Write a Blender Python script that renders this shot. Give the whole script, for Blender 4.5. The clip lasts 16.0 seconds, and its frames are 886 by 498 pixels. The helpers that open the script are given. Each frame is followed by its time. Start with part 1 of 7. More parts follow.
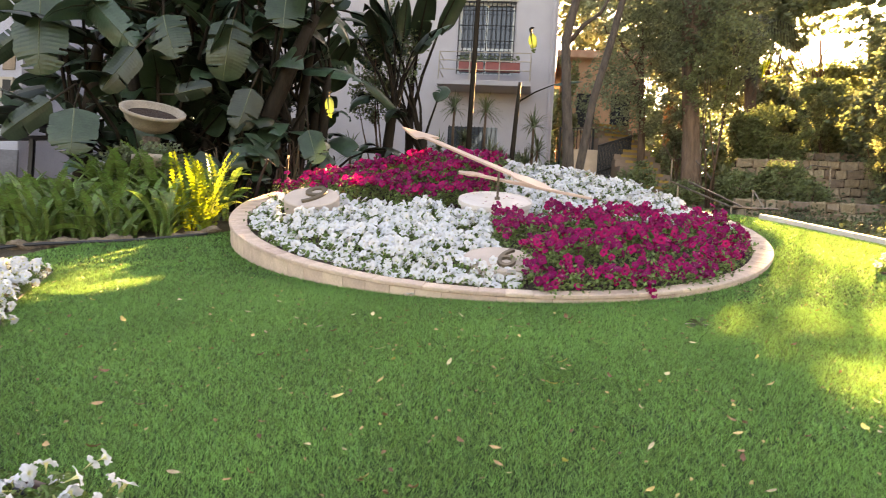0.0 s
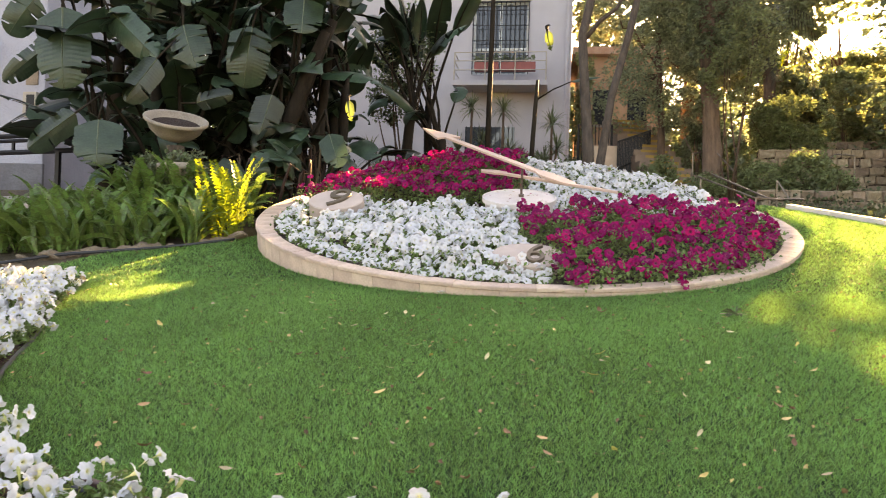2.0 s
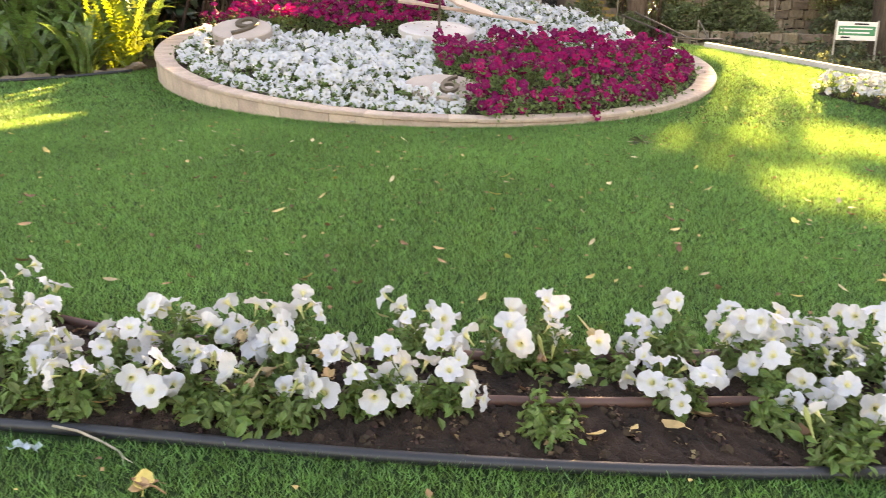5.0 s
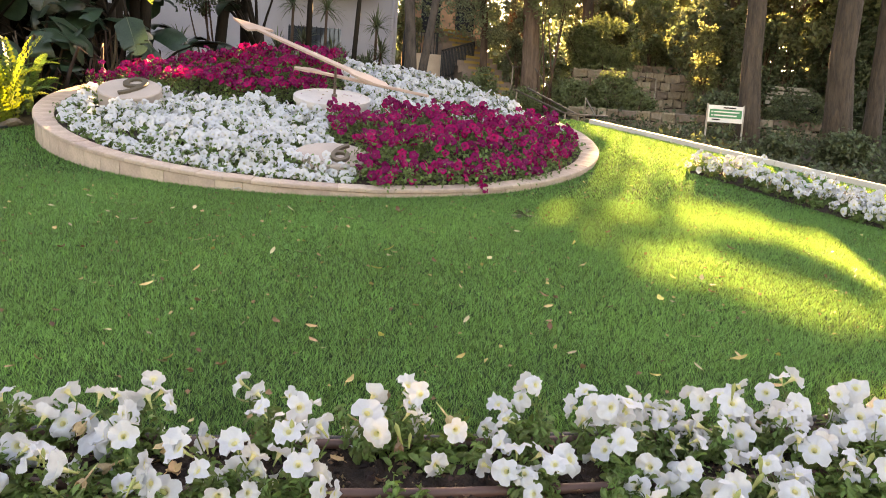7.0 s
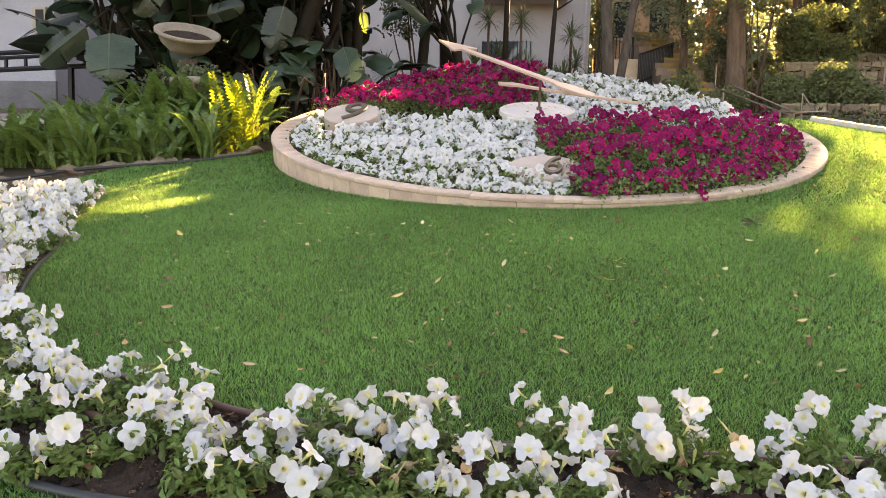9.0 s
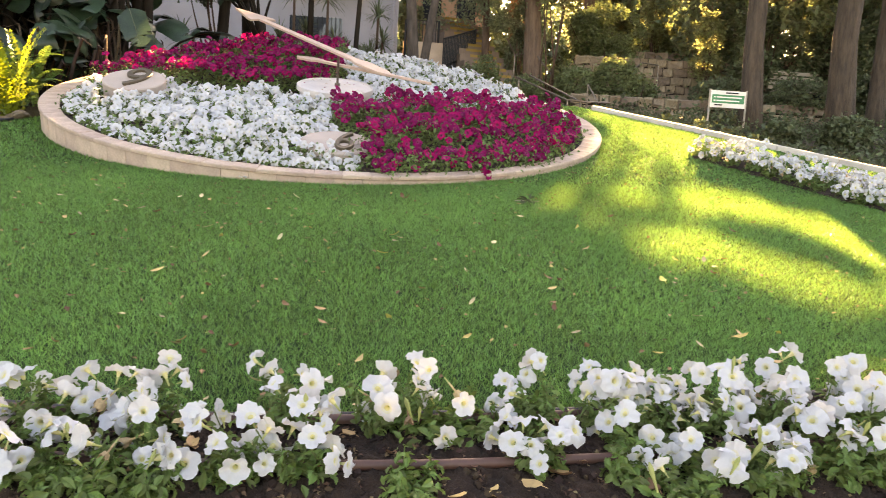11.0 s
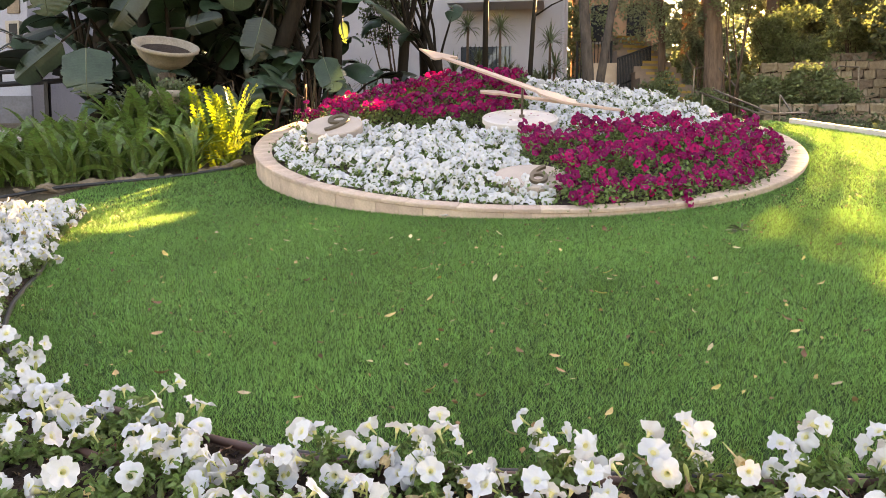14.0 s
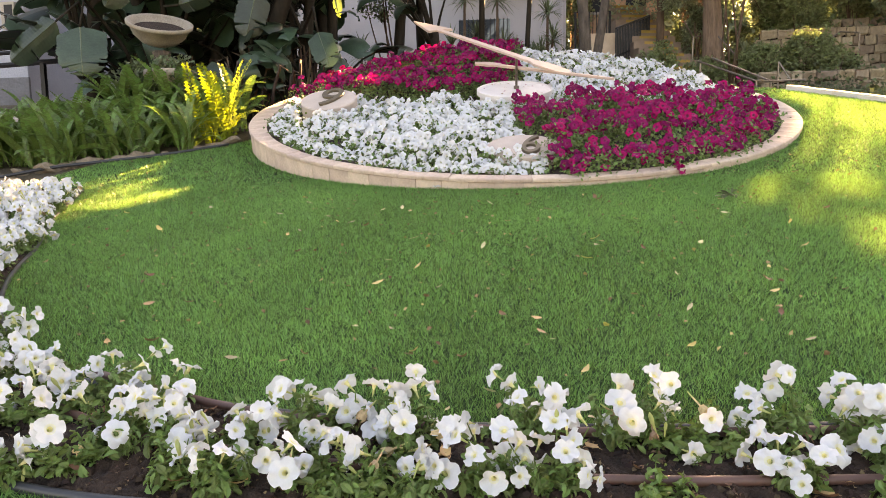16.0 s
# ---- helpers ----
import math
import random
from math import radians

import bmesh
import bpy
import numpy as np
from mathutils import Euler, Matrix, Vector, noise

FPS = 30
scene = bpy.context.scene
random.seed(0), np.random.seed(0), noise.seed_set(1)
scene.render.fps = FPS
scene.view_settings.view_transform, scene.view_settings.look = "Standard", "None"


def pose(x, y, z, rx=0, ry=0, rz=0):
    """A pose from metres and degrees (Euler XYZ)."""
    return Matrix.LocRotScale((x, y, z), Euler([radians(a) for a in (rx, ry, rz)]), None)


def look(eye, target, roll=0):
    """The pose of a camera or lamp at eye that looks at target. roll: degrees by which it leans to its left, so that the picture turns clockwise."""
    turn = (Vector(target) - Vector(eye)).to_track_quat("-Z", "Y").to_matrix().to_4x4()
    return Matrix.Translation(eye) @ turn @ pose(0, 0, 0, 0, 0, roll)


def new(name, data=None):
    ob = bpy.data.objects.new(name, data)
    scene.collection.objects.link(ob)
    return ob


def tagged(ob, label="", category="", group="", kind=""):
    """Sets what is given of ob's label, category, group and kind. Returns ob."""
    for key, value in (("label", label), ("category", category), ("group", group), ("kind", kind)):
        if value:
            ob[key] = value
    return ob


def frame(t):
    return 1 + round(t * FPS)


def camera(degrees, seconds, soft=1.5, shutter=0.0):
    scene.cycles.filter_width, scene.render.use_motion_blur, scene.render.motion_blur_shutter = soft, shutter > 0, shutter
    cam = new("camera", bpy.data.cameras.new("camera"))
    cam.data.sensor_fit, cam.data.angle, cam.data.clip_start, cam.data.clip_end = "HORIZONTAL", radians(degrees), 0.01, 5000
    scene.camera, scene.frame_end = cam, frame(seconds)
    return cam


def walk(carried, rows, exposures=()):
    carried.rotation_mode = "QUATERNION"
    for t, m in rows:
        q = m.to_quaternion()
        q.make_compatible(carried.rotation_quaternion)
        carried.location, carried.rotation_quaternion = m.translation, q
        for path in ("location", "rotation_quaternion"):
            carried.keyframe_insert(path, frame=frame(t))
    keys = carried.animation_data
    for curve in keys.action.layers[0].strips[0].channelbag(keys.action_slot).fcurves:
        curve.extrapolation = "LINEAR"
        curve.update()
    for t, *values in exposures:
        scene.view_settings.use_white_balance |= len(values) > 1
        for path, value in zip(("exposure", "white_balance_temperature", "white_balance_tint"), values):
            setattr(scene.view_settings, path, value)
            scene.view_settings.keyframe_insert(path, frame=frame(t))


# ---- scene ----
cam = camera(62.0, 16.0, soft=0.6, shutter=0.2)
# the lawn climbs away from the camera: its plane is turned into the upright world
SLOPE = pose(0, 0, 0, 7.9, -0.644, 0)
PATH = [
    (0, (0.062, 0.386, 1.267), (-0.185, 2.353, 1.004), 1.8),
    (0.5, (0.078, 0.412, 1.262), (-0.037, 2.4, 1.074), 2.5),
    (1, (0.066, 0.405, 1.252), (-0.042, 2.395, 1.075), 1.9),
    (1.5, (0.022, 0.386, 1.239), (-0.139, 2.369, 1.033), 1.2),
    (2, (-0.04, 0.365, 1.22), (-0.333, 2.327, 0.964), 0.0),
    (2.5, (-0.115, 0.334, 1.198), (-0.567, 2.255, 0.876), -1.1),
    (3, (-0.156, 0.299, 1.171), (-0.709, 2.18, 0.775), -2.2),
    (3.5, (-0.146, 0.309, 1.136), (-0.703, 2.171, 0.661), -2.5),
    (4, (-0.094, 0.349, 1.105), (-0.564, 2.214, 0.559), -2.1),
    (4.5, (-0.013, 0.377, 1.078), (-0.329, 2.257, 0.473), -0.8),
    (5, (0.089, 0.414, 1.04), (0.002, 2.305, 0.395), 1.1),
    (5.2, (0.118, 0.423, 1.033), (0.107, 2.313, 0.376), 1.6),
    (7.3, (0.207, 0.442, 1.15), (0.375, 2.392, 0.738), 3.7),
    (7.5, (0.147, 0.44, 1.177), (0.224, 2.403, 0.805), 3.0),
    (8, (0.009, 0.4, 1.195), (-0.208, 2.359, 0.855), 1.0),
    (8.2, (-0.047, 0.374, 1.185), (-0.385, 2.312, 0.823), -0.1),
    (10.3, (0.013, 0.353, 1.118), (-0.195, 2.274, 0.599), -0.4),
    (10.5, (0.078, 0.366, 1.112), (0.005, 2.298, 0.6), 1.1),
    (11, (0.193, 0.376, 1.095), (0.354, 2.305, 0.592), 3.2),
    (11.5, (0.267, 0.388, 1.096), (0.544, 2.308, 0.607), 3.5),
    (12, (0.239, 0.411, 1.17), (0.522, 2.344, 0.741), 2.2),
    (12.5, (0.11, 0.439, 1.24), (0.224, 2.398, 0.85), 0.6),
    (13, (-0.063, 0.421, 1.241), (-0.148, 2.376, 0.832), -0.1),
    (13.5, (-0.14, 0.392, 1.219), (-0.358, 2.331, 0.782), -0.6),
    (14, (-0.097, 0.386, 1.203), (-0.38, 2.312, 0.747), -1.4),
    (14.5, (-0.053, 0.381, 1.186), (-0.349, 2.3, 0.706), -2.3),
    (15, (-0.043, 0.372, 1.181), (-0.347, 2.286, 0.688), -2.7),
    (15.5, (-0.024, 0.347, 1.184), (-0.328, 2.258, 0.679), -2.7),
    (16, (0.007, 0.339, 1.165), (-0.289, 2.248, 0.648), -2.5),
]
walk(cam, [(t, SLOPE @ look(eye, target, roll)) for t, eye, target, roll in PATH], [(t, stops, 10000, 24) for t, stops in ((0, 4.34), (1, 4.34), (2, 4.26), (5, 4.3), (7.3, 4.12), (8.2, 4.12), (10.3, 4.25), (11.5, 4.25), (12, 4.13), (12.6, 4.13), (13.2, 4.2), (14, 4.3), (16, 4.3))])

# ---- world and sun ----
SUN_AZ, SUN_EL = radians(19.5), radians(22.5)
SUN_DIR = Vector((math.sin(SUN_AZ) * math.cos(SUN_EL), math.cos(SUN_AZ) * math.cos(SUN_EL), math.sin(SUN_EL)))
world = bpy.data.worlds.new("world")
scene.world = world
world.use_nodes = True
wn, wl = world.node_tree.nodes, world.node_tree.links
wn.clear()
sky = wn.new("ShaderNodeTexSky")
sky.sky_type, sky.sun_disc = "NISHITA", False
sky.sun_elevation, sky.sun_rotation = SUN_EL, SUN_AZ
sky.air_density, sky.dust_density, sky.ozone_density = 1.0, 2.0, 1.0
wback = wn.new("ShaderNodeBackground")
wback.inputs["Strength"].default_value = 0.05
wout = wn.new("ShaderNodeOutputWorld")
wl.new(sky.outputs["Color"], wback.inputs["Color"])
wl.new(wback.outputs["Background"], wout.inputs["Surface"])
sun_data = bpy.data.lights.new("sun", "SUN")
sun_data.energy, sun_data.angle, sun_data.color = 5.0, radians(0.6), (1.0, 0.75, 0.39)
sun = new("sun", sun_data)
sun.matrix_world = look(SUN_DIR * 60, (0, 0, 0))

# ---- helpers for meshes and materials ----
rng = np.random.default_rng(7)


KERB_A, KERB_B = Vector((3.25, 11.45, 0)), Vector((8.2, 3.95, 0))   # line of the kerb on the plan


def kerb_side(x, y):
    """Positive on the lawn's side of the kerb."""
    d = KERB_B - KERB_A
    return (d.x * (y - KERB_A.y) - d.y * (x - KERB_A.x)) * -1 / d.length


def lawn_z(x, y):
    """Height of the ground: an even slope that steepens at the clock and eases beyond it."""
    k, k2 = y - 6.6, y - 13.0
    z = 0.0112 * np.clip(x, -12, 14) + 0.1388 * y + 0.0475 * (k + np.sqrt(k * k + 0.5))
    # the planted ground past the kerb lies lower
    past = np.clip(-kerb_side(x, y) / 1.1, 0, 1) * np.clip((17 - y) / 3.5, 0, 1) * (x > 2.0)
    return z - 0.08 * (k2 + np.sqrt(k2 * k2 + 0.5)) - 0.38 * past


def mesh_of(verts, faces, mats=(), index=None, smooth=False):
    me = bpy.data.meshes.new("mesh")
    me.from_pydata([tuple(map(float, v)) for v in verts], [], [tuple(map(int, f)) for f in faces])
    for m in mats:
        me.materials.append(m)
    if index is not None:
        me.polygons.foreach_set("material_index", np.asarray(index, dtype=np.int32))
    if smooth:
        me.polygons.foreach_set("use_smooth", np.ones(len(me.polygons), dtype=bool))
    me.update()
    return me


def quads_mesh(verts, faces, mats, index=None, smooth=False):
    """A large mesh out of numpy arrays: verts n x 3, faces m x k."""
    verts, faces = np.asarray(verts, dtype=np.float32), np.asarray(faces, dtype=np.int32)
    me = bpy.data.meshes.new("mesh")
    me.vertices.add(len(verts))
    me.vertices.foreach_set("co", verts.ravel())
    k = faces.shape[1]
    me.loops.add(faces.size)
    me.loops.foreach_set("vertex_index", faces.ravel())
    me.polygons.add(len(faces))
    me.polygons.foreach_set("loop_start", np.arange(0, faces.size, k, dtype=np.int32))
    me.polygons.foreach_set("loop_total", np.full(len(faces), k, dtype=np.int32))
    for m in mats:
        me.materials.append(m)
    if index is not None:
        me.polygons.foreach_set("material_index", np.asarray(index, dtype=np.int32))
    me.polygons.foreach_set("use_smooth", np.full(len(faces), smooth, dtype=bool))
    me.update(calc_edges=True)
    me.validate()
    return me


def part(name, bm, material, parent=None, label="", smooth=False):
    """Links a bmesh or a mesh as one object under a thing or a part."""
    if isinstance(bm, bpy.types.Mesh):
        me = bm
    else:
        me = bpy.data.meshes.new(name)
        bm.to_mesh(me)
        bm.free()
        if smooth:
            me.polygons.foreach_set("use_smooth", np.ones(len(me.polygons), dtype=bool))
    if material is not None and not len(me.materials):
        me.materials.append(material)
    ob = new(name, me)
    if parent is not None:
        ob.parent = parent
    if label:
        ob["label"] = label
    return ob


def thing(name, m, label, category, group="", kind=""):
    ob = new(name)
    ob.empty_display_size = 0.1
    ob.matrix_basis = m
    return tagged(ob, label, category, group, kind)


def box(bm, x0, y0, z0, x1, y1, z1, bevel=0.0, m=None):
    """Adds a box, bevelled, to bm."""
    made = bmesh.ops.create_cube(bm, size=1.0)["verts"]
    for v in made:
        v.co = Vector(((x0 + x1) / 2 + v.co.x * (x1 - x0), (y0 + y1) / 2 + v.co.y * (y1 - y0), (z0 + z1) / 2 + v.co.z * (z1 - z0)))
    if bevel:
        edges = list({e for v in made for e in v.link_edges})
        made = bmesh.ops.bevel(bm, geom=edges, offset=bevel, segments=2, affect="EDGES", profile=0.6)["verts"]
    if m is not None:
        bmesh.ops.transform(bm, matrix=m, verts=list({v for v in made}))
    return bm


def boxed(*a, **k):
    return box(bmesh.new(), *a, **k)


def tube(bm, points, radii, sides=8, cap=True):
    """A tube along points, with a radius at each."""
    points = [Vector(p) for p in points]
    if not hasattr(radii, "__len__"):
        radii = [radii] * len(points)
    rings, side = [], Vector((1, 0, 0))
    for i, (p, r) in enumerate(zip(points, radii)):
        d = (points[min(i + 1, len(points) - 1)] - points[max(i - 1, 0)]).normalized()
        side = (side - d * side.dot(d))
        if side.length < 1e-4:
            side = d.orthogonal()
        side.normalize()
        up = d.cross(side)
        rings.append([bm.verts.new(p + r * (math.cos(a) * side + math.sin(a) * up)) for a in (2 * math.pi * k / sides for k in range(sides))])
    for a, b in zip(rings, rings[1:]):
        for k in range(sides):
            bm.faces.new((a[k], a[(k + 1) % sides], b[(k + 1) % sides], b[k]))
    if cap:
        bm.faces.new(rings[0][::-1])
        bm.faces.new(rings[-1])
    return bm


def tubed(points, radii, sides=8):
    return tube(bmesh.new(), points, radii, sides)


def lathe(bm, profile, sides=32, m=None):
    """Turns (radius, height) pairs round z."""
    rings = [[bm.verts.new((r * math.cos(2 * math.pi * k / sides), r * math.sin(2 * math.pi * k / sides), z)) for k in range(sides)] for r, z in profile]
    for a, b in zip(rings, rings[1:]):
        for k in range(sides):
            bm.faces.new((a[k], a[(k + 1) % sides], b[(k + 1) % sides], b[k]))
    bm.faces.new(rings[0][::-1])
    bm.faces.new(rings[-1])
    if m is not None:
        bmesh.ops.transform(bm, matrix=m, verts=[v for ring in rings for v in ring])
    return bm


def material(name, base, rough=0.7, vary=0.25, scale=8.0, fine=80.0, bump=0.3, depth=0.01, metal=0.0, clear=0.0, second=None, random_hue=0.0, coords="Object", islands=False, hue=0.06, spec=0.5, stretch=1.0, shine=None):
    """A surface with colour that varies at two scales, and a fine relief."""
    mat = bpy.data.materials.new(name)
    mat.use_nodes = True
    nt = mat.node_tree
    bsdf = nt.nodes["Principled BSDF"]
    bsdf.inputs["Roughness"].default_value = rough
    bsdf.inputs["Metallic"].default_value = metal
    bsdf.inputs["Specular IOR Level"].default_value = spec
    co = nt.nodes.new("ShaderNodeTexCoord")
    n1, n2 = nt.nodes.new("ShaderNodeTexNoise"), nt.nodes.new("ShaderNodeTexNoise")
    n1.inputs["Scale"].default_value, n1.inputs["Detail"].default_value = scale, 6
    n2.inputs["Scale"].default_value, n2.inputs["Detail"].default_value = fine, 4
    place = nt.nodes.new("ShaderNodeMapping")
    place.inputs["Scale"].default_value = (1, 1, stretch)
    nt.links.new(co.outputs[coords], place.inputs["Vector"])
    for n in (n1, n2):
        nt.links.new(place.outputs["Vector"], n.inputs["Vector"])
    ramp = nt.nodes.new("ShaderNodeValToRGB")
    dark = tuple(c * (1 - vary) for c in base)
    light = second or tuple(min(1, c * (1 + vary)) for c in base)
    ramp.color_ramp.elements[0].position, ramp.color_ramp.elements[0].color = 0.3, (*dark, 1)
    ramp.color_ramp.elements[1].position, ramp.color_ramp.elements[1].color = 0.7, (*light, 1)
    mix = nt.nodes.new("ShaderNodeMath")
    mix.operation = "MULTIPLY_ADD"
    mix.inputs[1].default_value, mix.inputs[2].default_value = 0.35, 0.0
    add = nt.nodes.new("ShaderNodeMath")
    add.operation = "MULTIPLY_ADD"
    add.inputs[1].default_value = 0.65
    nt.links.new(n2.outputs["Fac"], mix.inputs[0])
    nt.links.new(n1.outputs["Fac"], add.inputs[0])
    nt.links.new(mix.outputs[0], add.inputs[2])
    nt.links.new(add.outputs[0], ramp.inputs["Fac"])
    colour = ramp.outputs["Color"]
    if random_hue:
        if islands:
            info, out = nt.nodes.new("ShaderNodeNewGeometry"), "Random Per Island"
        else:
            info, out = nt.nodes.new("ShaderNodeObjectInfo"), "Random"
        hsv = nt.nodes.new("ShaderNodeHueSaturation")
        rm = nt.nodes.new("ShaderNodeMapRange")
        rm.inputs["To Min"].default_value, rm.inputs["To Max"].default_value = 1 - random_hue, 1 + random_hue
        nt.links.new(info.outputs[out], rm.inputs["Value"])
        nt.links.new(rm.outputs["Result"], hsv.inputs["Value"])
        rh = nt.nodes.new("ShaderNodeMapRange")
        rh.inputs["To Min"].default_value, rh.inputs["To Max"].default_value = 0.5 - random_hue * hue, 0.5 + random_hue * hue
        nt.links.new(info.outputs[out], rh.inputs["Value"])
        nt.links.new(rh.outputs["Result"], hsv.inputs["Hue"])
        nt.links.new(colour, hsv.inputs["Color"])
        colour = hsv.outputs["Color"]
    nt.links.new(colour, bsdf.inputs["Base Color"])
    if bump:
        b = nt.nodes.new("ShaderNodeBump")
        b.inputs["Strength"].default_value, b.inputs["Distance"].default_value = bump, depth
        nt.links.new(add.outputs[0], b.inputs["Height"])
        nt.links.new(b.outputs["Normal"], bsdf.inputs["Normal"])
    if clear:
        # light that passes through thin leaves and petals
        tr = nt.nodes.new("ShaderNodeBsdfTranslucent")
        mx = nt.nodes.new("ShaderNodeMixShader")
        mx.inputs["Fac"].default_value = clear
        if shine:
            # thin blades pass a yellower light than they reflect
            tint = nt.nodes.new("ShaderNodeMix")
            tint.data_type, tint.blend_type = "RGBA", "MULTIPLY"
            tint.inputs["Factor"].default_value = 1.0
            nt.links.new(colour, tint.inputs["A"])
            tint.inputs["B"].default_value = (*shine, 1)
            nt.links.new(tint.outputs["Result"], tr.inputs["Color"])
        else:
            nt.links.new(colour, tr.inputs["Color"])
        nt.links.new(bsdf.outputs["BSDF"], mx.inputs[1])
        nt.links.new(tr.outputs["BSDF"], mx.inputs[2])
        nt.links.new(mx.outputs["Shader"], nt.nodes["Material Output"].inputs["Surface"])
    return mat


# near-black green: the shade between grass blades is put into this colour
M_TURFSHADE = material("turf", (0.014, 0.038, 0.01), 0.85, 0.3, 1.2, 260, 0.9, 0.02, spec=0.2)
M_BLADE = material("grass_blade", (0.118, 0.286, 0.08), 0.36, 0.28, 0.9, 20, 0, clear=0.42, random_hue=0.65, islands=True, spec=0.5, hue=0.02, shine=(1.5, 1.1, 0.9))
M_SOIL = material("soil", (0.027, 0.0128, 0.0065), 0.95, 0.65, 14, 160, 1.0, 0.03)
M_CLOD = material("soil_crumb", (0.033, 0.017, 0.0105), 0.95, 0.5, 30, 200, 0.5, 0.003, random_hue=0.6, islands=True)
M_BEDSOIL = material("bed_ground", (0.07, 0.052, 0.03), 0.95, 0.5, 2.5, 60, 1.0, 0.04)
M_LIME = material("limestone", (0.46, 0.345, 0.275), 0.75, 0.3, 5, 45, 0.45, 0.006, random_hue=0.12)
M_LIMETOP = material("limestone_disc", (0.43, 0.355, 0.305), 0.75, 0.12, 5, 90, 0.3, 0.004)
M_WHITESTONE = material("pale_disc", (0.60, 0.55, 0.52), 0.6, 0.12, 5, 60, 0.2, 0.003)
M_BRONZE = material("numeral_bronze", (0.105, 0.083, 0.055), 0.55, 0.3, 20, 120, 0.2, 0.002, metal=0.3)
M_HAND = material("hand_paint", (0.52, 0.37, 0.29), 0.45, 0.1, 4, 60, 0.1, 0.002)
M_WHITE = material("white_petal", (0.63, 0.635, 0.65), 0.6, 0.06, 60, 200, 0.15, 0.002, clear=0.3)
M_THROAT = material("petal_throat", (0.66, 0.61, 0.30), 0.6, 0.15, 60, 200, 0, clear=0.25)
M_CREAM = material("petal_cream", (0.66, 0.65, 0.52), 0.6, 0.06, 60, 200, 0, clear=0.3)
M_TUBE = material("flower_tube", (0.42, 0.45, 0.17), 0.6, 0.15, 60, 200, 0, clear=0.3)
M_WILT = material("wilted_petal", (0.42, 0.30, 0.17), 0.8, 0.3, 40, 150, 0.3, 0.003, clear=0.25, random_hue=0.3)
M_CRIMSON = material("crimson_petal", (0.265, 0.0032, 0.08), 0.6, 0.35, 40, 200, 0.1, 0.002, clear=0.3, random_hue=0.5, islands=True, hue=0.025, spec=0.15)
M_EYE = material("crimson_eye", (0.19, 0.002, 0.06), 0.6, 0.2, 40, 200, 0)
M_PETLEAF = material("petunia_leaf", (0.12, 0.19, 0.05), 0.55, 0.25, 30, 150, 0.1, 0.002, clear=0.3, random_hue=0.35, islands=True)
M_WALL = material("white_render", (0.39, 0.37, 0.38), 0.85, 0.1, 1.5, 40, 0.5, 0.02)
M_IRON = material("black_iron", (0.007, 0.007, 0.008), 0.5, 0.3, 30, 150, 0.1, 0.002, spec=0.25)
M_STEEL = material("worn_rail", (0.16, 0.13, 0.105), 0.3, 0.4, 20, 90, 0.1, 0.002, metal=0.7)
M_PALEBARK = material("pale_bark", (0.17, 0.11, 0.075), 0.9, 0.5, 16, 60, 1.0, 0.05, stretch=0.14)
M_GREYBARK = material("grey_bark", (0.075, 0.058, 0.046), 0.9, 0.6, 14, 60, 1.0, 0.04, stretch=0.3)
M_BARK = material("bark", (0.09, 0.054, 0.033), 0.9, 0.55, 16, 60, 1.0, 0.05, stretch=0.16)
M_DARKBARK = material("dark_bark", (0.07, 0.05, 0.034), 0.9, 0.65, 16, 60, 1.0, 0.06, stretch=0.14)
# background haze is put into these two leaf colours, lifted and greyed
M_DARKLEAF = material("dark_foliage", (0.11, 0.14, 0.07), 0.5, 0.3, 3, 30, 0, clear=0.4, random_hue=0.4, islands=True)
M_MIDLEAF = material("hazy_foliage", (0.20, 0.235, 0.14), 0.5, 0.3, 3, 30, 0, clear=0.75, random_hue=0.4, islands=True)
# leaf colour with sunlight put in: brighter and yellower than the dark foliage
M_SUNLEAF = material("sunlit_foliage", (0.21, 0.235, 0.11), 0.5, 0.3, 3, 30, 0, clear=0.6, random_hue=0.35, islands=True)
M_STRELITZIA = material("big_leaf", (0.027, 0.052, 0.027), 0.3, 0.45, 4, 40, 0.3, 0.01, clear=0.18, random_hue=0.6, spec=0.4)
M_STALK = material("leaf_stalk", (0.021, 0.016, 0.011), 0.8, 0.5, 8, 40, 0.6, 0.02, spec=0.15, stretch=0.2)
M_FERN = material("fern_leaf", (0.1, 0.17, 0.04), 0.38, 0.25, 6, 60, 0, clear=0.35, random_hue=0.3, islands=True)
# fern leaf again, with the low sun's glow put into a brighter, yellower colour
M_FERNLIT = material("sunlit_fern_leaf", (0.17, 0.22, 0.02), 0.5, 0.2, 6, 60, 0, clear=0.5, random_hue=0.2, islands=True)
M_ROCK = material("field_stone", (0.23, 0.175, 0.125), 0.9, 0.35, 4, 30, 0.8, 0.03)
M_BOWL = material("weathered_bowl", (0.25, 0.21, 0.165), 0.9, 0.4, 4, 50, 0.6, 0.01)
M_TERRA = material("terracotta", (0.42, 0.21, 0.125), 0.8, 0.25, 3, 50, 0.3, 0.005, second=(0.52, 0.36, 0.26))
# hedge green lifted in colour to stand for the haze and glare over it
M_HEDGE = material("hedge_leaf", (0.15, 0.19, 0.08), 0.5, 0.3, 3, 30, 0, clear=0.4, random_hue=0.35, islands=True)
M_CONCRETE = material("weathered_concrete", (0.36, 0.32, 0.26), 0.9, 0.25, 5, 50, 0.5, 0.01)
M_PLASTIC = material("black_edging", (0.02, 0.022, 0.026), 0.45, 0.3, 10, 80, 0.15, 0.002)
M_PIPE = material("drip_pipe", (0.09, 0.042, 0.032), 0.5, 0.2, 10, 80, 0.1, 0.002)

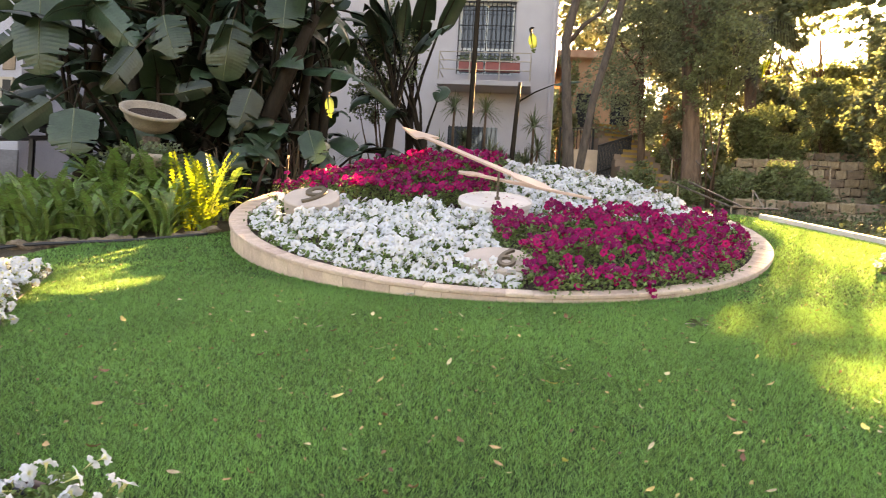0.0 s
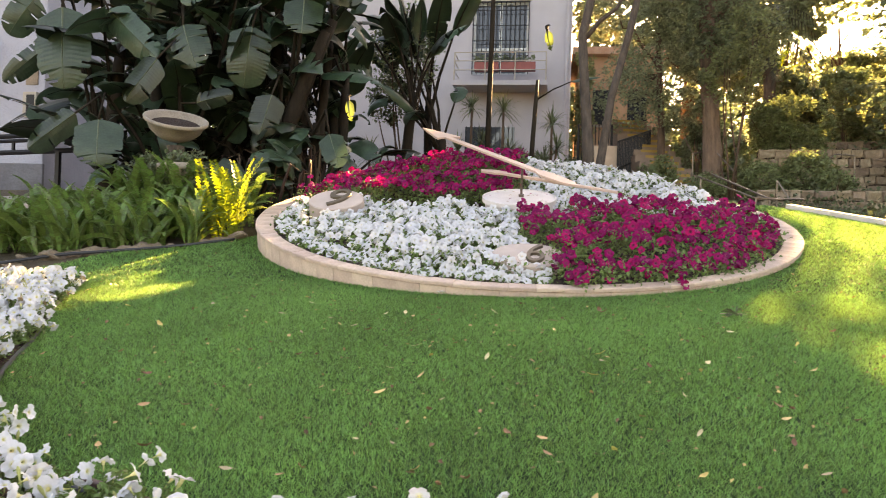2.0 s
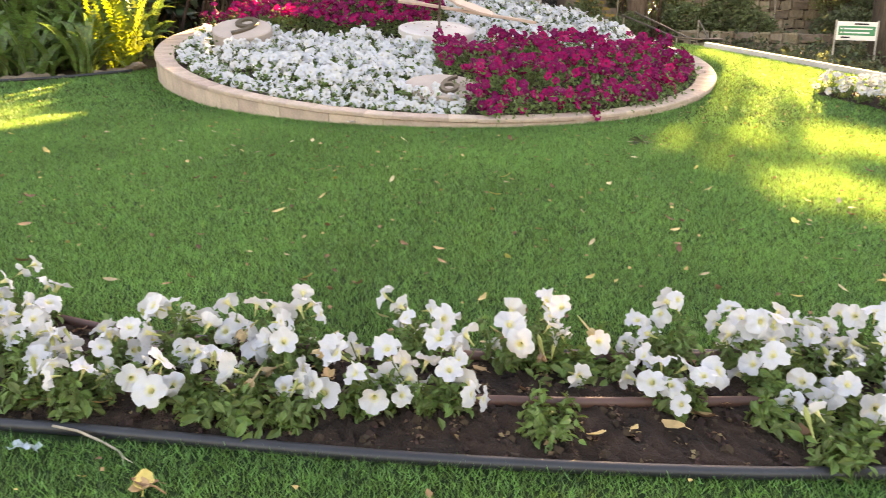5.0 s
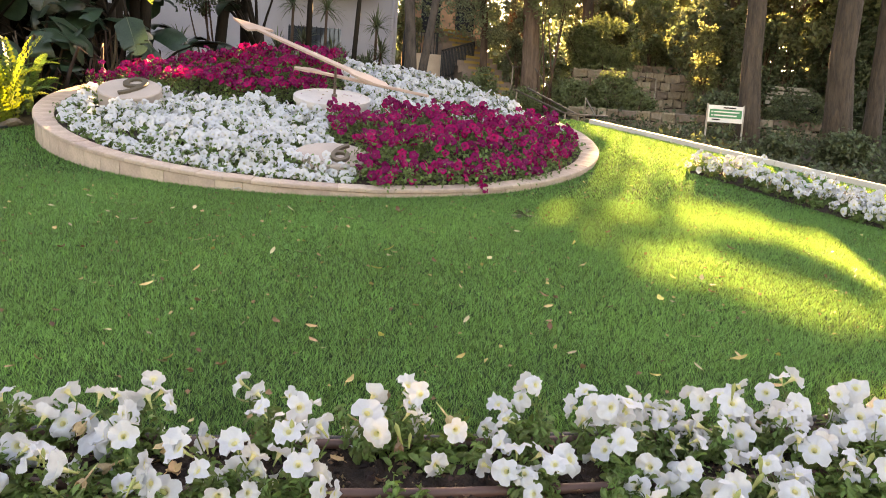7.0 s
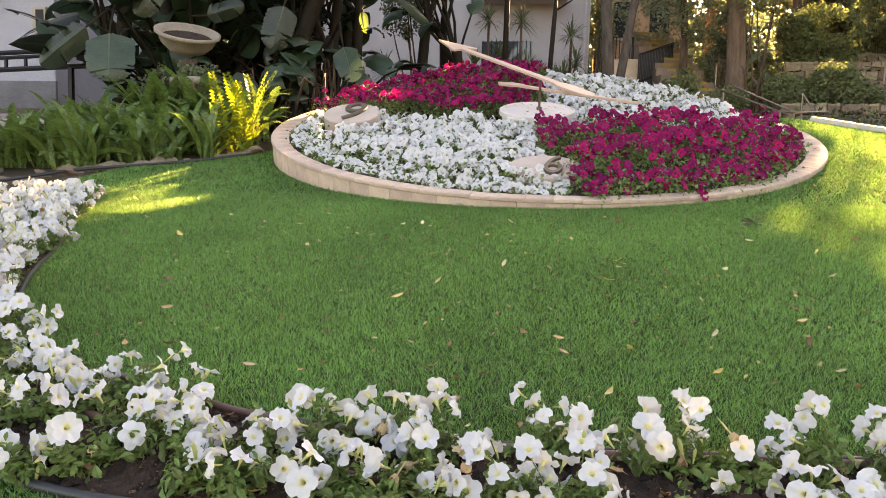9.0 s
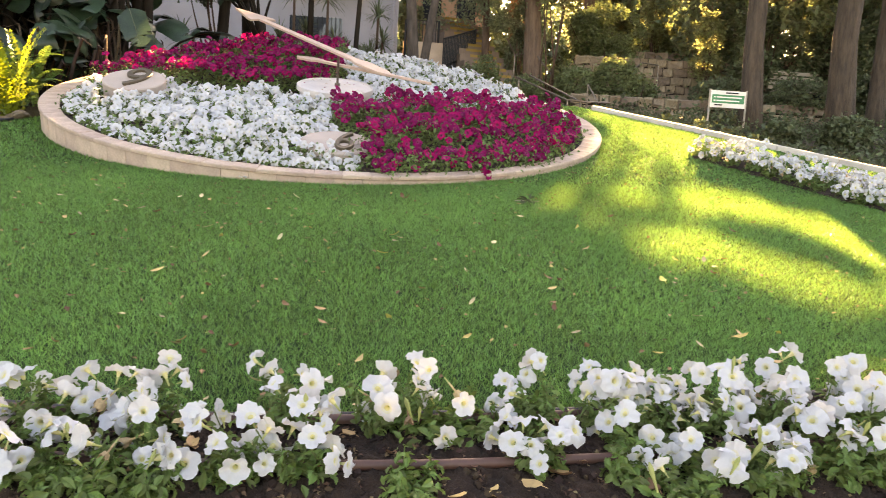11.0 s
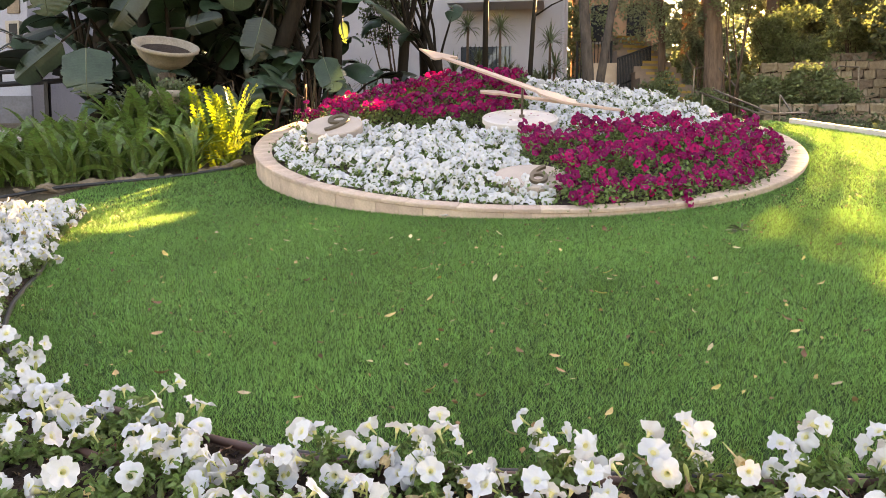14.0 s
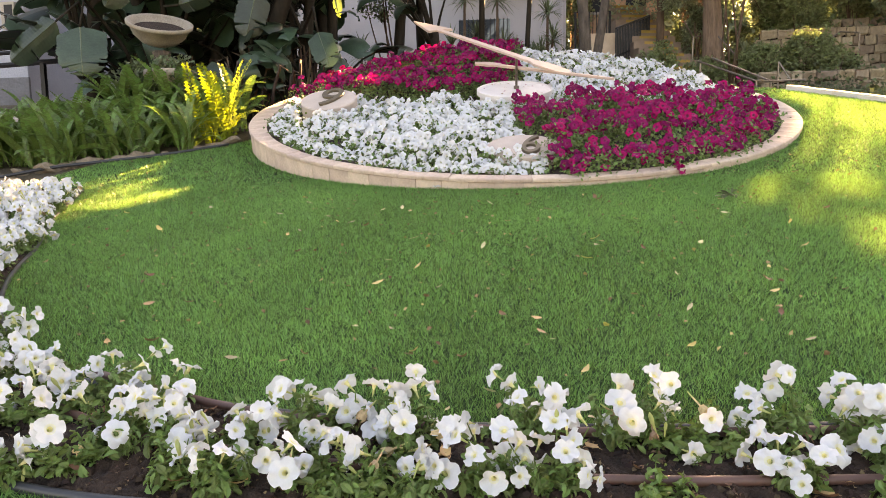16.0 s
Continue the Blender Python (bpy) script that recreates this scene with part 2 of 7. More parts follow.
# ---- ground ----
def sheet(xs, ys, lift=0.0, wave=0.0):
    gx, gy = np.meshgrid(xs, ys)
    gz = lawn_z(gx, gy) + lift
    if wave:
        gz = gz + wave * (np.sin(gx * 3.1 + gy * 1.7) + np.sin(gy * 4.3 - gx * 2.2)) * 0.5
    v = np.stack([gx, gy, gz], -1).reshape(-1, 3)
    w = len(xs)
    i = (np.arange(len(ys) - 1)[:, None] * w + np.arange(w - 1)[None]).ravel()
    return v, np.stack([i, i + 1, i + w + 1, i + w], -1)


def axis(pieces):
    return np.concatenate([np.linspace(a, b, n, endpoint=False) for a, b, n in pieces] + [[pieces[-1][1]]])


gv, gf = sheet(axis([(-3000, -60, 10), (-60, -14, 20), (-14, 16, 60), (16, 70, 20), (70, 3000, 10)]),
               axis([(-3000, -40, 10), (-40, -4, 20), (-4, 24, 80), (24, 80, 20), (80, 3000, 10)]), -0.05, 0.01)
gv[:, 2] = np.clip(gv[:, 2], -6, 9)
tagged(part("ground", quads_mesh(gv, gf, [M_BEDSOIL], smooth=True), None), "dark leaf-strewn garden soil running under the trees", "ground", kind="structure")

lv, lf = sheet(np.linspace(-7.2, 8.6, 160), np.linspace(-4, 12.4, 160))


FERN_LINE = [(-7.2, 6.0), (-6.0, 6.95), (-5.5, 7.62), (-5.0, 7.9), (-4.3, 8.25), (-3.6, 8.9), (-3.6, 12.4)]
fx, fy = np.array(FERN_LINE).T


def is_lawn(x, y):
    left = y < np.interp(x, fx[:-1], fy[:-1], right=12.4)
    paved = (x < -5.73 + 0.29 * (y - 5.3)) & (y > 4.75)
    return (kerb_side(x, y) > 0.08) & left & ~paved


mid = lv[lf].mean(1)
lf = lf[is_lawn(mid[:, 0], mid[:, 1])]
lawn = tagged(part("lawn", quads_mesh(lv, lf, [M_TURFSHADE], smooth=True), None), "turf base coloured dark as the shade between blades, sloping up to the floral clock", "lawn", kind="structure")

# ---- floral clock ----
CLOCK_C = Vector((-0.464, 9.509, 1.779))
CLOCK_R = 3.234
CLOCK_M = Matrix.Translation(CLOCK_C) @ pose(0, 0, 0, 14.03, 1.15, 0)
clock = thing("floral_clock", CLOCK_M, "round floral clock with pale limestone rim and sand-coloured hands", "floral clock")


def bed_h(x, y):
    """Height of the planted mound over the plane of the rim: flat in front, rising at the back."""
    k = np.clip((y - 0.55) / 2.0, 0, 1)
    return -0.03 + 0.36 * k * k * (3 - 2 * k) * (1 - np.clip(np.hypot(x, y) / 3.0, 0, 1) ** 6)


ring_r, ring_a = np.linspace(0.02, 3.07, 18), np.linspace(0, 2 * math.pi, 64, endpoint=False)
mr, ma = np.meshgrid(ring_r, ring_a, indexing="ij")
mx, my = (mr * np.cos(ma)).ravel(), (mr * np.sin(ma)).ravel()
i, j = np.meshgrid(np.arange(17), np.arange(64), indexing="ij")
mf = np.stack([i * 64 + j, (i + 1) * 64 + j, (i + 1) * 64 + (j + 1) % 64, i * 64 + (j + 1) % 64], -1).reshape(-1, 4)
part("soil_mound", quads_mesh(np.column_stack([mx, my, bed_h(mx, my) + rng.normal(0, 0.008, len(mx))]), mf, [M_SOIL], smooth=True), None, clock, "dark soil between the flowers")


def arc_piece(r0, r1, z0, z1, a, cut, jitter=0.0):
    """One stone of a ring: an arc of angle a less the joint, with chipped-off edges."""
    bm, rows, n = bmesh.new(), [], 3
    h = a / 2 - cut / r1
    e = 0.008
    for k in range(n + 1):
        t = -h + 2 * h * k / n
        ring = [(r0, z0), (r1, z0), (r1, z1 - e), (r1 - e, z1), (r0 + e, z1), (r0, z1 - e)]
        rows.append([bm.verts.new((r * math.cos(t), r * math.sin(t), z)) for r, z in ring])
    for p, q in zip(rows, rows[1:]):
        for k in range(6):
            bm.faces.new((p[k], p[(k + 1) % 6], q[(k + 1) % 6], q[k]))
    bm.faces.new(rows[0][::-1])
    bm.faces.new(rows[-1])
    bmesh.ops.recalc_face_normals(bm, faces=bm.faces)
    me = bpy.data.meshes.new("stone")
    bm.to_mesh(me)
    bm.free()
    me.materials.append(M_LIME)
    return me


N_TILE, N_CAP = 86, 86
tile_me = arc_piece(CLOCK_R - 0.07, CLOCK_R - 0.012, -0.5, -0.034, 2 * math.pi / N_TILE, 0.0022)
# the coping is narrower at the foot of the slope
caps = [arc_piece(CLOCK_R - 0.25 + 0.12 * max(0, -math.sin(2 * math.pi * (i + 0.3) / N_CAP)), CLOCK_R, -0.031, 0.0, 2 * math.pi / N_CAP, 0.0016) for i in range(N_CAP)]
core = lathe(bmesh.new(), [(CLOCK_R - 0.12, -0.5), (CLOCK_R - 0.075, -0.5), (CLOCK_R - 0.075, -0.035), (CLOCK_R - 0.12, -0.035), (CLOCK_R - 0.12, -0.5)], 96)
for face in [f for f in core.faces if len(f.verts) > 4]:
    core.faces.remove(face)
part("rim_core", core, M_CONCRETE, clock)
for i in range(N_TILE):
    o = part("rim_tile", tile_me, None, clock)
    o.matrix_basis = pose(0, 0, random.uniform(-0.002, 0.001), 0, 0, 360 * i / N_TILE) @ Matrix.Translation((random.uniform(-0.003, 0.002), 0, 0))
for i in range(N_CAP):
    o = part("rim_coping", caps[i], None, clock)
    o.matrix_basis = pose(0, 0, random.uniform(0, 0.0025), random.uniform(-0.03, 0.03), random.uniform(-0.03, 0.03), 360 * (i + 0.3) / N_CAP)


def glyph(text, size, depth):
    """Raised characters as a mesh, centred, lying flat."""
    cu = bpy.data.curves.new("glyph", "FONT")
    cu.body, cu.size, cu.extrude, cu.align_x, cu.align_y, cu.bevel_depth, cu.offset, cu.shear = text, size, depth, "CENTER", "CENTER", 0.003, -0.004, 0.08
    tmp = new("glyph", cu)
    me = bpy.data.meshes.new_from_object(tmp.evaluated_get(bpy.context.evaluated_depsgraph_get()))
    bpy.data.objects.remove(tmp)
    me.materials.clear()
    return me


def numeral_disc(x, y, r, top, tilt, text, dx=0.0, dy=0.0, wide=1.0):
    d = part("numeral_disc", lathe(bmesh.new(), [(r, -0.3), (r, -0.012), (r - 0.012, 0), (0.02, 0)], 48), M_LIMETOP, clock, "round pale stone disc with a dark numeral", smooth=False)
    d.matrix_basis = pose(x, y, top, tilt, 0, 0)
    g = part("numeral", glyph(text, 0.62, 0.012), M_BRONZE, d, "dark bronze numeral")
    g.matrix_basis = pose(dx, dy, 0.012) @ Matrix.Diagonal((wide, 1.25, 1.0, 1.0))
    return d


numeral_disc(-2.21, -0.6, 0.335, 0.21, 11, "9")
numeral_disc(0.2, -2.44, 0.345, 0.1, 4, "6", 0.06, -0.03, 0.66)
hub = part("hub_disc", lathe(bmesh.new(), [(0.46, -0.3), (0.46, -0.06), (0.5, -0.055), (0.5, 0.0), (0.485, 0.006), (0.47, -0.012), (0.02, -0.012)], 56), M_WHITESTONE, clock, "pale round dial plate with dry petals on it")
hub.matrix_basis = pose(-0.02, -0.05, 0.235, 3, 0, 0) @ Matrix.Diagonal((0.92, 0.92, 1, 1))
part("spindle", tube(tubed([(0.0, 0.02, 0.2), (0.0, 0.02, 0.61)], 0.015, 12), [(0.0, 0.02, 0.22), (0.0, 0.02, 0.26)], 0.034, 12), M_STEEL, clock)


def flat_hand(outline, a, b, name, thick=0.02):
    """A flat hand from its outline (along, across), laid from a towards b."""
    bm = bmesh.new()
    d = Vector(b) - Vector(a)
    ux = d.normalized()
    uy = Vector((0, 0, 1)).cross(ux).normalized()
    uz = ux.cross(uy)
    low = [bm.verts.new(Vector(a) + ux * s + uy * w) for s, w in outline]
    face = bm.faces.new(low)
    up = bmesh.ops.extrude_face_region(bm, geom=[face])["geom"]
    bmesh.ops.translate(bm, vec=uz * thick, verts=[v for v in up if isinstance(v, bmesh.types.BMVert)])
    bmesh.ops.recalc_face_normals(bm, faces=bm.faces)
    bmesh.ops.bevel(bm, geom=list(bm.edges), offset=0.003, segments=1, affect="EDGES")
    return part(name, bm, M_HAND, clock, "sand-coloured painted clock hand")


def both(side):
    return side + [(s, -w) for s, w in reversed(side) if w > 0]


flat_hand(both([(-0.98, 0.03), (-0.85, 0.09), (-0.46, 0.11), (-0.32, 0.055), (1.76, 0.05), (1.72, 0.19), (1.8, 0.19), (2.48, 0.0)]), (0.0, 0.02, 0.6), (-1.5, 1.77, 0.865), "minute_hand", 0.028)
flat_hand(both([(-1.72, 0.012), (-0.9, 0.04), (0.0, 0.045), (0.5, 0.05), (0.52, 0.10), (0.82, 0.12), (1.02, 0.0)]), (0.02, 0.1, 0.45), (-0.66, 0.98, 0.41), "hour_hand", 0.028)


# ---- petunia flowers and leaves ----
def flower_parts(segs, size, ruffle, seed, flare=0.04):
    """A petunia: a slender tube that opens into five wavy lobes; points, faces, and each face's material."""
    r = np.random.default_rng(seed)
    ang = np.arange(segs) * 2 * math.pi / segs
    p = r.uniform(0, 6.28, 5)
    notch = (np.cos(2.5 * ang) ** 2) ** 4
    lobe = 1 - 0.22 * notch + 0.05 * np.sin(ang + p[0]) + 0.04 * np.sin(2 * ang + p[1]) + r.normal(0, 0.012, segs)
    wave = 0.55 * np.sin(ang + p[2]) + 0.6 * np.sin(2 * ang + p[3]) + 0.45 * np.cos(5 * ang) + 0.35 * np.sin(7 * ang + p[4]) + 0.3 * np.sin(11 * ang + p[0]) + r.normal(0, 0.2, segs)
    rings = [(0.05, -1.05, 0), (0.09, -0.5, 0.0), (0.19, -0.10, 0.0), (0.36, -0.02, 0.15), (0.68, 0.03, 0.6), (1.0, flare, 1.0)]
    v = []
    for rad, z, f in rings:
        rr = rad * (1 + (lobe - 1) * f) * size
        v.append(np.stack([rr * np.cos(ang), rr * np.sin(ang), (z + f * ruffle * wave) * size], -1))
    v = np.concatenate(v)
    i = np.arange(segs)
    j = (i + 1) % segs
    f = [np.stack([k * segs + i, k * segs + j, (k + 1) * segs + j, (k + 1) * segs + i], -1) for k in range(5)]
    return v, np.concatenate(f), np.repeat([0, 1, 2, 3, 3], segs)


def turned(normal, spin):
    """Rotations that take z to each normal."""
    n = normal / np.linalg.norm(normal, axis=1)[:, None]
    ref = np.where(np.abs(n[:, 2:3]) > 0.9, [[1.0, 0, 0]], [[0, 0, 1.0]])
    x = np.cross(ref, n)
    x /= np.linalg.norm(x, axis=1)[:, None]
    y = np.cross(n, x)
    c, s = np.cos(spin)[:, None], np.sin(spin)[:, None]
    return np.stack([c * x + s * y, -s * x + c * y, n], -1)


def scattered(template, places, rots, sizes):
    """Copies of a template joined into one mesh."""
    tv, tf, ti = template
    v = np.einsum("nij,kj->nki", rots, tv) * sizes[:, None, None] + places[:, None, :]
    f = tf[None] + (np.arange(len(places)) * len(tv))[:, None, None]
    return v.reshape(-1, 3), f.reshape(-1, tf.shape[1]), np.tile(ti, len(places))


LEAF_V = np.array([[0, 0, 0], [0.13, 0.22, 0.07], [0.25, 0.52, 0.13], [0.17, 0.82, 0.05], [0, 1.0, -0.16], [-0.17, 0.82, 0.05], [-0.25, 0.52, 0.13], [-0.13, 0.22, 0.07], [0, 0.22, 0], [0, 0.52, 0.0], [0, 0.83, -0.05]])
LEAF_F = np.array([[0, 1, 2, 9], [0, 9, 6, 7], [9, 2, 3, 4], [9, 4, 5, 6]])
LEAF = (LEAF_V, LEAF_F, np.zeros(4))
SMALL_V = np.array([[0, 0, 0], [0.32, 0.5, 0.10], [0, 0.5, 0.0], [-0.32, 0.5, 0.10], [0, 1.0, -0.12]])
SMALL_F = np.array([[0, 1, 4, 2], [0, 2, 4, 3]])
SMALL = (SMALL_V, SMALL_F, np.zeros(2))


def spread(n, inside, x0, x1, y0, y1, gap, gen):
    """Random places in a region that keep a distance from one another."""
    cells, out = {}, []
    for _ in range(n * 12):
        if len(out) >= n:
            break
        x, y = gen.uniform(x0, x1), gen.uniform(y0, y1)
        if not inside(x, y):
            continue
        c = (int(x // gap), int(y // gap))
        if any((x - a) ** 2 + (y - b) ** 2 < gap * gap for i in (-1, 0, 1) for j in (-1, 0, 1) for a, b in cells.get((c[0] + i, c[1] + j), ())):
            continue
        cells.setdefault(c, []).append((x, y))
        out.append((x, y))
    return np.array(out)


def quadrant(name, a0, a1, petals, count, gap, high, label, seed, soft=0.35, gaps=-0.9, reach=3.0, shift=0.0, size=0.052):
    gen = np.random.default_rng(seed)

    def inside(x, y):
        r, a = math.hypot(x, y), math.degrees(math.atan2(y, x)) % 360
        if math.hypot(x, y + shift) > reach - 0.14 * min(max((a - 312) / 25, 0), 1) or r < 0.45 or math.hypot((x + 2.21) * 1.1, y + 0.7) < 0.44 or (math.hypot(x - 0.22, y + 2.44) < 0.41 and y > -2.68 - 0.45 * (x - 0.2) and x < (0.37 if a0 > 200 else 0.6)) or math.hypot(x + 0.02, y + 0.05) < (0.72 if x > 0 and y < 0 else 0.5):
            return False
        wob = 1.5 * math.sin(r * 4) + (8 if r > 1.95 else 0) * (240 < a < 300)
        if math.sin(x * 6.1 + seed) * math.sin(y * 5.3 + 1.7 * seed) < gaps and r < 2.7:
            return False
        return a0 + wob < a < a1 + wob

    xy = spread(count, inside, -3.15, 3.15, -3.15, 3.15, gap, gen)
    r = np.hypot(xy[:, 0], xy[:, 1])
    clump = np.sin(xy[:, 0] * 5.2 + seed) * np.sin(xy[:, 1] * 5.7 + 2 * seed)
    edge = np.clip((3.0 - r) / 0.3, soft, 1)
    h = (high + 0.045 * clump + gen.normal(0, 0.035, len(xy))) * edge
    h = h * np.where(r > 2.72, gen.uniform(0.4, 1.05, len(xy)), 1)
    places = np.column_stack([xy, bed_h(xy[:, 0], xy[:, 1]) + h])
    normal = np.column_stack([gen.normal(0, 0.7, len(xy)) + 0.12 * xy[:, 0], gen.normal(-0.45, 0.7, len(xy)) + 0.12 * xy[:, 1], np.full(len(xy), 0.75)])
    v, f, ix = scattered(flower_parts(15, size, 0.16, seed, -0.08), places, turned(normal, gen.uniform(0, 6.3, len(xy))), gen.uniform(0.8, 1.12, len(xy)))
    bed = part(name, quads_mesh(v, f, petals, ix, True), None, clock, label)
    bed["kind"] = "stuff"
    # foliage between and below the flowers
    n = count * 9
    k = gen.integers(0, len(xy), n)
    lx = xy[k] + gen.normal(0, 0.05, (n, 2))
    lz = bed_h(lx[:, 0], lx[:, 1]) + h[k] * gen.uniform(0.1, 0.97, n)
    normal = np.column_stack([gen.normal(0, 0.8, n), gen.normal(-0.2, 0.8, n), np.full(n, 0.8)])
    v, f, ix = scattered(SMALL, np.column_stack([lx, lz]), turned(normal, gen.uniform(0, 6.3, n)), gen.uniform(0.025, 0.052, n))
    leaves = part("petunia_foliage", quads_mesh(v, f, [M_PETLEAF], smooth=False), None, clock, "green petunia leaves and stems")
    leaves["kind"] = "stuff"


WHITE, PALE, CRIMSON = [M_TUBE, M_THROAT, M_CREAM, M_WHITE], [M_TUBE, M_CREAM, M_WHITE, M_WHITE], [M_EYE, M_EYE, M_EYE, M_CRIMSON]
quadrant("white_petunia_planting", 180, 272, PALE, 1750, 0.046, 0.13, "dense white petunias", 3, gaps=-0.62, reach=2.96, shift=0.05, size=0.05)
quadrant("crimson_petunia_planting", 272, 362, CRIMSON, 1400, 0.048, 0.28, "dense crimson petunias", 5, 0.75, -0.3, 3.07, 0.1, 0.046)
quadrant("crimson_petunia_planting", 92, 178, CRIMSON, 1550, 0.048, 0.31, "dense crimson petunias", 8, 0.85, -0.5, size=0.046)
quadrant("white_petunia_planting", 4, 90, PALE, 2100, 0.043, 0.12, "dense white petunias", 11, size=0.05)

# ---- petunia beds in the lawn ----
def smooth_line(pts, n):
    """Points at even steps on a smooth curve through pts."""
    p = np.array(pts, dtype=float)
    t = np.arange(len(p))
    q = np.linspace(0, len(p) - 1, n)
    ext = np.vstack([2 * p[0] - p[1], p, 2 * p[-1] - p[-2]])
    i = np.clip(q.astype(int), 0, len(p) - 2)
    f = (q - i)[:, None]
    a, b, c, d = ext[i], ext[i + 1], ext[i + 2], ext[i + 3]
    return 0.5 * (2 * b + (c - a) * f + (2 * a - 5 * b + 4 * c - d) * f ** 2 + (3 * b - 3 * c + d - a) * f ** 3)


def on_ground(xy, lift=0.0):
    return np.column_stack([xy, lawn_z(xy[:, 0], xy[:, 1]) + lift])


# front and back edge of the long bed that runs along the lawn's foot and up its side
BED_OUT = [(3.0, 2.55), (2.2, 2.15), (1.5, 1.97), (0.83, 1.88), (0.0, 1.87), (-0.8, 1.92), (-1.46, 1.97), (-2.22, 2.19), (-2.95, 2.65), (-3.65, 3.48), (-4.15, 4.45), (-4.62, 5.45), (-4.95, 6.45)]
BED_IN = [(2.75, 3.1), (2.05, 2.75), (1.3, 2.55), (0.55, 2.46), (-0.05, 2.42), (-0.5, 2.42), (-1.1, 2.5), (-1.9, 2.72), (-2.55, 3.22), (-3.05, 3.88), (-3.45, 4.68), (-3.95, 5.55), (-4.38, 6.55)]
NB = 90
b_out, b_in = smooth_line(BED_OUT, NB), smooth_line(BED_IN, NB)


def bed_soil(name, outer, inner, label, cols=9, crumble=0.006):
    v = []
    for k in range(cols):
        f = k / (cols - 1)
        xy = outer * (1 - f) + inner * f
        v.append(on_ground(xy, 0.012 + 0.03 * math.sin(math.pi * f)) + np.column_stack([np.zeros((len(xy), 2)), rng.normal(0, crumble, len(xy))]))
    v = np.concatenate(v)
    n = len(outer)
    i = (np.arange(cols - 1)[:, None] * n + np.arange(n - 1)[None]).ravel()
    me = quads_mesh(v, np.stack([i, i + n, i + n + 1, i + 1], -1), [M_SOIL], smooth=True)
    return tagged(part(name, me, None), label, "soil bed", kind="structure")


bed_soil("bed_soil", smooth_line(BED_OUT, 520), smooth_line(BED_IN, 520), "dark crumbly soil of the long petunia bed", 28, 0.007)
tagged(part("edging_tube", tubed(on_ground(b_out, 0.014), 0.0165, 10), M_PLASTIC, smooth=True), "black flexible plastic edging along the bed", "bed edging")
tagged(part("edging_tube", tubed(on_ground(b_in, 0.012), 0.014, 8), M_PLASTIC, smooth=True), "thin black plastic edging at the lawn side of the bed", "bed edging")
pipe_xy = smooth_line([(1.9, 2.32), (1.3, 2.19), (0.78, 2.13), (0.34, 2.09), (-0.03, 2.08), (-0.26, 2.08), (-0.8, 2.13), (-1.5, 2.3), (-2.2, 2.75), (-2.9, 3.4), (-3.6, 4.3)], 70)
tagged(part("irrigation_pipe", tubed(on_ground(pipe_xy, 0.05), 0.0145, 10), M_PIPE, smooth=True), "brown drip irrigation pipe lying on the soil", "pipe")
pipe_xy = smooth_line([(1.6, 2.50), (0.9, 2.40), (0.3, 2.34), (-0.4, 2.33), (-1.0, 2.40), (-1.7, 2.65)], 40)
tagged(part("irrigation_pipe", tubed(on_ground(pipe_xy, 0.05), 0.0145, 10), M_PIPE, smooth=True), "brown drip irrigation pipe lying on the soil", "pipe")

FLOWERS, WILTED = [], []
for s, (flare, ruffle) in enumerate(((0.12, 0.10), (0.0, 0.14), (-0.18, 0.12), (0.2, 0.17), (-0.3, 0.13), (0.05, 0.2), (0.42, 0.12), (-0.1, 0.16), (0.0, 0.08), (-0.42, 0.2))):
    v, f, ix = flower_parts(25, 0.045, ruffle * 1.8, 40 + s, flare)
    FLOWERS.append(quads_mesh(v, f, WHITE, ix, True))
for s in range(3):
    # faded flowers, shrunk and hanging
    v, f, ix = flower_parts(25, 0.046, 0.22, 60 + s, 0.5)
    v[:, :2] *= np.where(v[:, 2:3] > -0.01, 0.42, 0.8)
    v[:, 2] += np.where(v[:, 2] > -0.01, 0.02, 0)
    WILTED.append(quads_mesh(v, f, [M_TUBE, M_WILT, M_WILT, M_WILT], ix, True))
BUD = lathe(bmesh.new(), [(0.002, -0.045), (0.0035, -0.02), (0.006, -0.004), (0.0055, 0.006), (0.001, 0.016)], 7)
BUD_ME = bpy.data.meshes.new("bud")
BUD.to_mesh(BUD_ME)
BUD.free()
BUD_ME.materials.append(M_TUBE)


def tube_arrays(p0, p1, r0, r1):
    """A three-sided stem, as points and faces."""
    d = (p1 - p0) / (np.linalg.norm(p1 - p0) + 1e-9)
    a = np.cross(d, [0.3, 0.2, 0.9])
    a /= np.linalg.norm(a)
    b = np.cross(d, a)
    ring = [a, -0.5 * a + 0.87 * b, -0.5 * a - 0.87 * b]
    v = np.array([p0 + r0 * q for q in ring] + [p1 + r1 * q for q in ring])
    return v, np.array([[0, 1, 4, 3], [1, 2, 5, 4], [2, 0, 3, 5]])


SLIM = (SMALL_V * [0.7, 1, 1], SMALL_F, np.zeros(2))


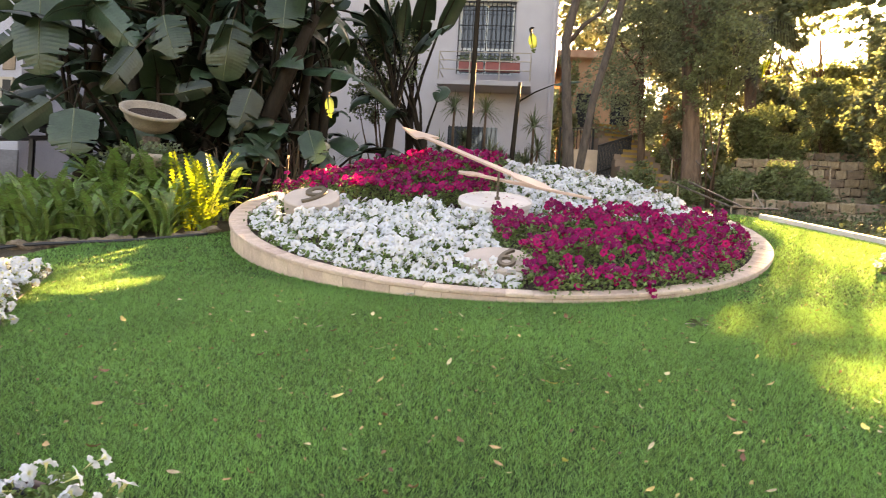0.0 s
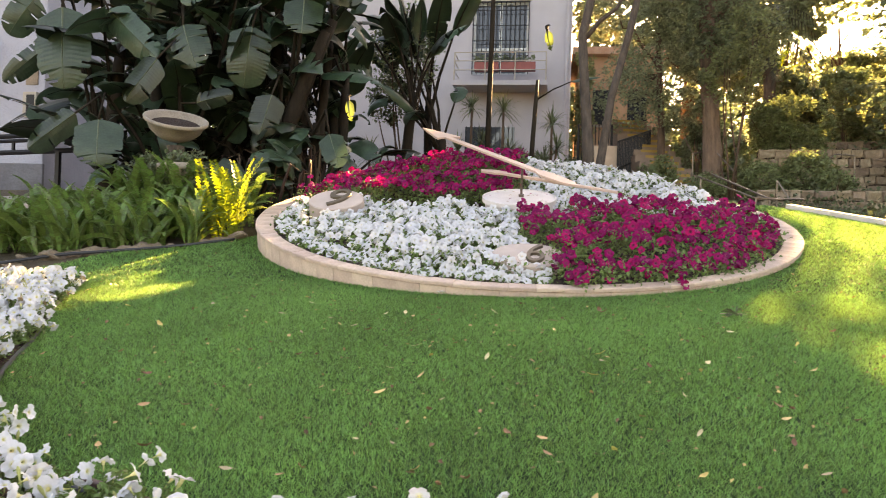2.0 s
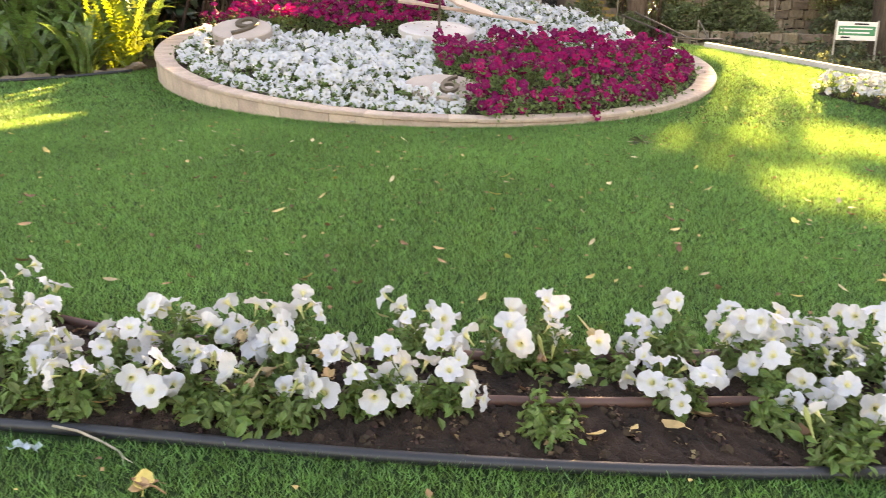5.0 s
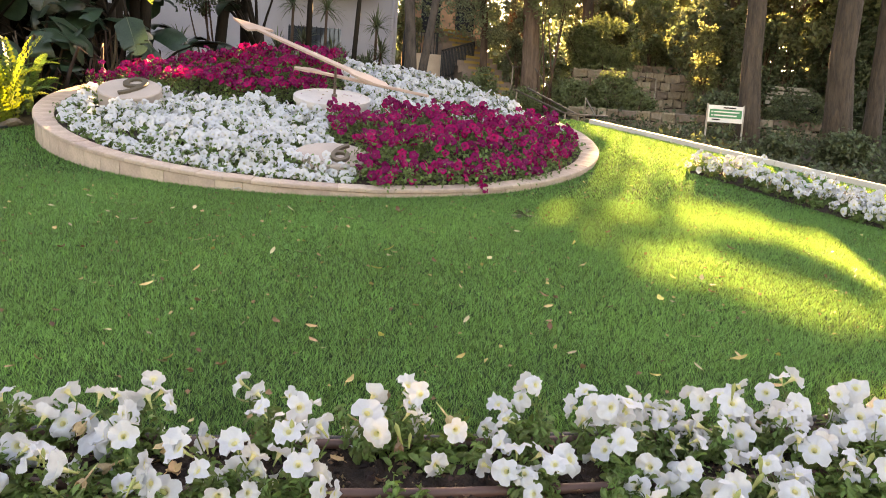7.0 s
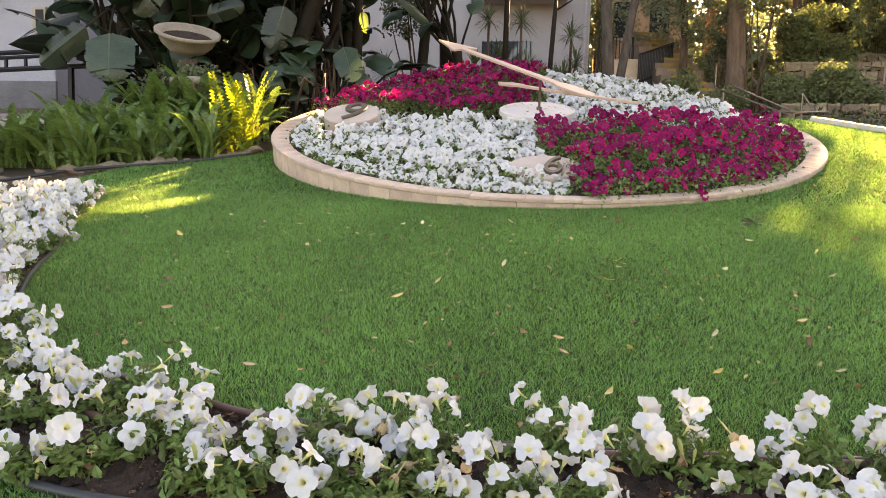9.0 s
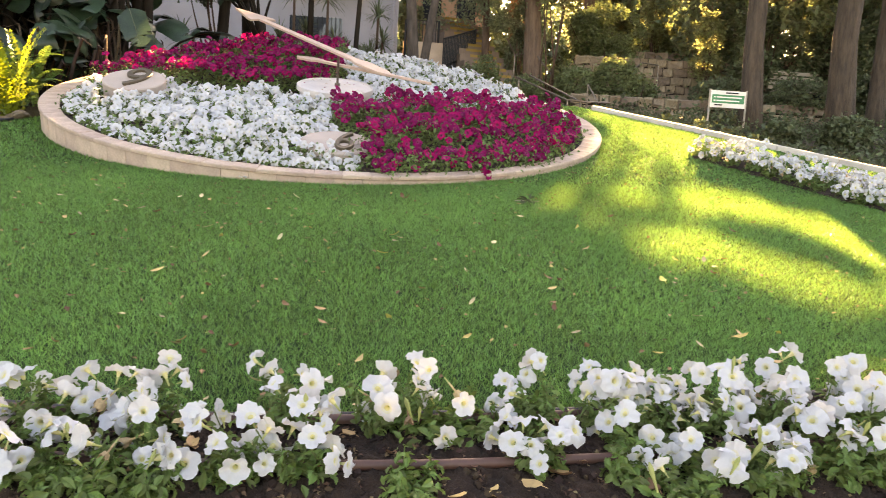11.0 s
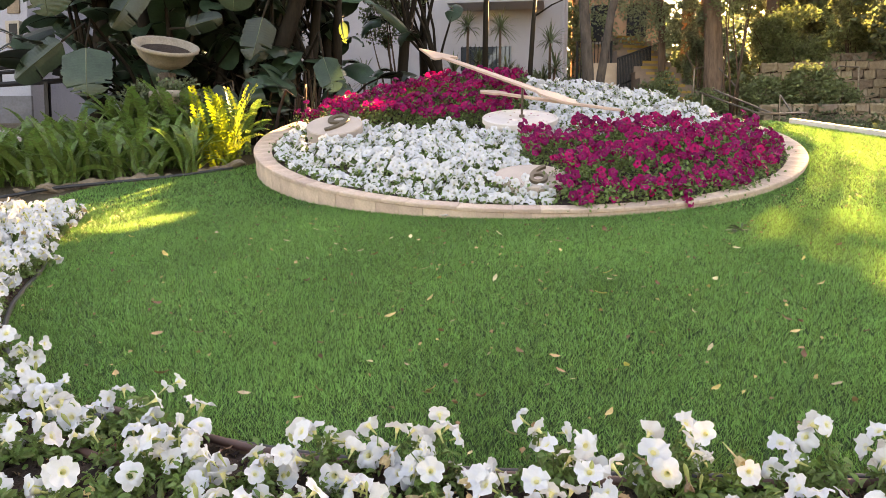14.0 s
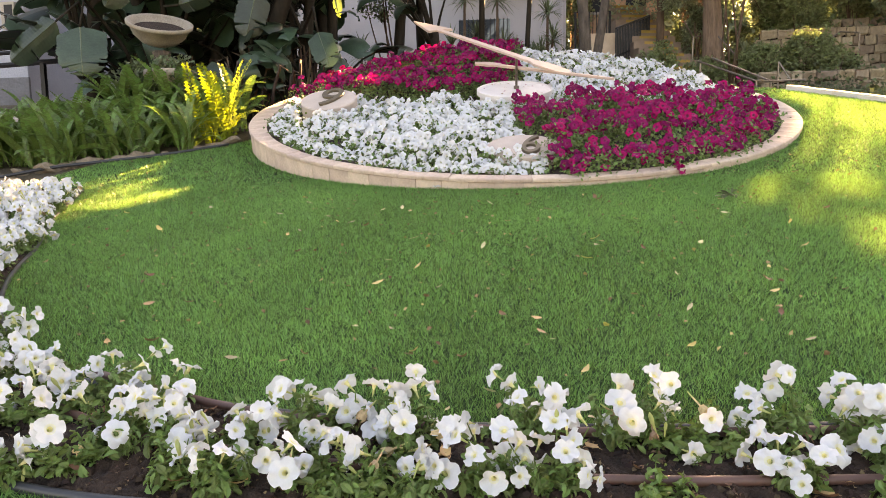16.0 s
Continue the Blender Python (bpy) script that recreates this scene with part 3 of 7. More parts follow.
def petunia_plant(x, y, blooms, size, gen, full=True):
    """One plant: branching shoots with small leaves, and flowers in clusters at their ends."""
    z = float(lawn_z(np.array(x), np.array(y))) + 0.03
    ob = thing("petunia_plant", pose(x, y, z), "white petunia plant in full bloom in dark soil" if blooms else "leafy green petunia plant without flowers", "flowering plant", "petunias of the bed")
    V, F, base = [], [], 0
    lp, ln, ls, heads = [], [], [], []
    shoots = max(4, int(blooms * 0.55) + 3)
    left = int(round(blooms * 1.45))
    turn = gen.uniform(0, 6.28)
    for k in range(shoots):
        a = turn + 6.28 * k / shoots + gen.normal(0, 0.25)
        r = size * 0.66 * math.sqrt(gen.uniform(0.03, 1))
        foot = np.array([gen.normal(0, 0.02), gen.normal(0, 0.02), -0.02])
        tip = np.array([r * math.cos(a), r * math.sin(a), size * gen.uniform(0.5, 0.86) * (1.12 - 0.5 * r / size)])
        if k % 3 == 2:
            tip[2] *= 0.5
        mid = foot * 0.4 + tip * 0.6 + np.array([math.cos(a), math.sin(a), -0.4]) * size * 0.12
        for p, q, r0, r1 in ((foot, mid, 0.003, 0.0026), (mid, tip, 0.0026, 0.002)):
            v, f = tube_arrays(p, q, r0, r1)
            V.append(v), F.append(f + base)
            base += len(v)
        m = 56 if full else 26
        t = gen.uniform(0.12, 1.0, m)[:, None]
        on = np.where(t < 0.6, foot + (mid - foot) * t / 0.6, mid + (tip - mid) * (t - 0.6) / 0.4)
        lp.append(on + gen.normal(0, 0.012, (m, 3)))
        ln.append(np.column_stack([np.cos(a) * 0.4 + gen.normal(0, 0.6, m), np.sin(a) * 0.4 + gen.normal(0, 0.6, m), np.full(m, 0.7)]))
        ls.append(gen.uniform(0.018, 0.044, m) * (1.25 - 0.5 * t[:, 0]))
        share = min(left, int(math.ceil(left / (shoots - k) + gen.uniform(-0.6, 0.6))))
        for _ in range(share * 3):
            if share <= 0:
                break
            nrm = np.array([0.45 * math.cos(a) + gen.normal(0, 0.65), 0.45 * math.sin(a) + gen.normal(-0.15, 0.65), gen.uniform(0.0, 1.0)])
            nrm /= np.linalg.norm(nrm)
            p = tip + nrm * gen.uniform(0.03, 0.055) + gen.normal(0, 0.024, 3)
            p[2] = max(p[2], 0.04)
            if all(np.linalg.norm(p - q) > 0.036 for q, _ in heads):
                v, f = tube_arrays(tip * 0.9 + foot * 0.1, p - nrm * 0.05, 0.0018, 0.0022)
                V.append(v), F.append(f + base)
                base += len(v)
                heads.append((p, nrm))
                share -= 1
                left -= 1
    m = int(70 * size / 0.2)
    a, r = gen.uniform(0, 6.28, m), size * 0.55 * np.sqrt(gen.uniform(0.02, 1, m))
    lp.append(np.column_stack([r * np.cos(a), r * np.sin(a), gen.uniform(0.0, 0.3, m) * size]))
    ln.append(np.column_stack([np.cos(a) * 0.7 + gen.normal(0, 0.5, m), np.sin(a) * 0.7 + gen.normal(0, 0.5, m), np.full(m, 0.75)]))
    ls.append(gen.uniform(0.025, 0.052, m))
    lp, ln, ls = np.concatenate(lp), np.concatenate(ln), np.concatenate(ls)
    v, f, _ = scattered(LEAF if full else SLIM, lp, turned(ln, gen.uniform(0, 6.28, len(lp))), ls)
    V.append(v), F.append(f + base)
    part("foliage", quads_mesh(np.concatenate(V), np.concatenate(F), [M_PETLEAF]), None, ob, "soft green leaves and stems")

    def put(name, me, p, nrm, s, label=""):
        o = part(name, me, None, ob, label)
        rot = Matrix(turned(nrm[None], gen.uniform(0, 6.28, 1))[0].tolist()).to_4x4()
        o.matrix_basis = Matrix.Translation(p.tolist()) @ rot @ Matrix.Scale(s, 4)

    for p, nrm in heads:
        if gen.uniform() < 0.05:
            put("wilted_flower", WILTED[gen.integers(0, 3)], p * [1, 1, 0.85], nrm * [1, 1, 0] + [0, 0, -0.5], gen.uniform(0.7, 0.95), "shrivelled tan flower")
        else:
            put("flower", FLOWERS[gen.integers(0, 10)], p, nrm, gen.uniform(0.68, 1.0) if full else gen.uniform(0.66, 0.98))
    for _ in range(int(gen.integers(0, 3)) if blooms else 0):
        p, nrm = heads[gen.integers(0, len(heads))] if heads else (np.array([0, 0, size * 0.6]), np.array([0, 0, 1.0]))
        up = nrm * 0.5 + np.array([gen.normal(0, 0.3), gen.normal(0, 0.3), 0.8])
        put("bud", BUD_ME, p + gen.normal(0, 0.025, 3) + [0, 0, 0.01], up / np.linalg.norm(up), gen.uniform(0.8, 1.3))
    return ob


gen = np.random.default_rng(21)
# clumps along the foot of the lawn, as they stand: (x, y, flowers, height)
NEAR_BACK = [(-1.18, 2.2, 7, 0.15), (-0.93, 2.14, 5, 0.14), (-0.94, 2.25, 2, 0.12), (-0.7, 2.27, 9, 0.19), (-0.45, 2.26, 9, 0.19), (-0.08, 2.32, 6, 0.19), (0.23, 2.33, 8, 0.2), (0.37, 2.27, 3, 0.16), (0.47, 2.3, 1, 0.15),
             (0.66, 2.38, 4, 0.19), (0.88, 2.31, 8, 0.19), (1.02, 2.33, 7, 0.19), (1.18, 2.34, 8, 0.19), (1.34, 2.35, 8, 0.19), (1.54, 2.4, 8, 0.2)]
NEAR_FRONT = [(-0.91, 1.99, 4, 0.14), (-0.71, 2.07, 7, 0.16), (-0.45, 2.1, 5, 0.15), (-0.17, 2.06, 8, 0.15), (0.0, 2.07, 8, 0.15), (0.62, 2.13, 6, 0.13), (0.93, 2.17, 6, 0.15), (1.1, 2.1, 5, 0.15), (1.28, 2.06, 4, 0.12), (1.43, 2.16, 7, 0.17)]
for x, y, blooms, size in NEAR_BACK + NEAR_FRONT:
    petunia_plant(x, y, blooms * 1.25, size, gen)
# leafy plants at the bed's front edge
for x, y, blooms, size in [(-1.32, 2.14, 2, 0.15), (-1.06, 2.03, 1, 0.13), (-0.58, 2.0, 1, 0.13), (-0.46, 1.97, 1, 0.12), (-0.36, 1.99, 1, 0.12), (0.28, 2.0, 0, 0.13), (0.86, 2.05, 0, 0.13), (1.02, 2.02, 1, 0.13), (1.2, 2.03, 1, 0.13), (0.96, 1.92, 1, 0.08), (1.5, 2.08, 2, 0.14)]:
    petunia_plant(x, y, blooms, size, gen)
for k in range(12):
    petunia_plant(1.64 + 0.115 * k + gen.normal(0, 0.03), 2.2 + 0.22 * (k % 2) + 0.0045 * (k + 4) ** 2 * 0.6 + gen.normal(0, 0.03), int(gen.integers(7, 11)), gen.uniform(0.18, 0.22), gen)
for k in range(7):
    x = 1.62 + 0.13 * k
    petunia_plant(x + gen.normal(0, 0.02), 2.05 + 0.13 * max(0, x - 1.3) ** 1.4 + gen.normal(0, 0.02), int(gen.integers(1, 4)), gen.uniform(0.12, 0.16), gen)
# the denser side of the bed
for k in range(30):
    f = 0.50 + 0.48 * (k + 0.5) / 30
    i = int(f * (NB - 1))
    for w in (0.2, 0.5, 0.8):
        p = b_out[i] * (1 - w) + b_in[i] * w + gen.normal(0, 0.05, 2)
        petunia_plant(p[0], p[1], int(gen.integers(8, 12)) if k > 7 else int(gen.integers(2, 5)), gen.uniform(0.16, 0.21) if k > 7 else gen.uniform(0.13, 0.18), gen, k < 9)

for k in range(8):
    i = int((0.84 + 0.02 * k) * (NB - 1))
    p = b_out[i] * 0.08 + b_in[i] * 0.92 + gen.normal(0, 0.02, 2)
    petunia_plant(p[0], p[1], int(gen.integers(4, 7)), gen.uniform(0.14, 0.18), gen, False)

# the bed along the kerb, farther off
R_OUT = smooth_line([(3.55, 8.25), (3.95, 7.4), (4.21, 6.75), (4.42, 6.1), (4.55, 5.4), (4.5, 4.6)], 40)
R_IN = R_OUT + np.array([0.5, 0.22])
bed_soil("bed_soil", R_OUT, R_IN, "dark soil of the petunia bed beside the kerb")
for k in range(20):
    i = min(39, 2 * k)
    for w in (0.2, 0.6, 0.95):
        p = R_OUT[i] * (1 - w) + R_IN[i] * w + gen.normal(0, 0.04, 2)
        petunia_plant(p[0], p[1], int(gen.integers(6, 9)), gen.uniform(0.16, 0.2), gen, False)

# ---- foliage ----
# patches of lawn that the low sun reaches between the crowns: capsules x0, y0, x1, y1, half width across the light and along it
SUNNY = np.array([(-3.93, 6.1, -3.97, 6.9, 0.1, 0.1), (-3.97, 7.0, -3.99, 7.9, 0.08, 0.1), (-3.72, 5.9, -3.5, 6.3, 0.1, 0.1), (-3.5, 6.3, -3.22, 7.4, 0.12, 0.11), (-4.9, 6.0, -4.5, 7.3, 0.26, 0.17), (-5.35, 4.75, -4.85, 5.5, 0.14, 0.12), (-4.5, 4.15, -4.42, 4.4, 0.1, 0.1), (-6.3, 4.9, -5.5, 5.4, 0.2, 0.14),
                  (-3.4, 9.3, -2.6, 9.7, 0.14, 0.15), (3.4, 10.9, 3.5, 8.6, 0.18, 0.14), (4.05, 10.2, 4.05, 8.7, 0.34, 0.15), (4.75, 9.0, 5.9, 6.6, 0.36, 0.17), (2.95, 6.55, 3.2, 6.25, 0.14, 0.11), (3.2, 6.2, 3.45, 5.6, 0.18, 0.12), (3.45, 5.5, 3.45, 4.8, 0.2, 0.12),
                  (1.95, 4.92, 2.12, 4.75, 0.07, 0.09), (2.25, 4.75, 2.6, 4.0, 0.13, 0.105), (1.64, 6.34, 1.68, 6.34, 0.04, 0.07), (2.16, 6.45, 2.28, 6.45, 0.06, 0.08), (1.75, 5.65, 1.78, 5.6, 0.04, 0.07), (3.7, 4.5, 3.9, 4.1, 0.12, 0.1), (1.8, 2.35, 2.6, 2.7, 0.03, 0.1)])


ACROSS = np.array([math.cos(SUN_AZ), -math.sin(SUN_AZ), 0.0])
UPRIGHT = np.cross(ACROSS, np.array(SUN_DIR))
t12 = np.linspace(0, 1, 14)[None, :]
sx, sy = (SUNNY[:, 0:1] + (SUNNY[:, 2:3] - SUNNY[:, 0:1]) * t12).ravel(), (SUNNY[:, 1:2] + (SUNNY[:, 3:4] - SUNNY[:, 1:2]) * t12).ravel()
lit_points = np.column_stack([sx, sy, lawn_z(sx, sy) + 0.02])
# leaves and flowers above the ground that the sun reaches too: x, y, z, half width
HIGH_LIT = np.array([(-4.0, 8.8, 1.7, 0.22), (-4.0, 8.8, 2.1, 0.25), (-3.4, 10.4, 2.45, 0.2), (-3.35, 11.0, 2.6, 0.2), (-3.2, 11.6, 2.75, 0.2), (-2.9, 12.1, 2.85, 0.2), (-2.4, 12.4, 2.9, 0.15), (-3.24, 11.2, 3.45, 0.25), (-0.3, 15.3, 5.75, 0.25), (8.6, 16.6, 6.9, 1.0), (9.6, 17, 5.6, 0.9), (7.9, 16.2, 5.9, 0.7), (9.9, 17, 7.6, 0.9), (10.8, 16.6, 6.2, 0.9), (11.8, 17, 5.2, 0.8), (9.2, 16.2, 4.8, 0.6),
                     (7.46, 21.5, 6.6, 0.6), (7.33, 20.5, 5.5, 0.55), (8.2, 20.5, 5.15, 0.4), (7.45, 17.2, 5.0, 0.3), (7.45, 17.2, 4.2, 0.3), (7.45, 17.2, 3.6, 0.3), (4.9, 16, 3.6, 0.25), (5.6, 18.6, 5.1, 0.35), (0.75, 22.6, 6, 0.35), (0.75, 22.6, 8, 0.35), (-0.4, 15.3, 6, 0.2), (6.6, 24, 7.4, 0.8)])
LIT_U = np.concatenate([lit_points @ ACROSS, HIGH_LIT[:, :3] @ ACROSS])
LIT_V = np.concatenate([lit_points @ UPRIGHT, HIGH_LIT[:, :3] @ UPRIGHT])
LIT_W = np.concatenate([np.repeat(SUNNY[:, 4], 14), HIGH_LIT[:, 3]])
LIT_H = np.concatenate([np.repeat(SUNNY[:, 5], 14), HIGH_LIT[:, 3] * 0.8])
LIT_Y = np.concatenate([np.full(len(lit_points), -99.0), HIGH_LIT[:, 1] + 1.2])


def casts_in_sun(p):
    """Which leaves would shade a sunny patch: seen along the sun's rays they lie before one."""
    u, v = p @ ACROSS, p @ UPRIGHT
    hit = np.zeros(len(p), dtype=bool)
    for a, b, w, h, y in zip(LIT_U, LIT_V, LIT_W, LIT_H, LIT_Y):
        hit |= (((u - a) / (w + 0.08)) ** 2 + ((v - b) / h) ** 2 < 1) & (p[:, 1] > y)
    return hit


def crown_points(blobs, n, gen, hollow=0.45):
    """Places in the outer parts of ellipsoids (x, y, z, rx, ry, rz), gathered in clumps."""
    blobs = np.array(blobs, dtype=float)
    vol = blobs[:, 3] * blobs[:, 4] * blobs[:, 5]
    k = gen.choice(len(blobs), n // 14 + 1, p=vol ** 0.7 / (vol ** 0.7).sum())
    d = gen.normal(0, 1, (len(k), 3))
    d /= np.linalg.norm(d, axis=1)[:, None]
    r = gen.uniform(hollow, 1.0, len(k)) ** 0.6 * gen.uniform(0.85, 1.12, len(k))
    centre = blobs[k, :3] + d * r[:, None] * blobs[k, 3:]
    m = gen.integers(0, len(k), n)
    spreadout = 0.13 * blobs[k[m], 3:].min(axis=1)
    return centre[m] + gen.normal(0, 1, (n, 3)) * np.clip(spreadout, 0.05, 0.3)[:, None]


def leaf_mesh(points, size, gen, mat, droop=0.3, narrow=1.0, keep_sun=True):
    if keep_sun:
        points = points[~casts_in_sun(points)]
    n = len(points)
    normal = gen.normal(0, 0.7, (n, 3)) + [0, -0.25, 0.6]
    tv = np.array([[0, -0.5, 0], [0.34 * narrow, 0.0, 0.08], [0, 0.5, -0.1], [-0.34 * narrow, 0.0, 0.08]])
    v, f, _ = scattered((tv, np.array([[0, 1, 2, 3]]), np.zeros(1)), points, turned(normal, gen.uniform(0, 6.28, n)), size * gen.uniform(0.6, 1.3, n))
    return quads_mesh(v, f, [mat])


def bent(a, b, n, sway, gen):
    a, b = np.array(a, dtype=float), np.array(b, dtype=float)
    t = np.linspace(0, 1, n)[:, None]
    off = gen.normal(0, sway, (n, 3)) * np.sin(t * math.pi)
    return a + (b - a) * t + off


def tree(base, top, r0, r1, blobs, leaves, size, mat, label, category, seed, limbs=5, narrow=1.0, bark=None, sides=12):
    """A tapered trunk with a flared foot, limbs into the crown, and a crown of many leaves."""
    gen = np.random.default_rng(seed)
    base, top = np.array(base, dtype=float), np.array(top, dtype=float)
    ob = thing("tree", pose(*base), label, category)
    inv = -base
    pts = bent(base - [0, 0, 0.25], top, 9, r0 * 0.1, gen)
    rad = np.linspace(r0, r1, 9)
    rad[0] *= 1.35
    rad[1] *= 1.1
    part("trunk", tubed((pts + inv).tolist(), rad.tolist(), sides), bark or M_BARK, ob, smooth=True)
    blobs = np.array(blobs, dtype=float)
    for k in range(limbs):
        b = blobs[k % len(blobs)]
        start = pts[gen.integers(4, 8)]
        end = b[:3] + gen.normal(0, 0.35, 3) * b[3:]
        lp = bent(start, end, 6, 0.12, gen)
        part("limb", tubed((lp + inv).tolist(), np.linspace(r1 * 0.75, 0.015, 6).tolist(), 6), bark or M_BARK, ob, smooth=True)
    p = crown_points(blobs, leaves, gen)
    crown = part("crown", leaf_mesh(p, size, gen, mat, narrow=narrow), None, ob)
    crown.matrix_basis = Matrix.Translation(inv.tolist())
    return ob


def gz(x, y):
    return float(lawn_z(np.array(float(x)), np.array(float(y))))


def shrub(x, y, blobs, leaves, size, mat, label, seed, category="shrub", z=None):
    """A bush: a few stems and a dense crown of leaves."""
    gen = np.random.default_rng(seed)
    z = gz(x, y) if z is None else z
    ob = thing("shrub", pose(x, y, z), label, category)
    blobs = np.array(blobs, dtype=float)
    bm = bmesh.new()
    for b in blobs:
        for _ in range(3):
            e = b[:3] + gen.normal(0, 0.3, 3) * b[3:]
            tube(bm, bent((gen.normal(0, 0.08), gen.normal(0, 0.08), -0.15), e, 4, 0.04, gen).tolist(), [0.025, 0.02, 0.014, 0.006], 5)
    part("stem", bm, M_BARK, ob, smooth=True)
    p = crown_points(blobs + [x, y, z, 0, 0, 0], leaves, gen, 0.6)
    crown = part("crown", leaf_mesh(p, size, gen, mat), None, ob)
    crown.matrix_basis = Matrix.Translation((-x, -y, -z))
    return ob


# trees that stand between the sun and the lawn
tree((4.6, 26, 3.6), (5.2, 26.2, 9.5), 0.28, 0.12, [(5.0, 25.5, 8.2, 1.6, 1.4, 1.2), (4.2, 26, 9.4, 2.4, 1.5, 1.5), (2.0, 25, 9.2, 1.6, 1.3, 1.4)],
     9000, 0.24, M_MIDLEAF, "tall broad-leaved tree with a dense green crown", "tree", 31)
tree((7.4, 27, 3.6), (7.0, 27, 10), 0.26, 0.12, [(6.9, 26.5, 8.2, 1.6, 1.3, 1.6), (7.0, 27, 10.4, 1.6, 1.3, 1.3), (7.6, 26.8, 6.3, 1.3, 1.2, 1.1)], 9000, 0.24, M_MIDLEAF, "tall broad-leaved tree with a dense green crown", "tree", 32)
tree((13.3, 26, 3.7), (13.3, 26, 10), 0.3, 0.12, [(11.6, 25.5, 7.0, 1.6, 1.4, 1.7), (12.6, 25.6, 8.6, 2.2, 1.5, 2.0), (14.6, 26, 7.6, 2.0, 1.5, 2.0), (11.5, 26, 10.2, 1.5, 1.3, 1.2), (14, 26, 10, 2, 1.5, 1.4), (9.6, 26, 6.1, 1.4, 1.2, 0.8), (9.0, 26.5, 10.6, 1.0, 1.0, 0.6), (8.0, 26.5, 9.2, 0.8, 1.0, 0.9)],
     21000, 0.24, M_MIDLEAF, "tall broad-leaved tree with a dense green crown", "tree", 33)
tree((8.2, 30, 3.7), (8.6, 30, 9.4), 0.22, 0.1, [(9.4, 30, 12.2, 1.8, 1.3, 1.2), (10.4, 30, 7.6, 1.5, 1.2, 1.1), (8.6, 30, 9.3, 1.0, 1.0, 1.2)], 6000, 0.22, M_SUNLEAF, "slender tree with sunlit yellow-green leaves", "tree", 34)
tree((4.7, 28, 4.0), (4.7, 28, 12), 0.3, 0.12, [(2.6, 27.5, 10.6, 2.2, 1.5, 1.6), (5.2, 27.5, 11.6, 2.2, 1.5, 1.8), (4.0, 28, 13.4, 2.4, 1.5, 1.5), (7.8, 27.5, 12.6, 1.8, 1.5, 1.6)], 14000, 0.26, M_MIDLEAF, "tall broad-leaved tree with a dense green crown", "tree", 41)
tree((13.4, 28, 4.0), (13.2, 28, 12), 0.3, 0.12, [(11.4, 27.5, 12.2, 2.0, 1.5, 1.4), (13.6, 27.5, 12.0, 2.2, 1.5, 1.8), (15.8, 27.5, 11.2, 2.0, 1.5, 2.0), (12.4, 28, 14, 2.4, 1.5, 1.2)], 13000, 0.26, M_DARKLEAF, "tall broad-leaved tree with a dense green crown", "tree", 42)
tree((11.6, 33, 4.2), (11.8, 33, 9.0), 0.2, 0.1, [(12.7, 32.5, 10.0, 1.0, 0.8, 1.1), (14.2, 32.5, 10.8, 1.2, 0.9, 1.4), (11.4, 32.5, 9.2, 1.0, 0.8, 0.7), (12.4, 32.5, 7.8, 1.3, 0.9, 1.0)], 9000, 0.2, M_SUNLEAF, "far slender tree with sunlit yellow-green leaves", "tree", 43)
# sparse twigs across the gap of the sky
tree((9.9, 27.5, 3.7), (9.4, 27, 9.4), 0.1, 0.04, [(9.1, 26.5, 9.7, 1.4, 1.0, 1.2), (8.3, 26.5, 9.2, 0.7, 0.8, 0.8)], 1500, 0.2, M_SUNLEAF, "thin young tree with sparse sunlit leaves", "tree", 44, limbs=9, sides=8)
# small-leaved tree beside the steps
tree((2.4, 17.6, 3.0), (2.2, 17.6, 6.5), 0.10, 0.05, [(2.1, 17.4, 5.6, 1.0, 0.8, 1.0), (2.9, 17.6, 6.9, 1.2, 0.9, 1.0), (1.6, 17.4, 7.3, 0.9, 0.8, 0.9), (2.6, 17.2, 4.7, 0.6, 0.5, 0.5), (1.7, 18.9, 5.2, 1.0, 0.6, 0.9), (2.9, 18.8, 4.9, 0.8, 0.5, 0.8), (2.3, 18.9, 6.3, 1.2, 0.6, 0.8)],
     12000, 0.09, M_MIDLEAF, "small-leaved evergreen tree with thin dark stems", "tree", 35, narrow=0.8)
# trunks past the kerb
tree((3.4, 17.0, 2.9), (3.05, 17.2, 9.0), 0.20, 0.16, [(3.2, 17.2, 7.2, 1.3, 1.0, 1.2), (4.3, 17.3, 8.2, 1.4, 1.1, 1.2), (4.1, 17.0, 6.2, 0.8, 0.7, 0.6), (3.2, 16.55, 5.6, 0.7, 0.4, 0.6), (3.0, 16.6, 6.6, 0.8, 0.4, 0.8)], 7500, 0.11, M_MIDLEAF, "thick straight tree with a reddish-brown trunk", "tree", 36, bark=M_PALEBARK)
tree((7.9, 12.5, 1.95), (7.75, 12.6, 9.0), 0.21, 0.16, [(7.9, 12.9, 7.6, 1.9, 1.4, 1.1), (8.9, 12.6, 6.6, 1.2, 1.0, 0.8)], 7000, 0.16, M_DARKLEAF, "thick straight tree with a reddish-brown trunk", "tree", 37, bark=M_DARKBARK)
tree((6.36, 12.6, 1.98), (6.3, 12.9, 8.5), 0.17, 0.13, [(6.5, 13, 7.4, 1.5, 1.2, 1.0)], 5000, 0.16, M_DARKLEAF, "straight tree with a dark brown trunk", "tree", 38, bark=M_DARKBARK)
tree((9.25, 13.6, 2.1), (9.5, 13.8, 8.5), 0.15, 0.11, [(9.8, 14, 7.4, 1.6, 1.3, 1.0)], 5000, 0.16, M_DARKLEAF, "slender leaning tree with a dark trunk", "tree", 39, bark=M_DARKBARK)
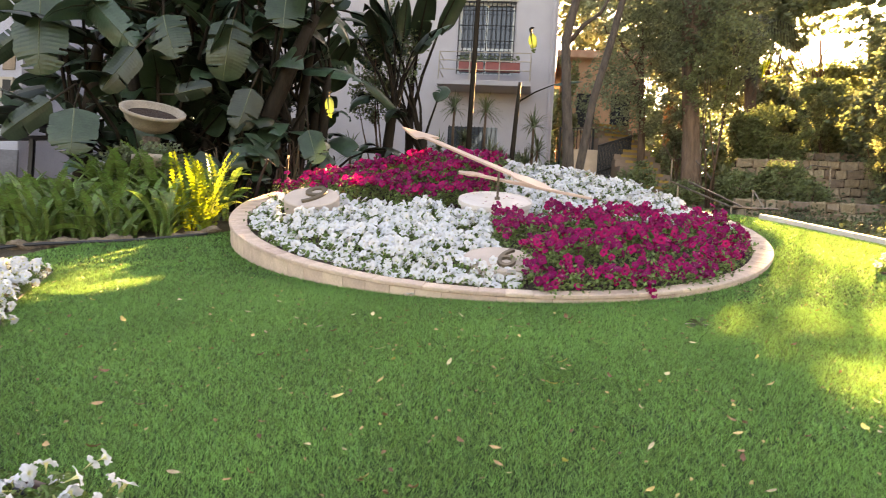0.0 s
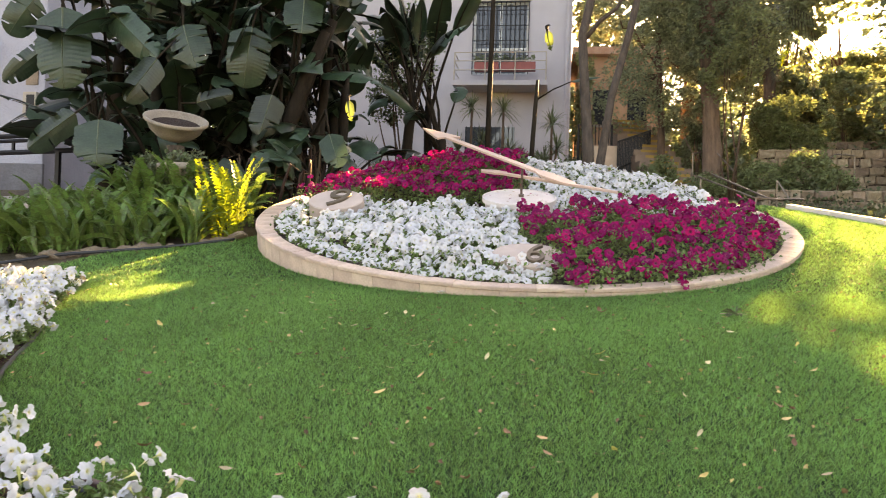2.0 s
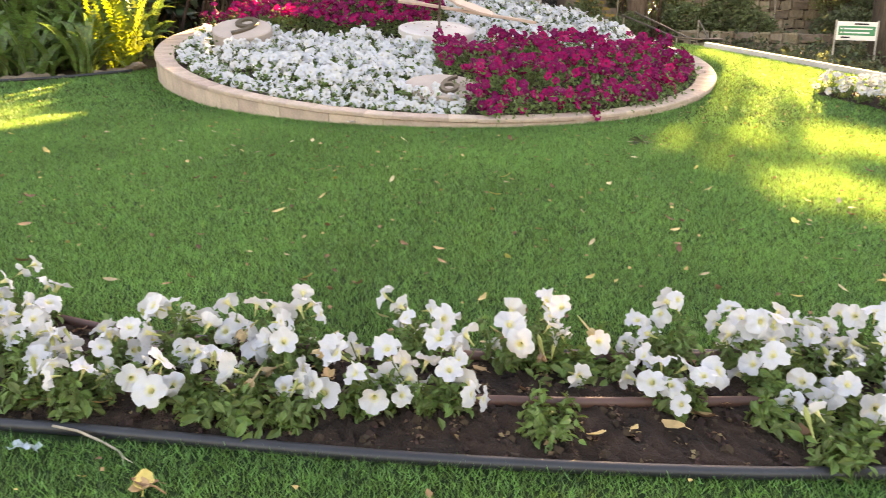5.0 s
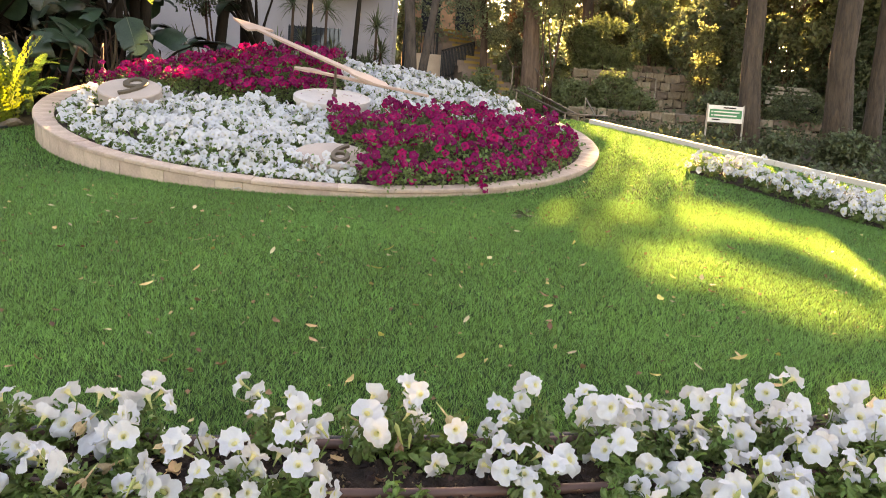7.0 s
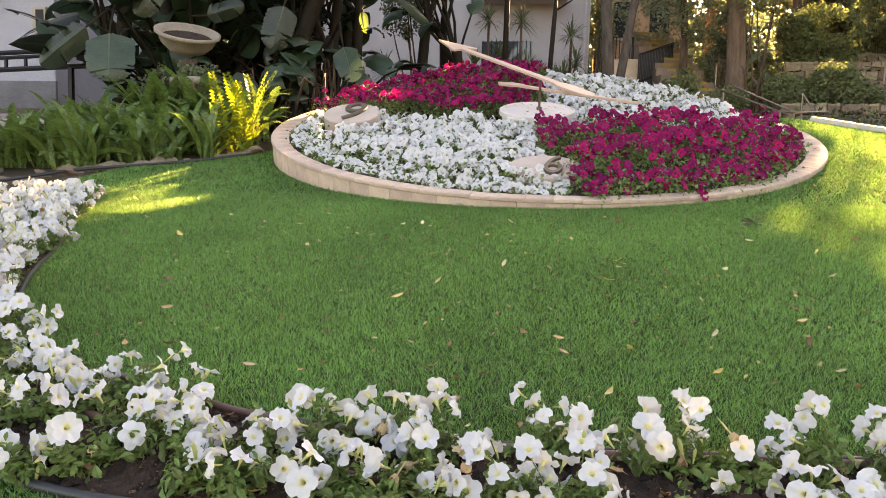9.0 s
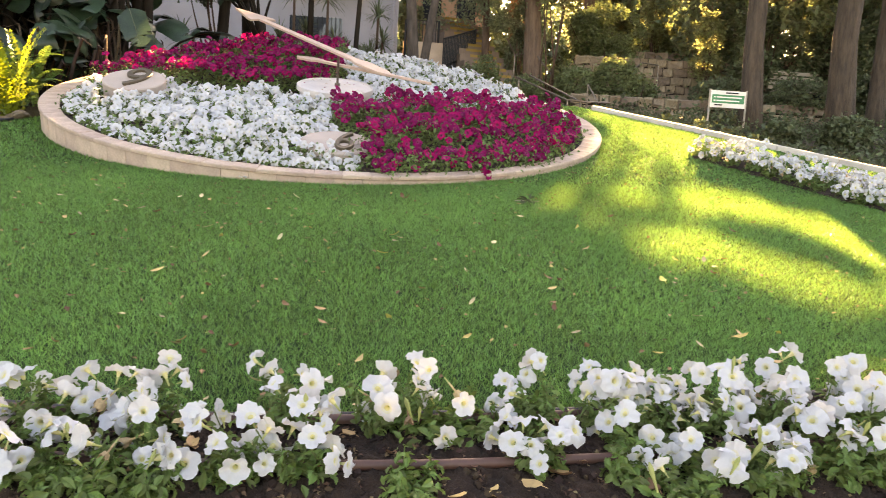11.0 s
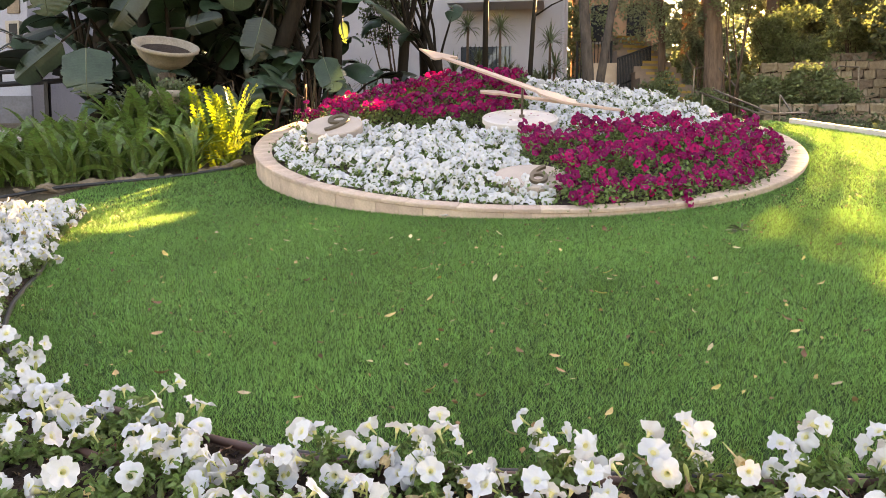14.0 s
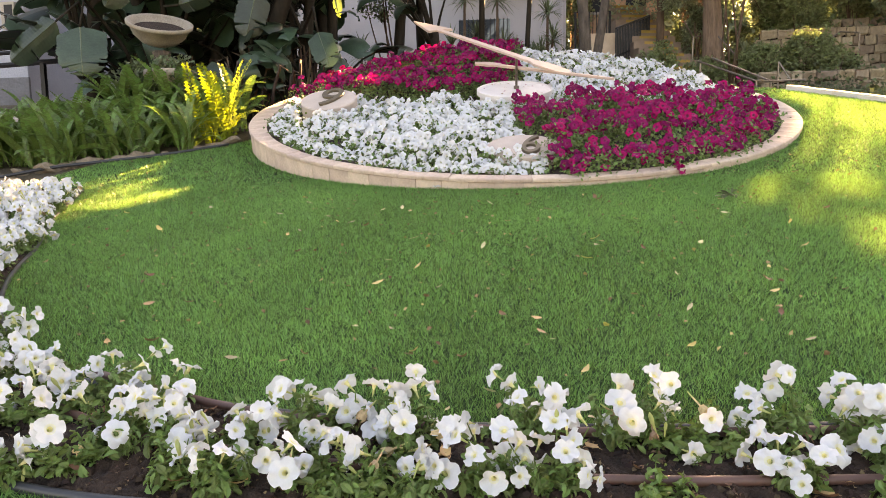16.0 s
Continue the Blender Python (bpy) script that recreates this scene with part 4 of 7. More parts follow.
# sunlit twigs that hang into the gap of the sky
tree((10.6, 17.5, 2.9), (10.2, 17.3, 9.0), 0.16, 0.1, [(8.6, 16.6, 6.9, 1.3, 0.9, 0.8), (7.9, 16.2, 5.9, 0.8, 0.6, 0.5), (9.6, 17, 5.6, 1.0, 0.8, 0.9), (9.9, 17, 7.6, 1.4, 1.0, 0.9), (10.8, 16.6, 6.2, 1.2, 0.9, 0.8), (11.8, 17, 5.2, 1.2, 0.8, 0.8), (9.2, 16.2, 4.8, 0.7, 0.6, 0.5)], 13000, 0.15, M_SUNLEAF, "tree with drooping sunlit yellow-green twigs", "tree", 40, limbs=8)
# dark wood behind the right-hand garden
for k, (x, y, s) in enumerate([(9.0, 19.5, 1.0), (11.5, 18.0, 1.1), (13.5, 20, 1.2), (15.5, 17, 1.1), (7.6, 23.5, 0.5), (17.5, 21, 1.3)]):
    z = gz(x, y)
    tree((x, y, z), (x + 0.2, y, z + 6 * s), 0.16, 0.08, [(x, y, z + 2.3 * s, 1.7 * s, 1.2, 1.5 * s), (x + 0.5, y, z + 4.6 * s, 1.9 * s, 1.3, 1.6 * s), (x - 0.4, y, z + 6.6 * s, 1.6 * s, 1.2, 1.4 * s)], 8000, 0.2, M_DARKLEAF, "dense dark green tree of the grove", "tree", 50 + k, limbs=4, bark=M_DARKBARK)
# trees far behind, closing the view
for k in range(20):
    x, y = -26 + 3.6 * k, 44 + 6 * (k % 3)
    z = 5.0 if x < 2 or x > 17 else 3.4
    tree((x, y, z), (x, y, z + 5), 0.3, 0.12, [(x, y, z + 1.6, 3.4, 2.5, 2.2), (x, y, z + 4.5, 3.2, 2.5, 2.6), (x + 1.4, y, z + 6.4, 2.4, 2.0, 1.6)], 4200, 0.5, M_DARKLEAF, "distant green tree beyond the garden", "tree", 70 + k, limbs=3, sides=8)

# palm with a skirt of dead fronds behind the hedge
M_PALMLEAF = material("palm_frond", (0.07, 0.075, 0.045), 0.6, 0.3, 6, 40, 0, clear=0.3, random_hue=0.4, islands=True)
gen = np.random.default_rng(95)
zp = gz(6.0, 22.3)
palm = thing("palm_tree", pose(6.0, 22.3, zp), "palm with a dark skirt of dead hanging fronds", "palm")
part("trunk", tubed([(0, 0, -0.2), (-0.03, 0, 1.2), (-0.06, 0, 2.6), (-0.1, 0, 8.2 - zp)], [0.22, 0.17, 0.16, 0.19], 10), M_BARK, palm, "ringed brown palm trunk", smooth=True)
for k in range(34):
    dead = k < 18
    a, l = gen.uniform(0, 6.28), gen.uniform(0.8, 1.3) if dead else gen.uniform(1.0, 1.6)
    rise = gen.uniform(-1.0, -0.2) if dead else gen.uniform(0.0, 1.2)
    d = np.array([math.cos(a) * (0.3 if dead else 0.9), math.sin(a) * (0.3 if dead else 0.9), 0.0])
    u = np.linspace(0, 1, 9)[:, None]
    line = np.array([-0.1, 0, 8.1 - zp - (gen.uniform(0, 0.9) if dead else 0)]) + d * u * l + np.array([0, 0, 1.0]) * (rise * u - (0.3 if dead else 1.1) * u * u) * l
    V, F = [], []
    side = np.array([-math.sin(a), math.cos(a), 0.0])
    for q in range(8):
        for e in (-1, 1):
            for j in (0.15, 0.65):
                p = line[q] * (1 - j) + line[q + 1] * j
                tipv = p + side * e * 0.26 * l * math.sin(math.pi * (q + 1) / 9.5) + (line[q + 1] - line[q]) * 1.1 - np.array([0, 0, 0.12])
                b = len(V)
                V += [p, p + (line[q + 1] - line[q]) * 0.28, tipv]
                F.append((b, b + 1, b + 2))
    for q in range(8):
        b = len(V)
        V += [line[q] - side * 0.012, line[q] + side * 0.012, line[q + 1] + side * 0.01, line[q + 1] - side * 0.01]
        F.append((b, b + 1, b + 2, b + 3))
    part("frond", mesh_of([tuple(p) for p in V], F, [M_PALMLEAF]), None, palm)

# forked tree at the corner of the house
gen = np.random.default_rng(90)
fork = thing("tree", pose(0.75, 15, gz(0.75, 15)), "tree with two slender leaning trunks", "tree")
zf = gz(0.75, 15)
part("trunk", tubed([(-0.12, 0, -0.2), (-0.16, 0, 0.8), (-0.26, 0.02, 2.0), (-0.34, 0.05, 3.1), (-0.12, 0.1, 4.2), (0.1, 0.15, 6)], [0.14, 0.11, 0.095, 0.088, 0.08, 0.06], 10), M_GREYBARK, fork, smooth=True)
part("trunk", tubed([(0.02, 0, -0.2), (0.08, 0, 0.6), (0.26, 0.03, 1.9), (0.58, 0.06, 3.2), (0.82, 0.1, 4.4), (1.0, 0.1, 6)], [0.11, 0.085, 0.075, 0.07, 0.06, 0.05], 10), M_GREYBARK, fork, smooth=True)
part("limb", tubed([(-0.32, 0.05, 3.0), (0.0, 0, 3.4), (0.3, -0.1, 3.6), (0.6, -0.1, 4.2)], [0.05, 0.045, 0.035, 0.02], 7), M_GREYBARK, fork, smooth=True)
pts = crown_points([(0.9, 15.3, zf + 5.6, 1.2, 0.9, 0.9), (1.9, 15.4, zf + 4.9, 0.9, 0.7, 0.7), (0.2, 15.3, zf + 6.6, 1.2, 0.8, 0.8)], 5000, gen)
crown = part("crown", leaf_mesh(pts, 0.10, gen, M_SUNLEAF, narrow=0.8), None, fork)
crown.matrix_basis = Matrix.Translation((-0.75, -15, -zf))

# hedges and bushes above the steps
shrub(5.45, 18.6, [(0, 0, 1.75, 0.95, 0.55, 0.6), (-0.45, 0, 1.6, 0.55, 0.5, 0.6), (0.1, 0, 0.9, 0.95, 0.5, 0.6)], 15000, 0.07, M_HEDGE, "clipped rounded green hedge", 101)
shrub(4.2, 16.2, [(0, 0, 0.35, 0.45, 0.4, 0.4)], 3500, 0.07, M_HEDGE, "low rounded dark green bush", 102)
shrub(5.0, 16.0, [(0, 0, 0.5, 0.5, 0.4, 0.48)], 4000, 0.07, M_HEDGE, "rounded green bush with sunlit tips", 103)
shrub(5.4, 15.8, [(0, 0, 0.3, 0.45, 0.35, 0.3)], 2200, 0.07, M_HEDGE, "low green bush before the stone wall", 108)
shrub(3.0, 16.0, [(0, 0, 0.25, 0.4, 0.3, 0.25)], 1800, 0.06, M_HEDGE, "low green bush at the foot of the steps", 122)
shrub(3.55, 16.2, [(0, 0, 2.6, 0.6, 0.5, 0.7), (0.4, 0, 3.4, 0.7, 0.5, 0.7)], 3500, 0.08, M_SUNLEAF, "slender young tree with pale stems", 123)
shrub(7.46, 21.5, [(0.06, 0, 3.35, 0.72, 0.6, 0.5), (-0.1, 0, 3.05, 0.6, 0.5, 0.35), (0.1, 0, 1.6, 0.5, 0.4, 0.4)], 11000, 0.08, M_HEDGE, "cloud-clipped topiary bush with sunlit edges", 104)
shrub(7.33, 20.5, [(0, 0, 2.5, 0.36, 0.3, 0.5), (0.1, 0, 1.9, 0.4, 0.3, 0.3)], 3800, 0.085, M_SUNLEAF, "loose sunlit yellow-green garden shrub", 105)
shrub(8.2, 20.5, [(0, 0, 2.2, 0.38, 0.35, 0.35), (-0.3, 0, 1.7, 0.4, 0.3, 0.3)], 4000, 0.085, M_SUNLEAF, "loose sunlit yellow-green garden shrub", 106)
shrub(7.45, 17.2, [(0, 0, 2.3, 0.2, 0.2, 0.4), (0.05, 0, 1.6, 0.3, 0.28, 0.45), (0, 0, 0.9, 0.32, 0.3, 0.35)], 4500, 0.07, M_SUNLEAF, "slender sunlit yellow-green conifer", 124)
for k, (x, y, h) in enumerate([(8.6, 17.0, 2.6), (9.5, 17.2, 3.4), (10.4, 16.9, 2.8), (8.2, 18.9, 2.6)]):
    shrub(x, y, [(0, 0, 0.6 * h, 0.6, 0.5, 0.55 * h), (0.2, 0, h, 0.6, 0.5, 0.35 * h), (-0.2, 0, 0.25 * h, 0.6, 0.4, 0.25 * h)], 6500, 0.10, M_DARKLEAF, "tall dense dark evergreen shrub of the grove", 126 + k)
shrub(3.3, 18.6, [(0, 0, 0.8, 0.6, 0.5, 0.7)], 4000, 0.08, M_HEDGE, "green bush beside the steps", 107)
for k, (x, y, s) in enumerate([(7.2, 11.2, 0.4), (8.9, 11.8, 0.5), (9.9, 10.9, 0.6), (10.6, 12.4, 0.8), (8.6, 15, 0.7), (10.2, 15.6, 0.8), (7.0, 15.2, 0.6), (6.3, 11.4, 0.25), (9.0, 9.6, 0.5), (10.5, 8.4, 0.6)]):
    shrub(x, y, [(0, 0, s * 0.6, s, s * 0.8, s * 0.6)], 2600, 0.08, M_DARKLEAF, "dark green ground shrub under the trees", 110 + k)

# low planting that covers the ground past the kerb
gen = np.random.default_rng(140)
n = 26000
x, y = gen.uniform(4.0, 13, n), gen.uniform(5.5, 17, n)
keep = (kerb_side(x, y) < -0.35) & (np.sin(x * 2.3 + 1) * np.sin(y * 2.9) > -0.55)
x, y = x[keep], y[keep]
h = np.abs(gen.normal(0, 1, len(x))) * (0.06 + 0.07 * (np.sin(x * 1.7) * np.sin(y * 1.3) + 1))
pts = np.column_stack([x, y, lawn_z(x, y) + h - 0.02])
M_COVER = material("ground_cover", (0.08, 0.1, 0.045), 0.6, 0.35, 2, 30, 0, clear=0.3, random_hue=0.5, islands=True)
tagged(part("ground_cover", leaf_mesh(pts, 0.085, gen, M_COVER), None), "low mixed green and reddish ground-cover plants", "ground cover", kind="stuff")

# dark planting along the foot of the house
for k, (x, h) in enumerate([(-2.5, 0.8), (-1.9, 1.0), (-1.35, 0.75), (-0.8, 0.95), (-0.2, 0.6), (0.3, 0.8)]):
    shrub(x, 19.6, [(0, 0, h * 0.5, 0.45, 0.35, h * 0.5), (0.15, 0, h * 0.8, 0.3, 0.25, h * 0.35)], 2200, 0.09, M_DARKLEAF, "low dark green shrub along the house wall", 150 + k)
shrub(-5.35, 9.62, [(0, 0, 0.5, 0.55, 0.2, 0.45), (0.3, 0, 0.7, 0.3, 0.2, 0.3)], 2600, 0.07, M_DARKLEAF, "dark undergrowth below the stone bowl", 160)
shrub(2.05, 16.4, [(0, 0, 0.35, 0.4, 0.3, 0.35), (0.2, 0.1, 0.6, 0.3, 0.25, 0.3)], 1800, 0.07, M_HEDGE, "low green bush at the foot of the steps", 161)
shrub(3.1, 17.3, [(0, 0, 0.8, 0.35, 0.3, 0.7), (0.1, 0, 1.6, 0.4, 0.3, 0.5)], 3000, 0.08, M_MIDLEAF, "leafy green bush beside the steps", 162)
for k, (x, y, h) in enumerate([(11.0, 17.0, 3.0), (11.9, 17.6, 3.8), (10.7, 15.9, 1.8)]):
    shrub(x, y, [(0, 0, 0.6 * h, 0.6, 0.5, 0.55 * h), (0.2, 0, h, 0.6, 0.5, 0.35 * h), (-0.2, 0, 0.25 * h, 0.6, 0.4, 0.25 * h)], 5000, 0.11, M_DARKLEAF, "tall dense dark evergreen shrub of the grove", 170 + k)

# ---- big-leaved plants behind the fern bed ----
def strelitzia_leaf(length, width, stalk, droop, tears, seed):
    """One leaf growing along +y from the origin: a stalk and a folded blade that bends down, torn between its veins."""
    gen = np.random.default_rng(seed)
    n = 14
    V, F = [], []
    # the blade's midrib
    ang, p, mid, dirs = 0.15, np.array([0.0, stalk, 0.0]), [], []
    for k in range(n + 1):
        d = np.array([0, math.cos(ang), -math.sin(ang)])
        mid.append(p.copy()), dirs.append(d)
        p = p + d * length / n
        ang += droop / n * (0.4 + 1.2 * k / n)
    half = [width * 0.5 * max(0.04, min(1.0, (0.02 + k / n / 0.2)) ** 0.6 * (1 - max(0.0, (k / n - 0.4) / 0.6) ** 2) ** 0.8) for k in range(n + 1)]
    for side in (-1, 1):
        torn = set(gen.choice(np.arange(2, n), tears, replace=False).tolist()) if tears else set()
        sag = gen.uniform(-0.1, 0.25)
        for k in range(n):
            if k == 0 or k in torn:
                sag = gen.uniform(-0.25, 0.8)
            base = len(V)
            for q in (k, k + 1):
                up = np.cross([1, 0, 0], dirs[q])
                pull = (0.035 if q == k and k in torn else -0.035 if q == k + 1 and k + 1 in torn else 0.0) * length
                for w in (0.0, 0.35, 0.72, 1.0):
                    lift = 0.34 * w - (0.38 + sag) * w * w
                    V.append(mid[q] + np.array([side * half[q] * w, 0, 0]) + up * (lift * half[q] + 0.005 * w * ((q % 2) - 0.5)) + dirs[q] * (pull * w + 0.10 * half[q] * w))
            for w in range(3):
                a = base + w
                F.append((a, a + 1, a + 5, a + 4) if side > 0 else (a + 1, a, a + 4, a + 5))
    blade = len(F)
    # stalk and midrib
    pts = [np.array([0, 0, -0.05]), np.array([0, stalk * 0.5, 0.02]), np.array([0, stalk, -0.012])] + [m - np.array([0, 0, 0.012]) for m in mid[2::3]]
    rad = [0.035, 0.026, 0.02] + [0.016 - 0.0035 * k for k in range(len(mid[2::3]))]
    rings = []
    for q, r in zip(pts, rad):
        rings.append(len(V))
        for a in range(5):
            V.append(q + np.array([r * math.cos(a * 1.2566), 0, r * math.sin(a * 1.2566)]))
    for a, b in zip(rings, rings[1:]):
        for s in range(5):
            F.append((a + s, a + (s + 1) % 5, b + (s + 1) % 5, b + s))
    me = mesh_of(V, F, [M_STRELITZIA, M_STALK], [0] * blade + [1] * (len(F) - blade), True)
    bm = bmesh.new()
    bm.from_mesh(me)
    bmesh.ops.remove_doubles(bm, verts=bm.verts, dist=0.0008)
    bm.to_mesh(me)
    bm.free()
    return me


BIG_LEAVES = [strelitzia_leaf(l, w, s, d, t, 300 + k) for k, (l, w, s, d, t) in enumerate([(1.5, 0.54, 0.9, 0.7, 2), (1.35, 0.56, 0.8, 1.5, 3), (1.2, 0.5, 0.6, 2.0, 3), (1.45, 0.52, 0.9, 1.0, 1), (1.25, 0.5, 0.5, 2.4, 4), (1.3, 0.58, 0.7, 1.7, 2), (1.6, 0.48, 1.0, 0.4, 3), (1.15, 0.54, 0.5, 2.2, 2)])]
FAN_LEAVES = [strelitzia_leaf(l, w, s, d, t, 320 + k) for k, (l, w, s, d, t) in enumerate([(1.05, 0.34, 1.2, 0.3, 1), (0.95, 0.36, 1.1, 0.9, 2), (0.9, 0.36, 1.0, 2.3, 2), (1.1, 0.32, 1.35, 0.5, 0), (0.85, 0.36, 0.9, 2.7, 3)])]
M_DEADSTALK = material("dry_leaf_stalk", (0.055, 0.033, 0.02), 0.85, 0.5, 10, 60, 0.4, 0.006, random_hue=0.5)


def dead_stalks(ob, count, high, wide, gen):
    """Withered leaf stalks that stand and hang round the foot of a clump."""
    for _ in range(count):
        a, l = gen.uniform(0, 6.28), high * gen.uniform(0.5, 1.3)
        p = np.array([gen.normal(0, 0.18), gen.normal(-0.1, 0.15), 0.0])
        q = p + [math.cos(a) * wide * gen.uniform(0.1, 0.7), math.sin(a) * wide * gen.uniform(0.1, 0.7), l]
        e = q + [math.cos(a) * 0.16, math.sin(a) * 0.16, gen.uniform(-0.2, 0.25) * l]
        w = gen.uniform(0.7, 1.3)
        part("dry_stalk", tubed([tuple(p), tuple(p * 0.45 + q * 0.55 + gen.normal(0, 0.02, 3)), tuple(q), tuple(e)], [0.022 * w, 0.019 * w, 0.015 * w, 0.006], 5), M_DEADSTALK, ob, "withered brown leaf stalk", smooth=True)


def strelitzia(x, y, height, leaves, fan, seed, scale=1.0, low=0, spread_deg=78, blades=None, stem=0.09, sway=1.0, dead=0):
    """A clump: a leaning fibrous stem and a fan of big leaves at its head, with a few low ones."""
    gen = np.random.default_rng(seed)
    z = gz(x, y) - 0.05
    blades = blades or BIG_LEAVES
    ob = thing("strelitzia", pose(x, y, z), "giant bird-of-paradise plant with large torn dark green leaves", "big-leaved plant", "big-leaved plants by the house")
    lean = gen.normal(0, 0.12, 2) * height * 0.5 * sway
    pts = [(0, 0, -0.1), (lean[0] * 0.3, lean[1] * 0.3, height * 0.4), (lean[0] * 0.7, lean[1] * 0.7, height * 0.75), (lean[0], lean[1], height)]
    part("stem", tubed(pts, [stem * 1.15, stem, stem * 0.92, stem * 0.62], 9), M_STALK, ob, "brown fibrous stem", smooth=True)
    for k in range(leaves + low):
        for attempt in range(10):
            if k < leaves:
                side = 1 if k % 2 else -1
                elev = 86 - spread_deg * (k / max(1, leaves - 1)) ** 1.1 + gen.normal(0, 6)
                az = fan + (90 if side > 0 else -90) + side * abs(gen.normal(0, 45))
                p = (lean[0], lean[1], height - 0.12 - 0.03 * k)
            else:
                elev, az, p = gen.uniform(10, 75), gen.uniform(95, 265), (gen.normal(0, 0.2), gen.normal(0, 0.2), gen.uniform(0.1, 0.8) * height)
            blade = blades[gen.integers(0, len(blades))]
            m = Matrix.Translation(p) @ pose(0, 0, 0, 0, 0, az) @ pose(0, 0, 0, elev, 0, 0) @ pose(0, 0, 0, 0, gen.normal(0, 30), 0) @ Matrix.Scale(scale * gen.uniform(0.75, 1.15), 4)
            at = np.array([tuple(m @ q.co) for q in list(blade.vertices)[::5]]) + [x, y, z]
            if casts_in_sun(at).mean() < 0.025:
                part("leaf", blade, None, ob).matrix_basis = m
                break
    dead_stalks(ob, dead, 0.75, 0.4, gen)
    return ob


for k, (x, y, h, n, low) in enumerate([(-7.2, 13.2, 3.4, 8, 4), (-6.7, 12.2, 2.2, 7, 3), (-6.2, 12.3, 3.2, 8, 5), (-5.7, 12.3, 2.5, 7, 4), (-5.1, 12.9, 3.4, 8, 6), (-4.7, 12.3, 2.3, 7, 4), (-4.2, 12.6, 3.0, 8, 7),
                                       (-4.0, 11.9, 1.3, 4, 3), (-5.1, 13.8, 4.2, 8, 4), (-6.4, 13.7, 4.4, 8, 4), (-4.3, 14.0, 3.8, 7, 3), (-7.6, 14.2, 4.0, 7, 4), (-4.35, 10.5, 0.2, 2, 2), (-3.7, 10.9, 0.3, 3, 5),
                                       (-5.6, 13.0, 3.0, 7, 5), (-4.7, 13.2, 2.4, 6, 5), (-6.8, 13.0, 2.6, 6, 5), (-3.9, 13.2, 2.2, 6, 3)]):
    clump = strelitzia(x, y, h, n, 10 + 35 * math.sin(k * 2.1), 400 + k, 0.95 if h > 1 else 0.7, low, dead=20 if -5.3 < x < -3.8 and y < 12.4 else 4)
    if (x, y) == (-3.7, 10.9):
        corner_clump = clump
for k, (x, y, h) in enumerate([(-7.3, 14.7, 1.6), (-6.6, 14.6, 2.4), (-5.9, 14.5, 1.5), (-5.2, 14.7, 2.2), (-4.7, 14.4, 1.2), (-6.3, 12.5, 1.2), (-5.3, 12.6, 1.1), (-7.2, 12.4, 1.5), (-6.9, 12.1, 0.5), (-7.4, 13.0, 2.2)]):
    strelitzia(x, y, h, 6, 20 * math.sin(k * 1.7), 450 + k, 0.95, 7, 95)
# drooping clumps at the corner by the ramp
DROOPING = [strelitzia_leaf(l, w, s, d, t, 340 + k) for k, (l, w, s, d, t) in enumerate([(1.15, 0.5, 0.5, 2.1, 2), (1.3, 0.52, 0.6, 1.7, 3), (1.2, 0.46, 0.7, 2.3, 1)])]
for k, (x, y, h, n) in enumerate([(-6.7, 12.4, 3.4, 9), (-6.1, 12.3, 3.0, 8), (-7.0, 12.9, 2.4, 7), (-7.3, 13.6, 3.2, 8)]):
    strelitzia(x, y, h, n, 70 + 12 * k, 470 + k, 0.82, 2, 70, DROOPING, 0.08, 0.4, 4)
# slender clumps before the house wall
strelitzia(-3.15, 15.2, 2.1, 8, 12, 430, 1.0, 1, 34, FAN_LEAVES, 0.11, 0.4)
strelitzia(-2.5, 15.9, 1.3, 12, -6, 431, 1.25, 0, 52, FAN_LEAVES, 0.12, 0.3)
strelitzia(-2.8, 16.2, 1.9, 8, 8, 434, 1.2, 0, 60, FAN_LEAVES, 0.1, 0.4)
strelitzia(-1.45, 15.4, 4.9, 6, 5, 432, 0.55, 0, 70, FAN_LEAVES, 0.055, 0.25)
slim_clump = strelitzia(-0.56, 15.4, 2.35, 9, -5, 433, 0.62, 0, 62, FAN_LEAVES, 0.05, 0.3)

# large leaves that hang at the front of the clumps: base, tip, width, how far they face the sky
M_RIB = material("leaf_rib", (0.075, 0.10, 0.05), 0.5, 0.2, 10, 60, 0.2, 0.003)


